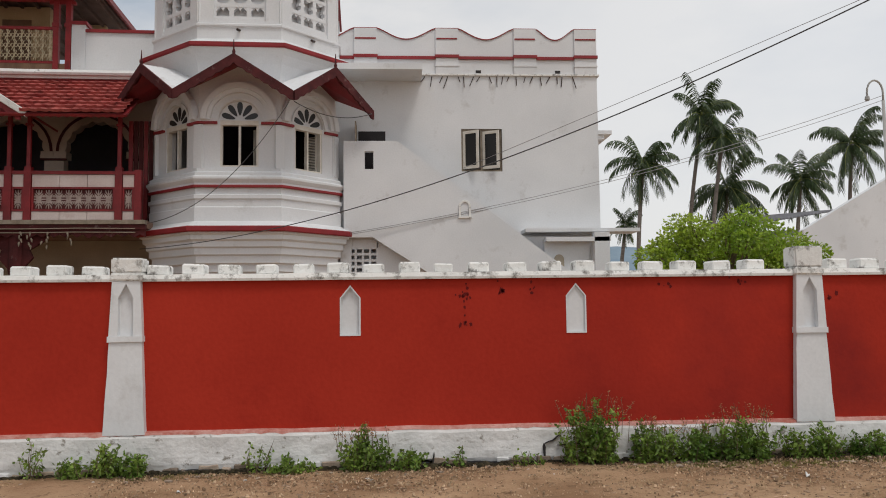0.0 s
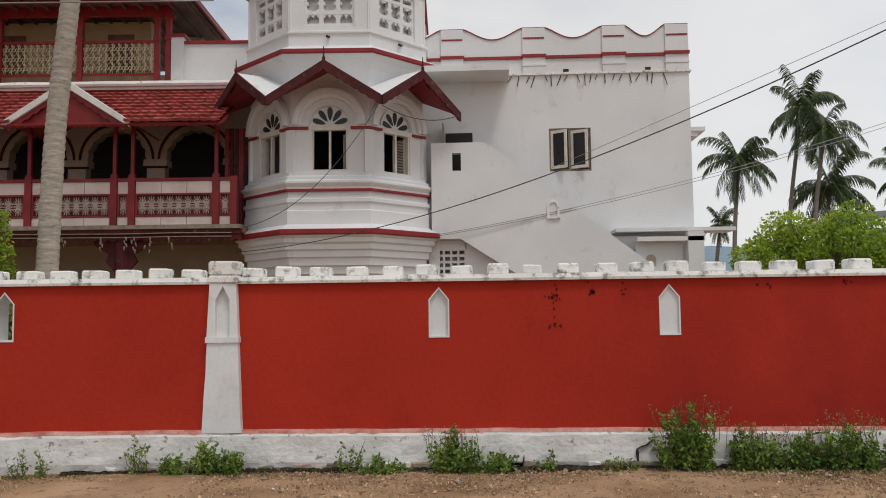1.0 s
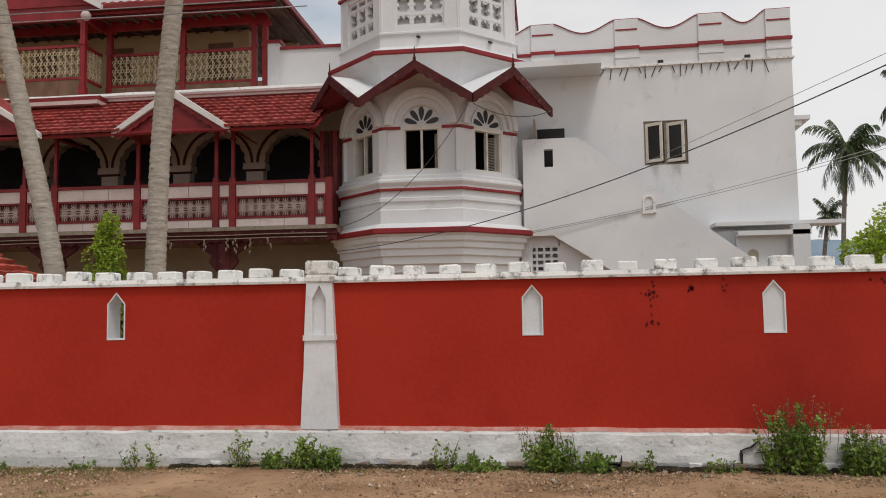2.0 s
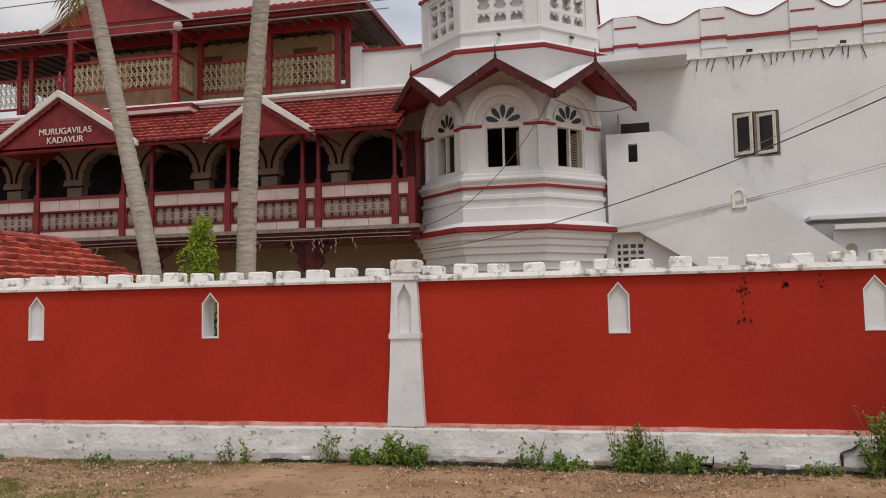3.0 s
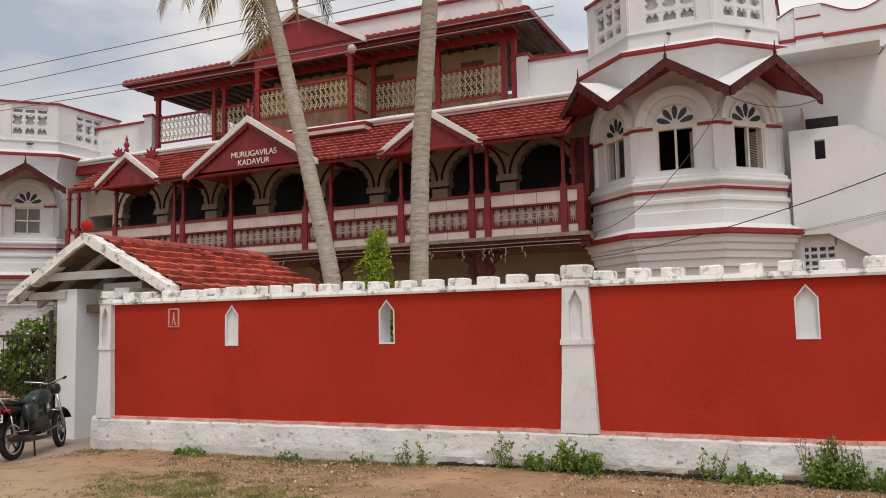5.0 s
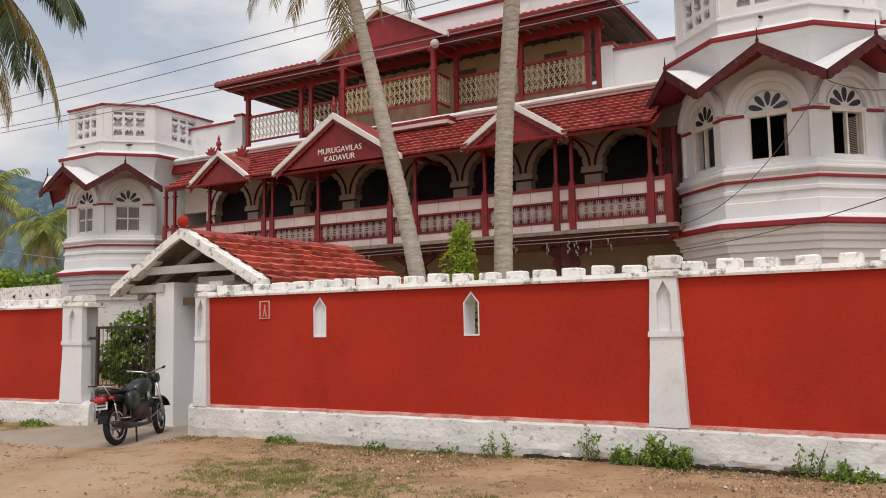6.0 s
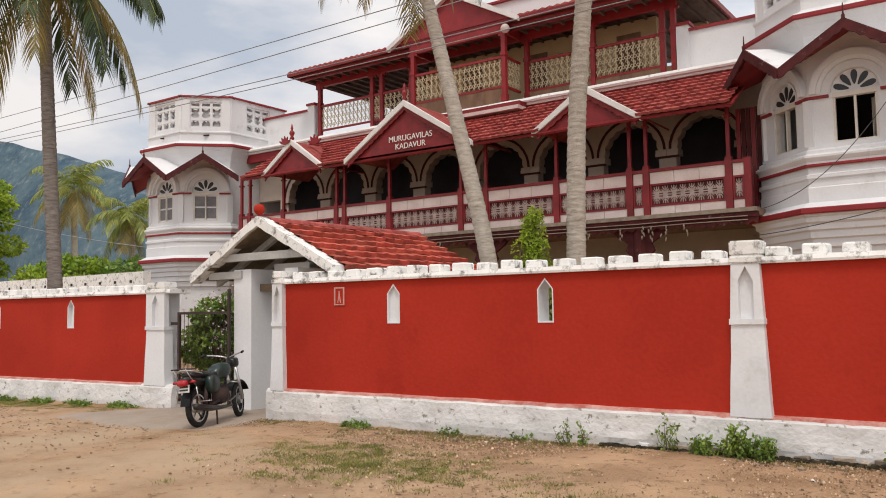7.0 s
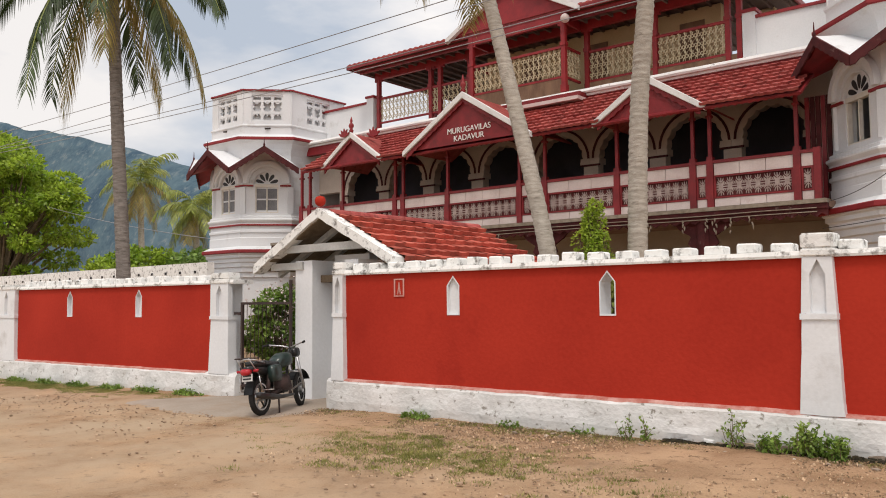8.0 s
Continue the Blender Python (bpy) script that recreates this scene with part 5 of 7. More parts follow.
part("stair_wall", bm, M_WHITE, stair)
n = 24
for k in range(n):
    x = 0.2 + k * 0.25
    z = 4.3 - k * 0.185
    if z < 0.15:
        break
    bm = bmesh.new()
    box(bm, x, x + 0.27, SY + 0.18, FY - 0.003, max(0, z - 0.18), z)
    part("step", bm, M_CONC, stair)
bm = bmesh.new()
box(bm, -1.11, 0.2, SY + 0.18, FY - 0.003, 4.15, 4.3)
part("landing", bm, M_CONC, stair)
bm = bmesh.new()
box(bm, -1.2, -0.95, SY + 0.25, FY - 0.01, 0.0, 4.15)
part("end_wall", bm, M_WHITE, stair)
# pierced block screen under the stair
bm = bmesh.new()
sx0, sx1, sz0, sz1 = -1.02, -0.36, 2.28, 2.86
for i in range(5):
    x = sx0 + (sx1 - sx0) * i / 4
    box(bm, x - 0.025, x + 0.025, SY + 0.3, SY + 0.38, sz0, sz1)
    z = sz0 + (sz1 - sz0) * i / 4
    box(bm, sx0, sx1, SY + 0.302, SY + 0.378, z - 0.03, z + 0.03)
box(bm, sx1 + 0.025, 4.0, SY + 0.3, SY + 0.38, 0, 3.1)
box(bm, -1.12, sx0 - 0.025, SY + 0.3, SY + 0.38, 0, 3.1)
box(bm, sx0, sx1, SY + 0.3, SY + 0.38, sz1 + 0.03, 3.1)
box(bm, sx0, sx1, SY + 0.3, SY + 0.38, 0, sz0 - 0.03)
part("screen_wall", bm, M_WHITE, stair, "white pierced block screen")
bm = bmesh.new()
arch_ring(bm, 1.65, 0.09, 0.14, 3.78, SY - 0.03, SY, ID)
box(bm, 1.51, 1.56, SY - 0.03, SY, 3.55, 3.78)
box(bm, 1.74, 1.79, SY - 0.03, SY, 3.55, 3.78)
box(bm, 1.5, 1.8, SY - 0.05, SY, 3.50, 3.55)
part("lamp_niche", bm, M_WHITE_OLD, stair, "small moulded lamp niche")
# shutter standing open at the stair head
bm = bmesh.new()
box(bm, -0.86, -0.83, SY + 0.2, FY - 0.03, 4.3, 5.80)
part("door_leaf", bm, M_TIMBER, stair, "weathered door leaf standing open")
# flat near-black sheet on the wall, painting the unlit doorway
bm = bmesh.new()
box(bm, -0.80, -0.16, FY - 0.02, FY - 0.004, 4.3, 5.66)
part("doorway", bm, M_DARK, stair, "near-black sheet for the shaded doorway")
# low porch beside the wing
porch = thing("porch", "small white porch with a flat slab roof", "porch")
for nm, a in (("slab", (3.05, 5.72, 18.62, 19.28, 3.18, 3.26)), ("porch_wall", (3.5, 4.55, 18.75, 18.9, 0, 3.0)), ("post", (4.62, 4.97, 18.5, 18.75, 0, 3.16)), ("lintel", (3.5, 5.0, 18.5, 18.75, 2.95, 3.05))):
    bm = bmesh.new()
    box(bm, *a)
    part(nm, bm, M_WHITE, porch)
bm = bmesh.new()
prism(bm, [(3.72, 2.0), (3.95, 2.0), (3.95, 2.55)] + arch_pts(3.835, 0.115, 2.55, 8) + [(3.72, 2.55)], 18.735, 18.748)
part("arched_recess", bm, M_BACK, porch)

# dried garlands hanging under the veranda beam, and service pipes along it
rnd = random.Random(61)
for u in (-3.55, -4.0, -4.35, -4.55, -5.1, -5.9, -7.4, -10.2):
    g = house_thing("dried_garland", "pale dried garland hanging under the veranda", "garland", "garlands under the veranda", Matrix.Translation((u, 0.30, 3.15)))
    for k in range(rnd.randint(3, 5)):
        bm = bmesh.new()
        x = rnd.uniform(-0.06, 0.06)
        z = -0.07 * k
        prism(bm, [(x - 0.012, z), (x - 0.020, z - 0.04), (x, z - 0.10), (x + 0.020, z - 0.04), (x + 0.012, z)], -0.006, 0.006, pose(0, 0, 0, 0, rnd.uniform(-20, 20), rnd.uniform(-40, 40)))
        part("dry_leaf", bm, M_TIMBER, g)
for z, v in ((3.22, 0.29), (3.14, 0.31)):
    bm = bmesh.new()
    tube(bm, [(UR - 0.2 - k * 1.2, v, z + 0.025 * noise.noise((k * 0.8, z, 0))) for k in range(12)], 0.012, 5)
    part("service_pipe", bm, M_TIMBER, house)

# ---- gatehouse in the wall ----
gate_house = thing("gatehouse", "whitewashed gate shelter with a red clay-tiled gable roof", "gatehouse")
GX, GY0, GY1 = -8.58, 7.42, 10.6
for nm, a, mat, lab in (("jamb_wall", (-9.26, -8.9, 7.55, 10.4, 0.0, 1.92), M_WHITE, ""), ("inner_wall", (-8.9, -8.2, 7.95, 8.1, 0.0, 2.0), M_WHITE, "whitewashed inner wall in shade"), ("side_wall", (-8.2, -7.95, 7.52, 10.4, 0.0, 1.9), M_WHITE, ""), ("lintel", (-8.9, -8.2, 7.7, 7.9, 1.62, 1.72), M_TWIG, "rough timber lintel")):
    bm = bmesh.new()
    box(bm, *a)
    part(nm, bm, mat, gate_house, lab)
ZA, ZB, HW = 2.50, 1.84, 1.36
for s in (-1, 1):
    bm = bmesh.new()
    prism(bm, [(GX, ZA), (GX + s * HW, ZB), (GX + s * HW, ZB - 0.04), (GX, ZA - 0.04)][::-s], GY0, GY1)
    slope = part("roof_boarding", bm, M_TWIG, gate_house, "weathered roof boarding")
    # white plastered verge with chipped lower edge
    bm = bmesh.new()
    n = 16
    top = [(GX + s * (HW + 0.06) * k / n, ZA + 0.10 - (ZA - ZB + 0.05) * k / n) for k in range(n + 1)]
    low = [(x, z - 0.13 - 0.02 * noise.noise((x * 7, z, 0))) for x, z in top]
    prism(bm, (top + low[::-1])[::-s], GY0 - 0.05, GY0 + 0.13)
    part("white_verge", bm, M_WHITE_OLD, slope, "flaking white plaster verge")
    for k, y in enumerate((GY0 + 0.35, GY0 + 0.9, GY0 + 1.5)):
        bm = bmesh.new()
        prism(bm, [(GX, ZA - 0.05), (GX + s * HW, ZB - 0.05), (GX + s * HW, ZB - 0.13), (GX, ZA - 0.14)][::-s], y, y + 0.07)
        part("rafter", bm, M_CONC, slope)
    a = math.degrees(math.atan2(ZA - ZB, HW))
    # tile rows run along the depth; the slope's frame has x along the eave
    base = Matrix.Translation((GX + s * (HW + 0.05), GY0 + 0.1 if s > 0 else GY1, ZB + 0.0)) @ pose(0, 0, 0, 0, 0, 90 if s > 0 else -90)
    rows, cols = 7, 15
    rnd = random.Random(7 + s)
    length = math.hypot(HW + 0.05, ZA - ZB)
    for r in range(rows):
        for c in range(cols):
            m = base @ pose(0, 0, 0, a, 0, 0) @ pose((c + 0.5) * (GY1 - GY0 - 0.1) / cols, r * length / rows - 0.03, 0.01 + rnd.uniform(0, 0.01), rnd.uniform(-2, 2), rnd.uniform(-1.5, 1.5), rnd.uniform(-2, 2)) @ Matrix.Diagonal((1, 0.82, 1, 1))
            share("tile", ME_TILE_GATE, m, slope)
bm = bmesh.new()
for k in range(9):
    y = GY0 + 0.1 + k * 0.35
    loft(bm, [[(GX + 0.11 * math.cos(q), yy, ZA + 0.03 + 0.07 * math.sin(q)) for q in [math.pi * i / 6 for i in range(7)]] for yy in (y, y + 0.37)], close=False, cap=False)
part("ridge_tiles", bm, M_TILE_I, gate_house, "half-round clay ridge tiles")
bm = bmesh.new()
box(bm, GX - 0.85, GX + 0.85, GY0 + 0.04, GY0 + 0.14, 2.03, 2.13, )
part("tie_beam", bm, M_CONC, gate_house, "whitened timber tie beam")
bm = bmesh.new()
box(bm, GX - 1.2, GX - 0.5, GY0 + 0.1, GY0 + 0.3, 1.80, 1.90)
part("wall_plate", bm, M_CONC, gate_house)
bm = bmesh.new()
turned(bm, [(0.03, 0), (0.065, 0.03), (0.075, 0.08), (0.055, 0.125), (0.01, 0.14)], Matrix.Translation((GX, GY0, ZA + 0.12)), 12)
part("finial", bm, M_RED, gate_house, "round red finial", True)

gate_house.matrix_basis = FORWARD

# ---- iron gate leaf ----
gate = thing("iron_gate", "dark rusted iron gate leaf standing open", "gate")
gm = pose(-10.13, 7.27, 0, 0, 0, 12) @ Matrix.Diagonal((0.87, 1, 1, 1))
for a in ((-0.02, 0.02, 0, 0.04, 0.12, 1.36), (0.02, 1.01, 0, 0.04, 1.325, 1.36), (0.02, 1.01, 0, 0.04, 0.16, 0.20), (1.01, 1.045, -0.01, 0.03, 0.08, 1.66)):
    bm = bmesh.new()
    box(bm, *a, gm)
    part("gate_bar", bm, M_IRON, gate)
for k in range(11):
    bm = bmesh.new()
    x = 0.10 + 0.082 * k
    box(bm, x, x + 0.006, 0.016, 0.024, 0.20, 1.325, gm)
    part("upright", bm, M_IRON, gate)
bm = bmesh.new()
box(bm, -0.16, -0.03, 0.0, 0.03, 1.18, 1.22, gm)
part("hinge", bm, M_IRON, gate)

gate.matrix_basis = FORWARD

# ---- cement path at the gate ----
bm = bmesh.new()
n = 26
rings = []
for i in range(n + 1):
    y = 5.6 + (9.5 - 5.6) * i / n
    s = max(0.0, (7.3 - y))
    l, r = -10.15 - 0.55 * s + 0.06 * noise.noise((y * 3, 0, 0)), -8.2 + 0.28 * s + 0.06 * noise.noise((y * 3, 4, 0))
    z = gz(-9) + 0.022 - 0.07 * max(0.0, min(1.0, (6.15 - y) / 0.5))
    rings.append([(l - 0.25, y, z - 0.06), (l, y, z - 0.004)] + [(l + (r - l) * k / 8, y, z + 0.008 * noise.noise((k, y * 2, 1))) for k in range(1, 8)] + [(r, y, z - 0.004), (r + 0.25, y, z - 0.06)])
loft(bm, rings, close=False, cap=False)
path = link("gate_path", bm, M_PATH, True)
path.matrix_basis = FORWARD
tagged(path, "worn cement path leading to the gate", "path", kind="structure")


# ---- plants ----
def quad_leaf(verts, faces, p, d, w, l, up):
    """One leaf: a bent diamond of two faces."""
    side = d.cross(up)
    side = side.normalized() * w if side.length > 1e-4 else Vector((w, 0, 0))
    k = len(verts)
    mid = p + d * l * 0.5 + up * (-0.05 * l)
    verts += [tuple(p), tuple(mid + side), tuple(p + d * l - up * 0.1 * l), tuple(mid - side)]
    faces += [(k, k + 1, k + 2), (k, k + 2, k + 3)]


def foliage(name, verts, faces, mat, parent, label=""):
    me = bpy.data.meshes.new(name)
    me.from_pydata(verts, [], faces)
    me.materials.append(mat)
    ob = new(name, me)
    ob.parent = parent
    if label:
        tagged(ob, label)
    return ob


def rand_dir(rnd, lift=0.0):
    while True:
        v = Vector((rnd.uniform(-1, 1), rnd.uniform(-1, 1), rnd.uniform(-1, 1)))
        if 0.05 < v.length < 1:
            v = v.normalized()
            v.z += lift
            return v.normalized()


def frond(verts, faces, base, az, lift, length, droop, rnd, n=26, leaf=0.6, wide=0.022, ribs=None, hang=0.0, wind=0.0):
    """A palm frond: an arching rib with hanging leaflets on both sides."""
    p, d = Vector(base), Vector((math.cos(az) * math.cos(lift), math.sin(az) * math.cos(lift), math.sin(lift)))
    step = length / n
    rib = [p.copy()]
    for i in range(n):
        d.z -= droop * step * (0.5 + 1.2 * i / n)
        d.x += wind * step
        d = d.normalized()
        p = p + d * step
        rib.append(p.copy())
        if i < 2:
            continue
        side = d.cross(Vector((0, 0, 1)))
        side = side.normalized() if side.length > 1e-3 else Vector((1, 0, 0))
        s = i / n
        ll = leaf * (0.55 + 1.2 * s - 1.35 * s * s) * 1.15
        for sg in (-1, 1):
            if hang and rnd.random() < 0.14:
                continue
            o = (side * sg * (0.75 - 0.3 * hang) + d * 0.55 + Vector((0, 0, -0.25 - hang * 0.8 - rnd.uniform(0, 0.45)))).normalized()
            tip = p + o * ll + Vector((0, 0, -0.35 * ll * rnd.uniform(0.5, 1.2)))
            mid = p + o * ll * 0.55
            wv = d * wide
            k = len(verts)
            verts += [tuple(p - wv * 0.6), tuple(p + wv * 0.6), tuple(mid + wv), tuple(tip), tuple(mid - wv)]
            faces += [(k, k + 1, k + 2, k + 4), (k + 4, k + 2, k + 3)]
    if ribs is not None:
        ribs.append(rib)


def palm(name_label, path, r0, r1, crown_len, fronds, seed, dry=0, group="coconut palms", rings=True, low=-0.9, leaf=0.6, n=36, wide=0.026, droop=0.55, bark=None, loose=0.15, green=None, hang=0.0, wind=0.0):
    """Coconut palm: ringed tapering trunk, crown of arching fronds, nuts."""
    rnd = random.Random(seed)
    t = thing("coconut_palm", name_label, "palm tree", group, at=path[0])
    o = Vector(path[0])
    pts = [Vector(p) - o for p in path]
    # smooth line through the given points
    line = []
    segs = len(pts) - 1
    m = 231 if rings else 14
    for i in range(m + 1):
        s = i / m * segs
        k = min(int(s), segs - 1)
        f = s - k
        a, b = pts[k], pts[k + 1]
        p0, p3 = pts[max(k - 1, 0)], pts[min(k + 2, segs)]
        line.append(0.5 * ((2 * a) + (b - p0) * f + (2 * p0 - 5 * a + 4 * b - p3) * f * f + (3 * a - p0 - 3 * b + p3) * f ** 3))
    bm = bmesh.new()
    ringsv = []
    seg = 14 if rings else 8
    for i, p in enumerate(line):
        f = i / m
        rr = r0 + (r1 - r0) * f + (0.05 * r0 * 3 * max(0, 0.06 - f) / 0.06)
        if rings:
            rr *= 1 + (0.035, 0.0, -0.055)[i % 3] * (0.6 + 0.8 * abs(noise.noise((i // 3 * 0.9, seed, 3)))) + 0.03 * noise.noise((i * 0.15, seed, 0))
        ringsv.append([p + Vector((rr * math.cos(2 * math.pi * k / seg), rr * math.sin(2 * math.pi * k / seg), 0.03 * noise.noise((k * 0.6, i // 3 * 0.7, seed)))) for k in range(seg)])
    loft(bm, ringsv)
    part("trunk", bm, bark or M_TRUNK, t, "grey ringed trunk", True)
    top = line[-1]
    groups = {0: ([], []), 1: ([], [])}
    ribs = []
    for k in range(fronds):
        az = k * 2.39996 + rnd.uniform(-0.2, 0.2)
        s = k / max(1, fronds - 1)
        lift = min(1.25, 1.2 + (low - 1.2) * s + rnd.uniform(-loose, loose))
        v, f = groups[1 if k >= fronds - dry else 0]
        frond(v, f, top + Vector((0, 0, 0.15 * (1 - s))), az, lift, crown_len * rnd.uniform(0.75, 1.12), droop * 3.2 / crown_len, rnd, n, leaf, wide, ribs, hang * rnd.uniform(0.5, 1.3), wind)
    foliage("crown", *groups[0], green or M_FROND, t, "feathery green fronds")
    if dry:
        foliage("drooping_fronds", *groups[1], M_FROND_DRY, t, "yellowing drooping fronds")
    bm = bmesh.new()
    for rib in ribs:
        tube(bm, rib[::4] + [rib[-1]], 0.022 * crown_len / 3, 4, 0.006)
    part("frond_ribs", bm, M_FROND_MID, t)
    return t


palm("leaning coconut palm with a pale ringed trunk", [(-8.62, 13, 0.05), (-8.9, 13, 2.21), (-9.72, 13, 5.52), (-10.36, 13, 7.9), (-10.95, 13, 9.8)], 0.185, 0.125, 2.5, 20, 3, dry=8)
palm("upright coconut palm with a grey ringed trunk", [(-7.1, 13, 0.05), (-7.03, 13, 2.18), (-6.94, 13, 4.6), (-6.72, 13, 7.0), (-6.45, 13, 10.2)], 0.185, 0.14, 3.0, 18, 8, dry=5)
palm("tall coconut palm with drooping fronds beside the wall", [(-15.95, 8.25, 0.05), (-16.06, 8.25, 1.85), (-16.39, 8.25, 4.74), (-16.62, 8.25, 6.9), (-16.86, 8.25, 8.95)], 0.155, 0.115, 3.6, 28, 21, dry=4, low=-0.85, leaf=0.75, n=56, wide=0.034, droop=0.62, hang=0.3, wind=0.05, bark=M_TRUNK_DARK)
# far palms east of the wing
for k, (x, z, h, cl, sd) in enumerate(((14.1, 10.2, 0, 2.6, 31), (17.6, 12.9, 0.6, 2.8, 32), (18.9, 8.7, 0, 3.3, 33), (23.2, 9.2, 0, 2.7, 34), (26.3, 11.3, 0, 3.0, 35), (13.0, 6.6, 0, 1.3, 36), (18.75, 11.7, 0.4, 2.5, 37))):
    y = 45 + (k % 3) * 1.5
    f = y / 45
    palm("distant coconut palm against the grey sky", [(x * f - 0.5 * h, y, 0.05), (x * f - 0.4 - h, y, z * 0.4), (x * f, y, (z - 0.7) * f)], 0.15, 0.10, cl * 0.92, 26, sd, group="distant palms", rings=False, low=-1.05, leaf=0.25 * cl, n=40, wide=0.0115 * cl, droop=0.5, bark=M_TRUNK_DARK, loose=0.6, hang=0.45, wind=0.10)
# palms and trees west of the house
palm("distant coconut palm with yellowing fronds", [(-44.3, 24, 0.05), (-44.6, 24, 4.0), (-44.9, 24, 8.5)], 0.22, 0.15, 2.9, 22, 41, dry=9, group="distant palms", rings=False, leaf=0.85, n=32, wide=0.034, green=M_FROND_MID, loose=0.35)
palm("distant coconut palm beyond the tower", [(-39.5, 24.5, 0.05), (-39.6, 24.5, 3.5), (-39.8, 24.5, 6.6)], 0.22, 0.15, 2.6, 20, 42, dry=4, group="distant palms", rings=False, leaf=0.85, n=32, wide=0.034, green=M_FROND_MID, loose=0.35)


def tree(label, at, height, crown, clumps, leaves, size, mat, seed, trunk_h=None, name="tree", category="tree", group="", flat=0.75, taper=0.0):
    """Tapered trunk with forking limbs, each ending in loose clumps of small leaves."""
    rnd = random.Random(seed)
    t = thing(name, label, category, group, at=at)
    th = trunk_h if trunk_h is not None else height * 0.3
    bm = bmesh.new()
    if th > 0.05:
        tube(bm, [(0, 0, -0.1), (0.03 * height, 0, th * 0.5), (0, 0.02 * height, th)], 0.035 * height, 8, 0.022 * height)
    verts, faces = [], []
    cz = th + (height - th) * 0.5
    for c in range(clumps):
        d = rand_dir(rnd, 0.25)
        rr = rnd.uniform(0.35, 1.0) ** 0.6
        q = Vector((d.x * crown * rr, d.y * crown * rr, cz + d.z * (height - th) * 0.5 * rr))
        thin = 1 - taper * max(0.0, (q.z - th) / (height - th))
        q.x, q.y = q.x * thin, q.y * thin
        if q.z < th * 0.7:
            q.z = th * 0.7 + rnd.uniform(0, 0.2)
        tube(bm, [(0, 0, th * 0.9), (q.x * 0.45, q.y * 0.45, th + (q.z - th) * 0.6), tuple(q)], 0.014 * height, 5, 0.003 * height)
        cs = crown * rnd.uniform(0.14, 0.30)
        for k in range(leaves):
            e = rand_dir(rnd)
            f = rnd.uniform(0.3, 1.0) ** 0.5
            p = q + Vector((e.x, e.y, e.z * flat)) * cs * f
            ld = (e + rand_dir(rnd) * 0.8 + Vector((0, 0, -0.2))).normalized()
            quad_leaf(verts, faces, p, ld, size * 0.32, size * rnd.uniform(0.7, 1.3), rand_dir(rnd, 0.8))
    part("trunk" if th > 0.3 else "stem", bm, M_TWIG, t)
    foliage("crown", verts, faces, mat, t)
    return t


tree("broad bright green tree beyond the wall", (-46.3, 17.0, 0), 9.9, 3.9, 60, 420, 0.24, M_LEAF_BRIGHT, 51, 1.5, flat=0.5)
tree("broad bright green tree beyond the wall", (-53.5, 17.2, 0), 12.6, 4.6, 70, 380, 0.26, M_LEAF_BRIGHT, 52, 1.5, flat=0.5)
tree("low green tree beside the tower", (-41, 22, 0), 4.4, 2.6, 50, 120, 0.26, M_LEAF_BRIGHT, 53, 0.8)
tree("low green tree beside the tower", (-36.5, 22.5, 0), 4.0, 2.2, 45, 120, 0.26, M_LEAF, 54, 0.8)
tree("bushy bright green tree over the wall", (5.95, 14.6, 0), 3.05, 1.45, 80, 290, 0.072, M_LEAF_BRIGHT, 55, 1.0)
tree("bushy bright green tree over the wall", (7.2, 15.6, 0), 2.75, 1.4, 60, 270, 0.072, M_LEAF_BRIGHT, 57, 0.9)
tree("small leafy cypress-shaped garden tree", (-7.6, 12.5, 0), 3.1, 0.5, 58, 80, 0.062, M_LEAF_BRIGHT, 56, 0.6, flat=1.2, taper=0.62)
tree("flowering garden shrub behind the gate", (-10.815, 8.26, 0), 1.55, 0.62, 60, 90, 0.085, M_WEED, 58, 0.15, name="garden_shrub", category="shrub")
tree("flowering garden shrub behind the gate", (-10.015, 8.96, 0), 1.45, 0.55, 50, 80, 0.085, M_WEED, 59, 0.15, name="garden_shrub", category="shrub")
tree("dense dark shrub behind the wall slot", (-4.85, 8.45, 0), 1.6, 0.45, 40, 80, 0.08, M_FROND_MID, 60, 0.15, name="garden_shrub", category="shrub")
# pale blossoms on the shrub
rnd = random.Random(5)
blossom = thing("blossoms", "pale pink blossoms on the gate shrub", "flowers", kind="stuff", at=(-10.815, 8.26, 1.3))
verts, faces = [], []
for k in range(240):
    p = Vector((rnd.gauss(0.1, 0.36), rnd.gauss(-0.2, 0.25), rnd.gauss(-0.1, 0.28)))
    for q in range(4):
        quad_leaf(verts, faces, p, rand_dir(rnd, 0.5), 0.016, 0.04, Vector((0, 0, 1)))
foliage("petals", verts, faces, M_PINK, blossom)


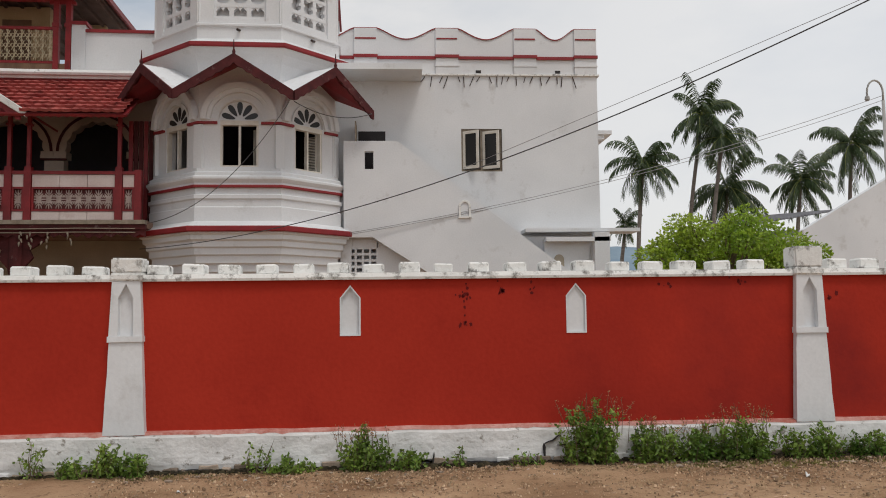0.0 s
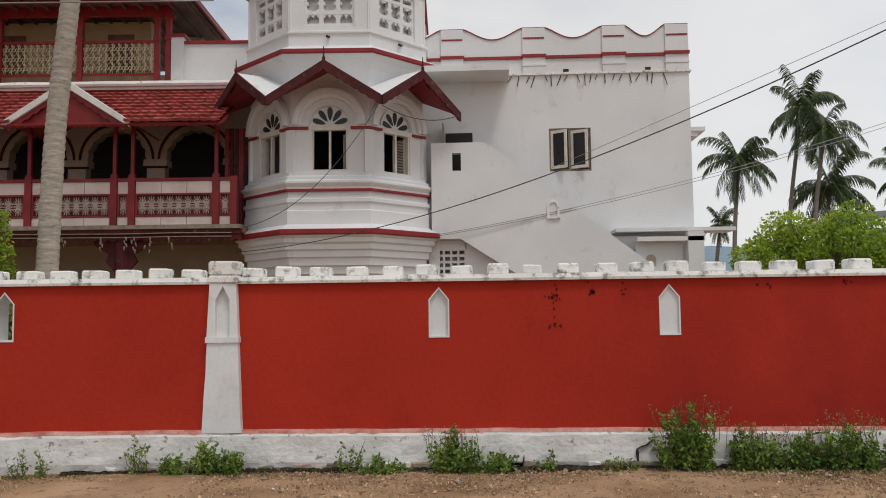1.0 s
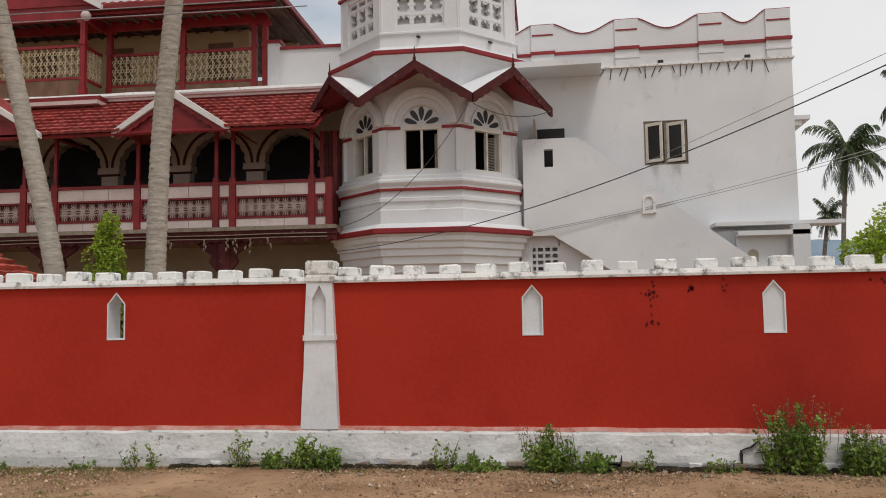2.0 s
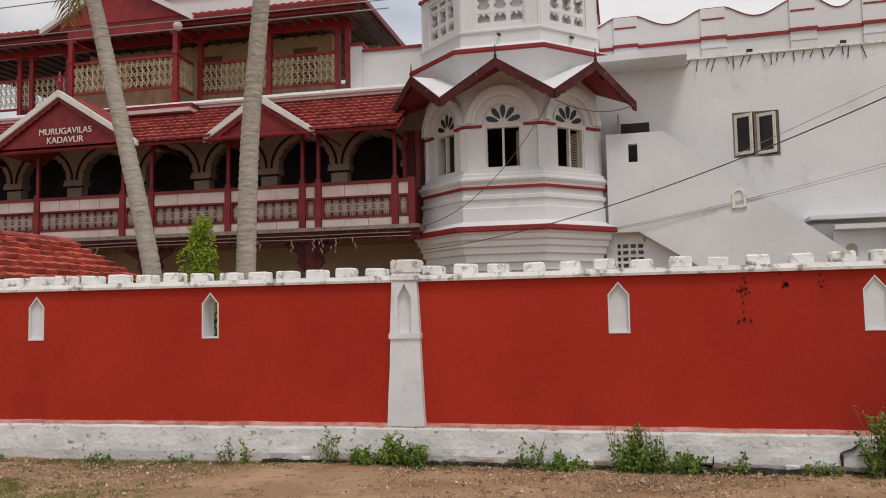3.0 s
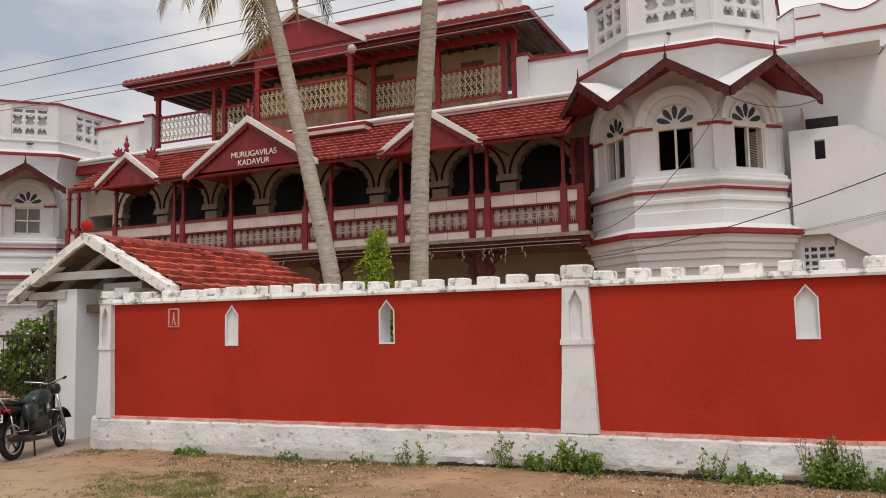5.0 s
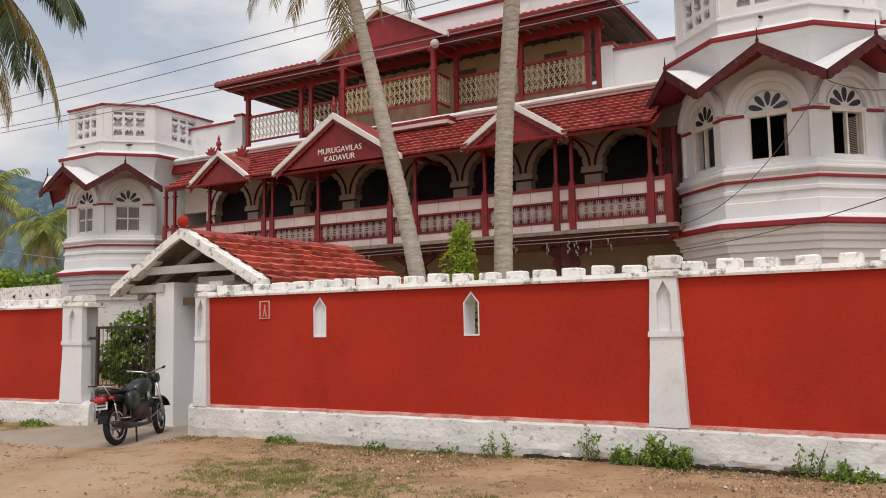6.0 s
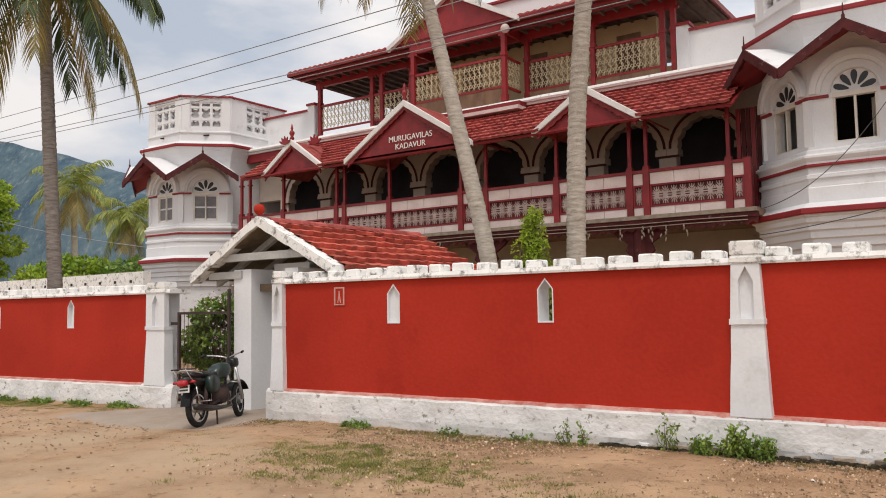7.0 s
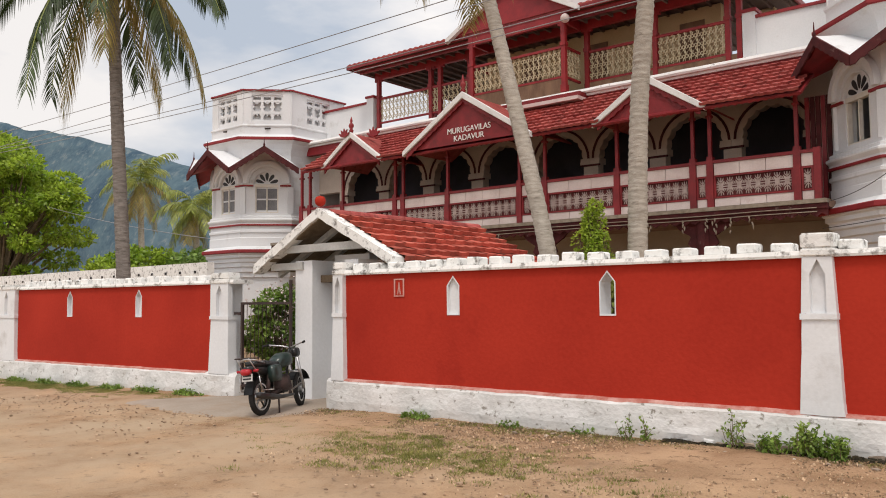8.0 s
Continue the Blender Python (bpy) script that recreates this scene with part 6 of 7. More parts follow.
def weed(x, w, h, seed, sparse=False, y=7.02):
    """A wild plant at the wall foot: thin stems with small leaves."""
    rnd = random.Random(seed)
    t = thing("weed", "green weeds growing at the foot of the plinth" if not sparse else "thin straggling weed at the plinth", "plant", "weeds along the wall", at=(x, y, gz(x) - 0.01))
    bm = bmesh.new()
    verts, faces = [], []
    for k in range(int((16 if sparse else 34) * max(0.6, w / 0.3))):
        a = rnd.uniform(0, 2 * math.pi)
        b = Vector((rnd.uniform(-w, w) * 0.6, rnd.uniform(-0.10, 0.05), 0))
        ln = h * rnd.uniform(0.4, 1.0) * (1.15 - 0.6 * abs(b.x) / w)
        lean = Vector((rnd.gauss(0, 0.28), rnd.uniform(-0.4, 0.05), 1)).normalized()
        tip = b + lean * ln
        midp = b + lean * ln * 0.5 + Vector((rnd.gauss(0, .02), rnd.gauss(0, .02), 0))
        tube(bm, [b, midp, tip], 0.004, 4, 0.0015)
        for q in range(int((16 if sparse else 58) * ln / 0.35) + 4):
            f = rnd.uniform(0.1, 1.0)
            p = b + lean * ln * f + Vector((rnd.gauss(0, .018), rnd.gauss(0, .018), rnd.gauss(0, 0.01)))
            quad_leaf(verts, faces, p, rand_dir(rnd, 0.15), rnd.uniform(0.007, 0.016), rnd.uniform(0.022, 0.055), rand_dir(rnd, 0.8))
    if h > 0.3 and not sparse:
        dry_v, dry_f = [], []
        for k in range(int(18 * w / 0.3)):
            b = Vector((rnd.uniform(-w, w) * 0.75, rnd.uniform(-0.06, 0.04), h * 0.5))
            lean = Vector((rnd.gauss(0, 0.3), rnd.uniform(-0.2, 0.05), 1)).normalized()
            ln = h * rnd.uniform(0.4, 0.7)
            tube(bm, [b, b + lean * ln * 0.6, b + lean * ln + Vector((rnd.gauss(0, 0.03), 0, 0))], 0.003, 4, 0.0012)
            for q in range(12):
                quad_leaf(dry_v, dry_f, b + lean * ln * rnd.uniform(0.55, 1.0) + Vector((rnd.gauss(0, .012), rnd.gauss(0, .012), 0)), rand_dir(rnd, 0.4), 0.005, rnd.uniform(0.012, 0.03), rand_dir(rnd, 0.8))
        tagged(foliage("seed_heads", dry_v, dry_f, M_SEED, t), "dry reddish seed heads", kind="stuff")
    tagged(part("stem", bm, M_TWIG, t), "thin woody stems", kind="stuff")
    foliage("leaves", verts, faces, M_WEED, t)


WEEDS = ((-2.94, .16, .36, 1), (-2.6, .2, .18, 0), (-2.33, .18, .3, 0), (-2.12, .06, .2, 0), (-1.14, .16, .34, 1), (-0.84, .28, .13, 0), (-0.25, .3, .36, 0), (0.13, .15, .2, 0), (0.5, .13, .28, 1), (1.1, .22, .16, 1),
         (1.67, .36, .52, 0), (2.2, .28, .36, 0), (2.62, .28, .33, 0), (2.98, .34, .42, 0), (3.6, .36, .3, 0), (4.15, .3, .26, 0), (5.0, .4, .3, 0), (-3.82, .22, .28, 1), (-6.5, .3, .09, 0), (-5.2, .25, .1, 1), (-4.4, .2, .12, 1))
for k, (x, w, h, sp) in enumerate(WEEDS):
    weed(x, w, h, 100 + k, bool(sp), 7.02 + bend(x))
for k in range(7):
    weed(-10.9 - k * 0.95, 0.5, 0.08, 200 + k, False, 6.65 - 0.108 * (0.4 + k * 0.95))

# sparse grass on the verge
rnd = random.Random(77)
verts, faces = [], []
PATCHES = [(-5.7, 5.65, 0.9, 0.26, 3000), (-6.7, 5.95, 0.9, 0.3, 2000), (-5.0, 5.2, 1.1, 0.32, 1700), (-4.2, 5.6, 1.2, 0.3, 900), (-12.3, 6.62, 1.6, 0.13, 8000), (-14.8, 6.3, 1.8, 0.14, 7000), (-6.8, 6.85, 1.0, 0.12, 1800), (-4.2, 6.92, 1.6, 0.09, 1700), (-2.0, 6.95, 1.5, 0.06, 500), (2.8, 6.85, 1.4, 0.10, 900), (-3.0, 5.2, 1.0, 0.35, 500), (-5.6, 7.0, 2.2, 0.05, 2600), (-2.2, 7.02, 1.2, 0.04, 700)]
for cx, cy, sx, sy, cnt in PATCHES:
    for tuft in range(cnt // 16):
        tx, ty, tr = rnd.gauss(cx, sx * 0.6), rnd.gauss(cy, sy), rnd.uniform(0.02, 0.075)
        for k in range(44):
            x, y = rnd.gauss(tx, tr), rnd.gauss(ty, tr * 0.8)
            if y > 7.1:
                continue
            h = rnd.uniform(0.008, 0.026)
            a = rnd.uniform(0, 6.28)
            dx, dy = math.cos(a) * 0.004, math.sin(a) * 0.004
            lx, ly = rnd.gauss(0, 0.018), rnd.gauss(0, 0.018)
            k0 = len(verts)
            y += bend(x)
            z = gz(x) - 0.01
            verts += [(x - dx, y - dy, z), (x + dx, y + dy, z), (x + lx, y + ly, z + 0.008 + h)]
            faces.append((k0, k0 + 1, k0 + 2))
me = bpy.data.meshes.new("verge_grass")
me.from_pydata(verts, [], faces)
me.materials.append(M_GRASS)
tagged(new("verge_grass", me), "sparse short grass on the sandy verge", "grass", kind="stuff")


# pebbles, clods and rubble on the earth
def lump(seed, flat=0.6):
    rnd = random.Random(seed)
    bm = bmesh.new()
    bmesh.ops.create_icosphere(bm, subdivisions=1, radius=1.0)
    for v in bm.verts:
        v.co *= rnd.uniform(0.7, 1.2)
        v.co.z *= flat
    me = bpy.data.meshes.new("stone")
    bm.to_mesh(me)
    bm.free()
    me.materials.append(M_STONE)
    return me


LUMPS = [lump(k) for k in range(5)]
rnd = random.Random(13)
rubble = thing("rubble", "loose broken stones along the wall foot", "stones", kind="structure")
for k in range(110):
    x = rnd.uniform(-3.6, 4.6) if k < 80 else rnd.uniform(-7.5, -3.5)
    share("stone", LUMPS[k % 5], pose(x, rnd.uniform(6.75, 7.08) + bend(x), gz(x) + 0.005, 0, 0, rnd.uniform(0, 360)) @ Matrix.Diagonal((*(rnd.uniform(0.012, 0.045) for _ in range(2)), rnd.uniform(0.01, 0.03), 1)), rubble)
verts, faces = [], []
src = [[v.co.copy() for v in me.vertices] for me in LUMPS]
pol = [[tuple(p.vertices) for p in me.polygons] for me in LUMPS]
for k in range(5200):
    x, y = rnd.uniform(-13, 4.6), 7.0 - abs(rnd.gauss(0, 1.3))
    if y < 2.6:
        continue
    y += bend(x)
    q = rnd.randrange(5)
    sc = rnd.uniform(0.004, 0.016) * (1.6 if rnd.random() < 0.08 else 1)
    k0 = len(verts)
    verts += [(x + v.x * sc * 1.3, y + v.y * sc, gz(x) - 0.006 + v.z * sc) for v in src[q]]
    faces += [tuple(i + k0 for i in p) for p in pol[q]]
me = bpy.data.meshes.new("pebbles")
me.from_pydata(verts, [], faces)
me.materials.append(M_GRIT)
tagged(new("pebbles", me), "scattered pebbles and clods on dry earth", "pebbles", kind="stuff")
for k, (x, y, r) in enumerate(((1.25, 6.55, 20), (1.1, 6.8, 80), (-1.2, 6.7, 10), (-2.4, 6.75, 50), (-1.6, 6.35, 15), (3.2, 6.3, 70), (-0.2, 6.6, 120))):
    bm = bmesh.new()
    bmesh.ops.create_grid(bm, x_segments=5, y_segments=4, size=0.035)
    for v in bm.verts:
        v.co.z = 0.025 + 0.03 * noise.noise(v.co * 22 + Vector((k, 0, 0)))
    bmesh.ops.solidify(bm, geom=list(bm.faces), thickness=0.003)
    ob = link("litter_scrap", bm, M_PLATE, True)
    ob.matrix_basis = pose(x, y, gz(x) - 0.02, 0, 0, r) @ Matrix.Diagonal((rnd.uniform(.5, 1), rnd.uniform(.4, .9), 1, 1))
    tagged(ob, "crumpled pale scrap of litter on the earth", "litter", "litter on the verge")

# marks on the red wall: dark flaked patches and a small white emblem tile
M_FLAKE = material("flaked_dark_patch", (0.10, 0.010, 0.009), (0.16, 0.014, 0.012), 9.0, 0.9, 0.2, 60)
rnd = random.Random(9)
for cx, cz, wx, hz, cnt in ((0.64, 1.55, 0.035, 0.05, 9), (0.56, 1.545, 0.03, 0.012, 4), (0.63, 1.40, 0.012, 0.05, 3), (0.62, 1.275, 0.025, 0.015, 5), (0.95, 1.585, 0.014, 0.05, 7), (1.22, 1.575, 0.013, 0.022, 5), (2.42, 1.62, 0.05, 0.02, 5), (3.11, 1.63, 0.05, 0.02, 6), (3.95, 1.5, 0.03, 0.05, 4)):
    for k in range(cnt):
        bm = bmesh.new()
        x, z, r = cx + rnd.gauss(0, wx), cz + rnd.gauss(0, hz), rnd.uniform(0.006, 0.017)
        pts = [(x + r * rnd.uniform(0.5, 1.3) * math.cos(a), z + r * rnd.uniform(0.6, 1.9) * math.sin(a)) for a in [2 * math.pi * i / 9 for i in range(9)]]
        prism(bm, pts, WY - 0.003, WY + 0.01)
        part("flaked_patch", bm, M_FLAKE, wall, "dark flaked patch")
bm = bmesh.new()
box(bm, -7.04, -6.87, WY - 0.006, WY + 0.01, 1.40, 1.62)
tile = part("emblem_tile", bm, M_RED, wall, "small painted emblem tile")
bm = bmesh.new()
for a in ((-7.035, -7.015, 1.405, 1.615), (-6.895, -6.875, 1.405, 1.615), (-7.015, -6.895, 1.405, 1.42), (-7.015, -6.895, 1.60, 1.615)):
    box(bm, a[0], a[1], WY - 0.012, WY - 0.002, a[2], a[3])
prism(bm, [(-6.985, 1.43), (-6.97, 1.43), (-6.955, 1.5), (-6.94, 1.43), (-6.925, 1.43), (-6.945, 1.52), (-6.945, 1.57), (-6.965, 1.57), (-6.965, 1.52)], WY - 0.012, WY - 0.002)
part("emblem_lines", bm, M_SMEAR, tile)
tile.matrix_basis = BEND @ tile.matrix_basis
# cracks in the plinth: dark ragged gaps between displaced blocks
def crack(pts, w, seed):
    bm = bmesh.new()
    line = []
    for (x0, z0), (x1, z1) in zip(pts, pts[1:]):
        n = max(2, round(math.hypot(x1 - x0, z1 - z0) / 0.03))
        line += [(x0 + (x1 - x0) * i / n, z0 + (z1 - z0) * i / n) for i in range(n)]
    line.append(pts[-1])
    up, low = [], []
    for i, (x, z) in enumerate(line):
        a, b = Vector(line[max(i - 1, 0)]), Vector(line[min(i + 1, len(line) - 1)])
        d = (b - a).normalized()
        f = i / (len(line) - 1)
        h = w * (0.35 + 1.1 * abs(noise.noise((seed, i * 0.6, 1)))) * (1 - 0.75 * abs(2 * f - 1) ** 3)
        j = 0.012 * noise.noise((seed, i * 0.45, 5))
        up.append((x - d.y * (h + j), z + d.x * (h + j)))
        low.append((x + d.y * (h - j), z - d.x * (h - j)))
    prism(bm, up + low[::-1], WY - 0.112, WY - 0.06)
    part("crack", bm, M_DARK, wall, "dark open joint in the plinth")


crack([(0.62, 0.115), (0.82, 0.10), (1.0, 0.098), (1.27, 0.088)], 0.013, 1)
crack([(1.29, 0.10), (1.285, 0.25)], 0.014, 2)
crack([(1.285, 0.24), (1.38, 0.29), (1.44, 0.345)], 0.006, 3)
crack([(1.40, 0.235), (1.58, 0.245), (1.72, 0.225)], 0.012, 4)
crack([(2.17, 0.11), (2.17, 0.25)], 0.013, 5)
crack([(2.0, 0.09), (2.16, 0.10), (2.35, 0.12)], 0.008, 6)
crack([(0.33, 0.10), (0.34, 0.2)], 0.010, 7)
crack([(-0.25, 0.105), (0.05, 0.10), (0.3, 0.11)], 0.008, 8)
crack([(2.9, 0.11), (2.91, 0.22)], 0.010, 9)
crack([(-1.95, 0.08), (-1.7, 0.095), (-1.4, 0.09)], 0.008, 10)


# ---- motorbike at the gate ----
def motorbike():
    b = thing("motorbike", "black commuter motorbike parked on its stand at the gate", "motorbike", at=(0, 0, 0))
    W0, W1, RW = 0.0, 1.24, 0.29   # wheel centres along x, wheel radius

    def wheel(x, steer):
        bm = bmesh.new()
        seg, ts = 28, 8
        m = pose(x, 0, RW, 0, 0, steer)
        rings = []
        for i in range(seg):
            a = 2 * math.pi * i / seg
            rings.append([m @ Vector(((RW - 0.045 + 0.045 * math.cos(q)) * math.cos(a), 0.042 * math.sin(q), (RW - 0.045 + 0.045 * math.cos(q)) * math.sin(a))) for q in [2 * math.pi * k / ts for k in range(ts)]])
        rings.append(rings[0])
        loft(bm, rings, cap=False)
        w = part("wheel", bm, M_RUBBER, b, "", True)
        bm = bmesh.new()
        for r0, r1, hw in ((RW - 0.105, RW - 0.08, 0.03), (0.0, 0.07, 0.06)):
            rg = [[m @ Vector((r * math.cos(a), y, r * math.sin(a))) for a in [2 * math.pi * i / 20 for i in range(20)]] for r, y in ((max(r0, 0.004), -hw), (r1, -hw), (r1, hw), (max(r0, 0.004), hw))]
            loft(bm, rg, cap=False)
        part("rim", bm, M_STEEL, w)
        for k in range(5):
            a = 2 * math.pi * k / 5
            bm = bmesh.new()
            tube(bm, [m @ Vector((0.06 * math.cos(a), 0, 0.06 * math.sin(a))), m @ Vector((0.21 * math.cos(a + 0.25), 0, 0.21 * math.sin(a + 0.25)))], 0.014, 6)
            part("spoke", bm, M_BLACK, w)

    wheel(W0, 0)
    wheel(W1, 14)

    def blob(name, rings, mat, label=""):
        bm = bmesh.new()
        rr = []
        for x, zc, hw, hh in rings:
            rr.append([(x, hw * math.copysign(abs(math.cos(q)) ** 0.7, math.cos(q)), zc + hh * math.copysign(abs(math.sin(q)) ** 0.7, math.sin(q))) for q in [2 * math.pi * k / 12 for k in range(12)]])
        loft(bm, rr)
        return part(name, bm, mat, b, label, True)

    blob("seat", [(-0.22, 0.80, 0.09, 0.03), (-0.15, 0.80, 0.125, 0.05), (0.1, 0.785, 0.14, 0.055), (0.35, 0.755, 0.12, 0.05), (0.5, 0.76, 0.09, 0.04), (0.55, 0.77, 0.05, 0.02)], M_BLACK, "long black seat")
    blob("tank", [(0.48, 0.74, 0.07, 0.06), (0.56, 0.77, 0.13, 0.10), (0.72, 0.80, 0.155, 0.125), (0.86, 0.81, 0.14, 0.11), (0.95, 0.80, 0.07, 0.06)], M_TEAL, "dark green fuel tank")
    blob("side_cover", [(0.14, 0.6, 0.11, 0.06), (0.25, 0.62, 0.13, 0.11), (0.45, 0.62, 0.13, 0.12), (0.52, 0.62, 0.09, 0.08)], M_BLACK)
    blob("tail_cowl", [(-0.34, 0.73, 0.05, 0.04), (-0.22, 0.72, 0.1, 0.06), (0.0, 0.69, 0.12, 0.08), (0.2, 0.66, 0.12, 0.07)], M_BLACK)
    blob("tail_lamp", [(-0.39, 0.69, 0.05, 0.03), (-0.36, 0.69, 0.085, 0.05), (-0.3, 0.69, 0.085, 0.05)], M_TAIL, "red tail lamp")
    blob("engine", [(0.42, 0.38, 0.09, 0.08), (0.5, 0.4, 0.13, 0.13), (0.72, 0.42, 0.13, 0.14), (0.82, 0.48, 0.09, 0.1)], M_IRON, "dark engine block")
    blob("exhaust", [(0.75, 0.24, 0.02, 0.02), (0.4, 0.24, 0.03, 0.03), (0.1, 0.27, 0.05, 0.05), (-0.3, 0.33, 0.045, 0.045), (-0.32, 0.33, 0.02, 0.02)], M_BLACK)
    for c in [o for o in b.children if o.name.startswith("exhaust")]:
        c.location.y = -0.16
    blob("headlamp", [(1.10, 0.90, 0.05, 0.05), (1.14, 0.90, 0.075, 0.075), (1.23, 0.90, 0.085, 0.085), (1.25, 0.90, 0.05, 0.05)], M_BLACK, "headlamp cowl")

    def rod(name, pts, r, mat, r1=None):
        bm = bmesh.new()
        tube(bm, pts, r, 8, r1)
        return part(name, bm, mat, b, "", True)

    for s in (-1, 1):
        rod("fork", [(1.24, s * 0.09, RW), (1.10, s * 0.09, 0.82)], 0.026, M_STEEL)
        rod("shock_absorber", [(0.02, s * 0.13, 0.33), (0.12, s * 0.13, 0.66)], 0.032, M_IRON)
        rod("swing_arm", [(0.0, s * 0.11, RW), (0.46, s * 0.11, 0.34)], 0.024, M_IRON)
        hb = rod("handlebar", [(1.06, 0, 0.98), (1.04, s * 0.12, 1.02), (0.95, s * 0.33, 1.06), (0.86, s * 0.36, 1.05)], 0.013, M_STEEL)
        rod("grip", [(0.94, s * 0.335, 1.062), (0.83, s * 0.372, 1.05)], 0.02, M_RUBBER)
        rod("indicator", [(-0.28, s * 0.1, 0.70), (-0.29, s * 0.18, 0.70)], 0.022, M_TAIL)
        rod("foot_rest", [(0.42, s * 0.1, 0.31), (0.42, s * 0.25, 0.32)], 0.014, M_RUBBER)
        rod("stand_leg", [(0.42, s * 0.08, 0.28), (0.3, s * 0.14, 0.0)], 0.014, M_IRON)
    for s in (-1, 1):
        rod("crash_guard", [(0.9, 0, 0.62), (0.95, s * 0.2, 0.58), (0.93, s * 0.24, 0.42), (0.8, s * 0.1, 0.3)], 0.013, M_STEEL)
        rod("rack_stay", [(-0.40, s * 0.1, 0.9), (-0.12, s * 0.12, 0.58)], 0.009, M_STEEL)
        rod("saree_guard", [(-0.25, s * 0.17, 0.62), (-0.22, s * 0.18, 0.4), (0.12, s * 0.18, 0.38), (0.18, s * 0.17, 0.6)], 0.010, M_STEEL)
    rod("frame_tube", [(0.05, 0, 0.68), (0.5, 0, 0.62), (0.98, 0, 0.88), (1.06, 0, 0.98)], 0.026, M_BLACK)
    rod("down_tube", [(0.98, 0, 0.86), (0.84, 0, 0.45), (0.7, 0, 0.28)], 0.02, M_BLACK)
    rod("grab_rail", [(0.0, 0.13, 0.80), (-0.26, 0.12, 0.86), (-0.32, 0, 0.88), (-0.26, -0.12, 0.86), (0.0, -0.13, 0.80)], 0.014, M_STEEL)
    rod("luggage_rack", [(-0.1, 0.1, 0.88), (-0.44, 0.1, 0.9), (-0.44, -0.1, 0.9), (-0.1, -0.1, 0.88)], 0.010, M_IRON)
    bm = bmesh.new()
    prev = []
    for i in range(9):
        a = radians(20 + 150 * i / 8)
        prev.append([(0 + (RW + 0.045) * math.cos(a) * 1.0, y, RW + (RW + 0.045) * math.sin(a)) for y in (-0.075, 0.0, 0.075)])
    loft(bm, prev, close=False, cap=False)
    bmesh.ops.solidify(bm, geom=list(bm.faces), thickness=0.008)
    part("rear_mudguard", bm, M_BLACK, b)
    bm = bmesh.new()
    prev = []
    for i in range(9):
        a = radians(25 + 125 * i / 8)
        prev.append([(W1 + (RW + 0.035) * math.cos(a), y, RW + (RW + 0.035) * math.sin(a)) for y in (-0.06, 0.0, 0.06)])
    loft(bm, prev, close=False, cap=False)
    bmesh.ops.solidify(bm, geom=list(bm.faces), thickness=0.008)
    part("front_mudguard", bm, M_BLACK, b)
    bm = bmesh.new()
    box(bm, -0.395, -0.388, -0.09, 0.09, 0.50, 0.61, pose(0, 0, 0, 0, 8, 0))
    plate = part("rear_plate", bm, M_PLATE, b, "white plate with unreadable marks")
    for z in (0.525, 0.57):
        bm = bmesh.new()
        box(bm, -0.400, -0.394, -0.07, 0.07, z, z + 0.022, pose(0, 0, 0, 0, 8, 0))
        part("mark_bar", bm, M_BLACK, plate)
    blob("pannier", [(0.05, 0.62, 0.03, 0.03), (0.06, 0.62, 0.06, 0.13), (0.3, 0.62, 0.06, 0.13), (0.31, 0.62, 0.03, 0.03)], M_TEAL).location.y = -0.19
    return b


bike = motorbike()
bike.matrix_basis = FORWARD @ pose(-8.17, 6.2, gz(-8.2) + 0.005, -6, 0, 113) @ Matrix.Scale(0.76, 4)

# ---- wires, lamp pole, shed and far wall ----
def cable(name, label, a, b, sag, r, mat, group="", spacers=0):
    a, b = Vector(a), Vector(b)
    bm = bmesh.new()
    n = 40
    pts = [a.lerp(b, i / n) + Vector((0, 0, -sag * 4 * (i / n) * (1 - i / n))) for i in range(n + 1)]
    tube(bm, pts, r, 5)
    ob = link(name, bm, mat, True)
    return tagged(ob, label, "cable", group)


cable("service_cable", "black sagging service cable to the tower", (-5.45, 18.0, 2.80), (6.7, 7.9, 5.42), 0.70, 0.009, M_WIRE)
cable("service_cable", "thin grey cable beside the black one", (1.1, 12.55, 3.6), (7.2, 7.45, 5.5), 0.02, 0.004, M_WIRE_GREY)
for dz in (0.0, 0.16):
    cable("overhead_wire", "thin grey wire from the wing to a lamp pole", (-0.96, 18.5, 3.14 + dz * 0.2), (11.88, 18.9, 6.36 + dz * 0.7), 0.3, 0.007, M_WIRE_GREY, "overhead wires")
cable("overhead_wire", "thin grey overhead wire in front of the house", (-36, 12, 8.0), (-4, 12, 7.2), 0.1, 0.010, M_WIRE_GREY, "overhead wires")
cable("overhead_wire", "thin grey overhead wire in front of the house", (-36, 12, 7.45), (-4, 12, 7.0), 0.1, 0.010, M_WIRE_GREY, "overhead wires")
for dz in (0.0, 0.14):
    cable("overhead_wire", "thin grey overhead wire in front of the house", (-36, 12, 7.3 + dz), (-4, 12, 6.18 + dz), 0.15, 0.010, M_WIRE_GREY, "overhead wires")
cable("overhead_wire", "pale drooping wire to the far tower", (-47.4, 17.6, 7.47), (-26.92, 18.0, 3.75), 0.3, 0.014, M_WIRE_GREY, "overhead wires")
cable("house_wire", "black wire running down the tower face", (-2.1, 16.7, 5.7), (-5.0, 17.0, 3.25), 0.5, 0.008, M_WIRE)
cable("house_wire", "black wire looped between hood and stair", (-2.0, 16.72, 5.72), (-0.45, 18.3, 5.85), 0.2, 0.010, M_WIRE)

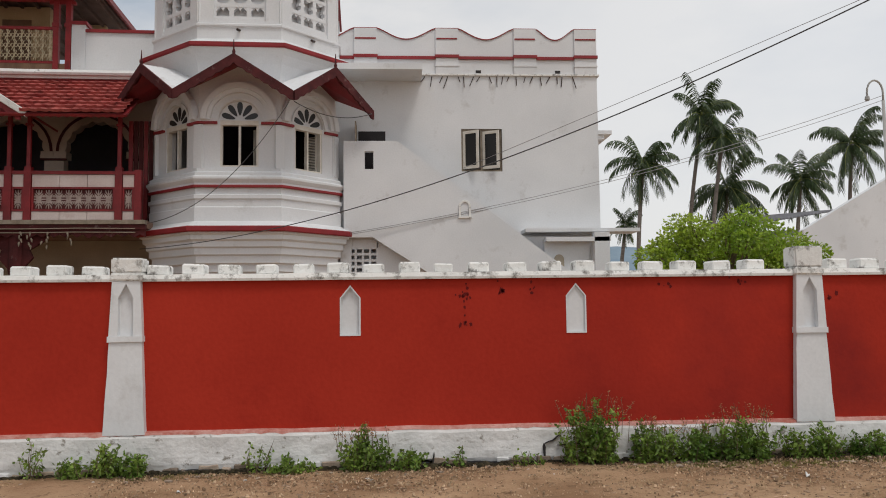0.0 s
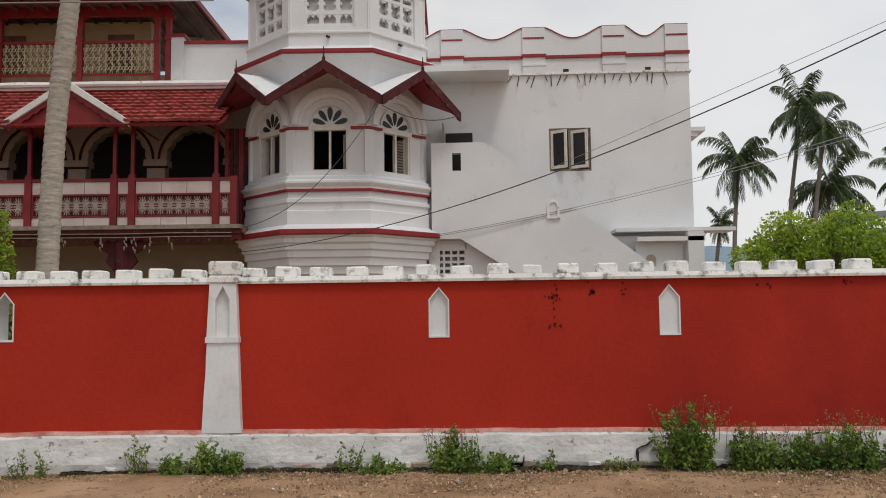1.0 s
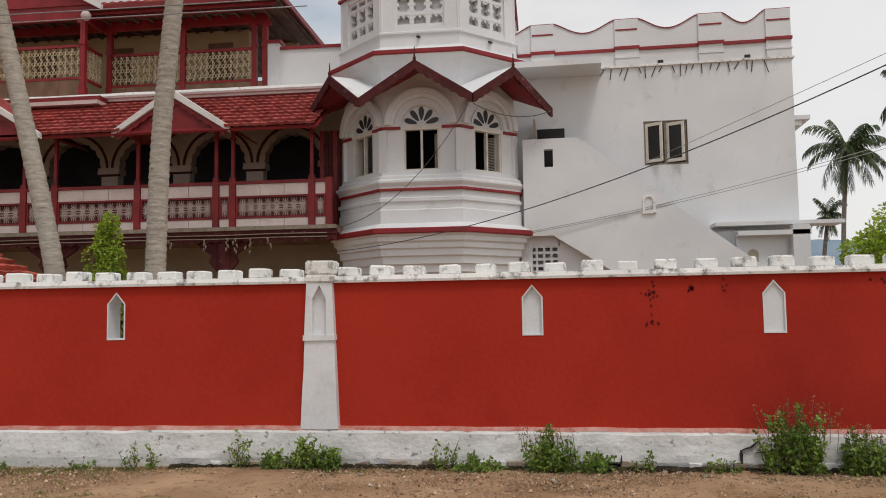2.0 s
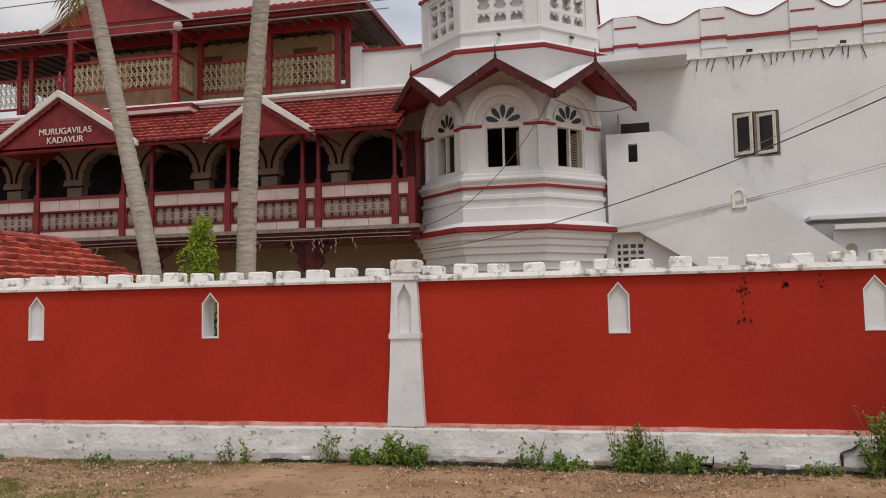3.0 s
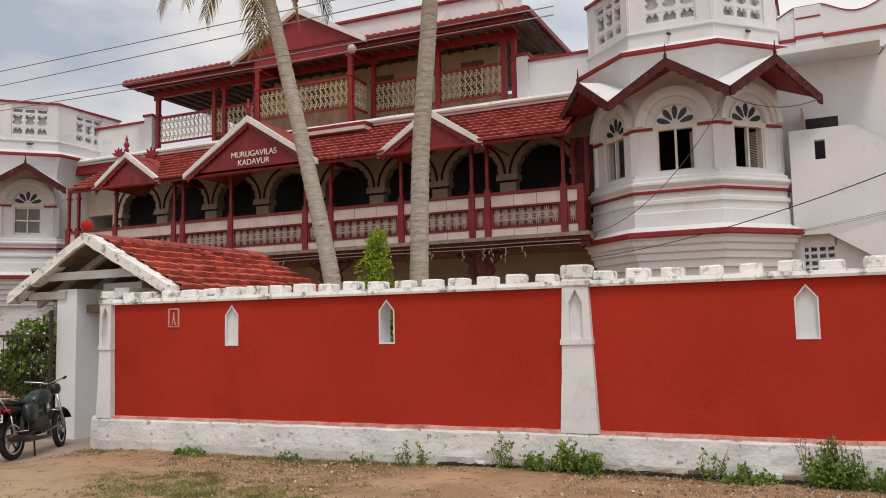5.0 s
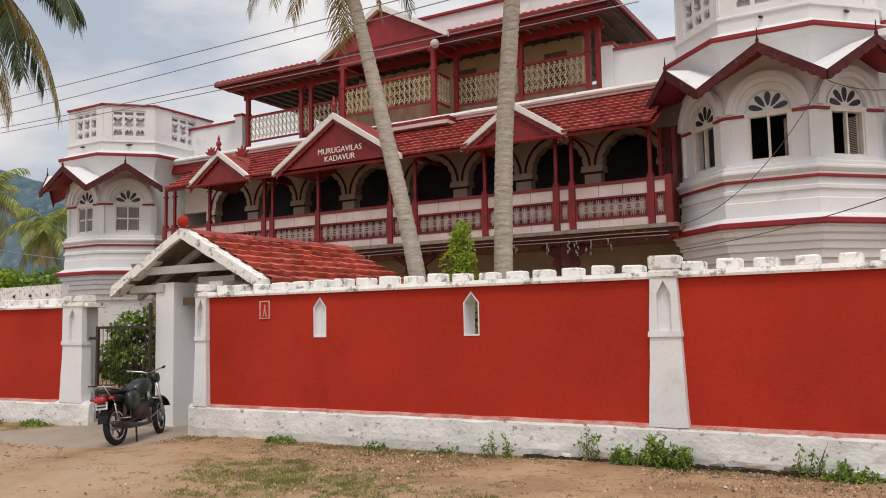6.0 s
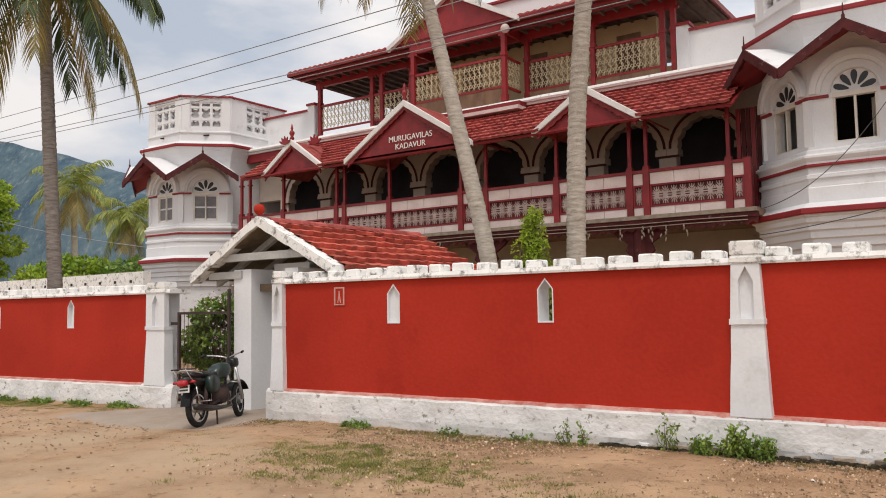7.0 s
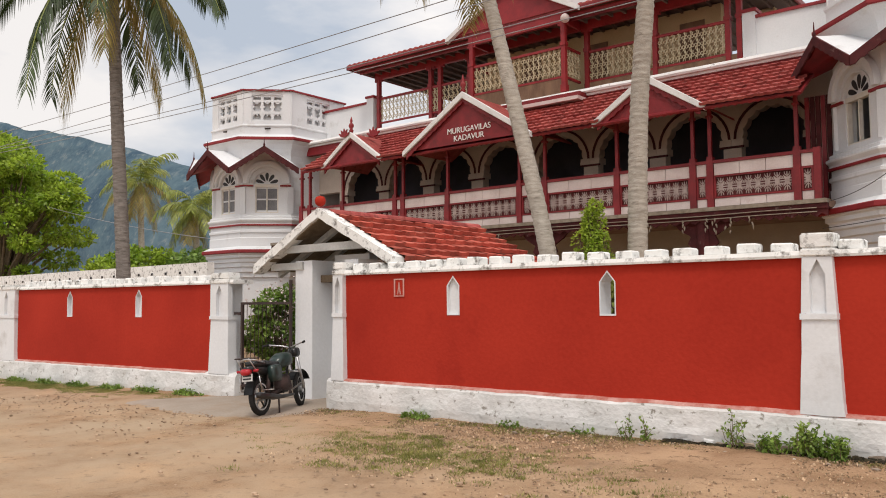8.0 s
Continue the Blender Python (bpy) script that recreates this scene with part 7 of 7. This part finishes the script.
pole = thing("lamp_pole", "slender grey street lamp pole with a hooked top", "lamp pole", at=(11.9, 18.9, 0))
bm = bmesh.new()
tube(bm, [(0, 0, 0), (0, 0, 6.35)], 0.05, 10, 0.038)
part("pole", bm, M_CONC, pole, "", True)
bm = bmesh.new()
tube(bm, [(0, 0, 6.3)] + [(-0.2 + 0.2 * math.cos(a), 0, 6.55 + 0.3 * math.sin(a)) for a in [math.pi * i / 10 for i in range(11)]] + [(-0.4, 0, 6.42)], 0.024, 8)
part("hook", bm, M_CONC, pole, "", True)
bm = bmesh.new()
turned(bm, [(0.02, 0.09), (0.05, 0.07), (0.06, 0.0), (0.035, -0.04)], Matrix.Translation((-0.4, 0, 6.38)), 10)
part("lamp_head", bm, M_CONC, pole)

annex = thing("white_annex", "white gabled outbuilding with a stained wall", "outbuilding")
bm = bmesh.new()
prism(bm, [(12.35, 0), (22, 0), (22, 5.0), (17.3, 6.55), (15.07, 5.25), (12.40, 3.7)], 24, 24.3)
part("gable_wall", bm, M_WHITE, annex)
bm = bmesh.new()
box(bm, 12.4, 22, 24.3, 32, 0, 3.6)
part("body", bm, M_WHITE, annex)
shed = thing("tin_shed", "grey corrugated shed behind the outbuilding", "shed")
bm = bmesh.new()
box(bm, 15.6, 17.6, 32.5, 38, 0, 4.5)
part("shed_wall", bm, M_SHED, shed)
bm = bmesh.new()
rings = []
for i in range(41):
    x = 15.0 + 3.0 * i / 40
    z = 4.85 + 0.45 * i / 40 + 0.03 * (1 if i % 2 else -1)
    rings.append([(x, 32.2, z), (x, 38.5, z + 0.5), (x, 38.5, z + 0.46), (x, 32.2, z - 0.04)])
loft(bm, rings)
part("corrugated_roof", bm, M_SHED, shed)

far_wall = thing("wall_far", "weathered white boundary wall beyond the garden", "wall", kind="structure")
bm = bmesh.new()
box(bm, -60, -21.6, 13.7, 13.95, 0, 2.6)
part("wall_face", bm, M_WHITE_OLD, far_wall)
for k in range(43):
    bm = bmesh.new()
    x = -58 + k * 0.85
    box(bm, x, x + 0.12, 13.69, 13.8, 2.28, 2.36)
    part("drain_hole", bm, M_DARK, far_wall)


# ---- hills ----
def hill(name, label, pts, depth, mat, seed):
    """A ridge seen far off: heights along a line, falling away to front and back."""
    bm = bmesh.new()
    rows = []
    nx, nd = 90, 24
    for i in range(nx + 1):
        s = i / nx * (len(pts) - 1)
        k = min(int(s), len(pts) - 2)
        f = s - k
        f = f * f * (3 - 2 * f)
        p = Vector(pts[k]).lerp(Vector(pts[k + 1]), f)
        out = Vector((p.x, p.y, 0)).normalized()
        row = []
        for j in range(nd + 1):
            g = j / nd * 2 - 1
            h = p.z * max(0.0, 1 - abs(g)) ** 0.8
            q = Vector((p.x, p.y, 0)) + out * depth * g
            h *= 1 + 0.09 * noise.fractal(Vector((q.x, q.y, seed)) * 0.004, 1.0, 2.0, 5) * (1 if abs(g) > 0.04 else 0.3)
            row.append(bm.verts.new((q.x, q.y, h - 2)))
        rows.append(row)
    for a, b in zip(rows, rows[1:]):
        for j in range(nd):
            bm.faces.new((a[j], a[j + 1], b[j + 1], b[j]))
    return tagged(link(name, bm, mat, True), label, "hill", kind="structure")


hill("backdrop_hill", "haze-tinted green scrub hillside with bare rock patches", [(-3100, 700, 470), (-2487, 900, 525), (-2306, 900, 480), (-2015, 900, 428), (-1810, 900, 375), (-1474, 900, 277), (-1150, 900, 200), (-800, 950, 110)], 420, M_HILL, 3)
hill("backdrop_hill", "haze-tinted blue far hill", [(-300, 1800, 60), (150, 1850, 120), (500, 1800, 142), (800, 1800, 120), (1400, 1700, 60)], 300, M_HILL_FAR, 8)

# straw: dead grass lying flat on the verge
rnd = random.Random(83)
verts, faces = [], []
for k in range(17000):
    x, y = rnd.uniform(-8.2, 4.6), 7.0 - abs(rnd.gauss(0, 1.1))
    if y < 3.4 or noise.noise((x * 1.3, y * 1.3, 4.0)) < -0.05:
        continue
    y += bend(x)
    a, ln = rnd.uniform(0, 6.28), rnd.uniform(0.015, 0.06)
    c, s, z, w = math.cos(a), math.sin(a), gz(x) + rnd.uniform(0.001, 0.012), 0.0022
    k0 = len(verts)
    verts += [(x - s * w, y + c * w, z), (x + s * w, y - c * w, z), (x + c * ln, y + s * ln, z + rnd.uniform(-0.004, 0.014))]
    faces.append((k0, k0 + 1, k0 + 2))
me = bpy.data.meshes.new("dry_straw")
me.from_pydata(verts, [], faces)
me.materials.append(material("dry_straw", (0.24, 0.17, 0.085), (0.46, 0.36, 0.20), 5.0, 0.85, 0.0, 30, spread=0.4, island=True))
tagged(new("dry_straw", me), "dead straw-coloured grass lying on the verge", "dry grass", kind="stuff")

# dry leaf litter lying along the wall foot
rnd = random.Random(91)
verts, faces = [], []
for k in range(9500):
    x = rnd.uniform(-8.0, 4.7)
    y = 7.09 - abs(rnd.gauss(0, 0.10 if k % 2 else 0.24)) if k % 3 else 7.0 - abs(rnd.gauss(0, 0.8))
    if y < 4.5:
        continue
    y += bend(x)
    a = rnd.uniform(0, 6.28)
    d = Vector((math.cos(a), math.sin(a), rnd.uniform(-0.1, 0.5))).normalized()
    quad_leaf(verts, faces, Vector((x, y, gz(x) + rnd.uniform(-0.005, 0.02))), d, rnd.uniform(0.003, 0.010), rnd.uniform(0.012, 0.045), Vector((0, 0, 1)))
me = bpy.data.meshes.new("leaf_litter")
me.from_pydata(verts, [], faces)
me.materials.append(material("dry_leaf_litter", (0.09, 0.055, 0.03), (0.23, 0.145, 0.085), 5.0, 0.9, 0.0, 30, spread=0.5, island=True))
tagged(new("leaf_litter", me), "dry brown leaf litter along the wall foot", "leaf litter", kind="stuff")


FOOT = 7.085   # front of the plinth at the ground


# crumbs of dry earth over the verge; near-black ones paint shade along the plinth
def crumbs(name, label, count, place, sizes, mat, seed):
    rnd = random.Random(seed)
    verts, faces, sides = [], [], 5
    for k in range(count):
        x, y = place(rnd, k)
        if x < -6.0 and y < 6.2:
            continue
        y += bend(x)
        r = min(sizes[1], sizes[0] + rnd.expovariate(sizes[2]))
        z, k0, turn = gz(x) + 0.004, len(verts), rnd.uniform(0, 6.28)
        for h, lo, hi in ((0.0, 0.8, 1.35), (0.006 + r * rnd.uniform(0.5, 0.9), 0.45, 0.85)):
            for i in range(sides):
                a, q = turn + i * 2 * math.pi / sides, r * rnd.uniform(lo, hi)
                verts.append((x + q * math.cos(a), y + q * math.sin(a), z + h))
        for i in range(sides):
            j = (i + 1) % sides
            faces.append((k0 + i, k0 + j, k0 + sides + j, k0 + sides + i))
        faces.append(tuple(k0 + sides + i for i in range(sides)))
    me = bpy.data.meshes.new(name)
    me.from_pydata(verts, [], faces)
    me.materials.append(mat)
    tagged(new(name, me), label, "soil", kind="stuff")


crumbs("earth_crumbs", "loose crumbs of dry brown earth on the verge", 12000, lambda r, k: (r.uniform(-8.0, 5.2), 7.05 - abs(r.gauss(0, 0.5)) if k % 2 else r.uniform(4.3, 7.05)), (0.003, 0.014, 420),
       material("dry_earth_crumb", (0.24, 0.15, 0.088), (0.54, 0.40, 0.27), 9.0, 0.97, 0.3, 60, spread=0.55, island=True), 135)
# the shadow line under the plinth, drawn as near-black crumbs
crumbs("damp_soil", "near-black crumbs for the shaded gap along the plinth foot", 2600, lambda r, k: (r.uniform(-3.6, 5.2), FOOT - abs(r.gauss(0, 0.03))), (0.010, 0.032, 120),
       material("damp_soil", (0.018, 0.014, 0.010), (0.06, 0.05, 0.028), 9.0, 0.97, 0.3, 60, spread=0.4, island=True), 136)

# bring the plan to true size
for ob in scene.objects:
    if ob.parent is None and ob not in (cam, sun):
        ob.matrix_basis = Matrix.Scale(TRUE, 4) @ ob.matrix_basis
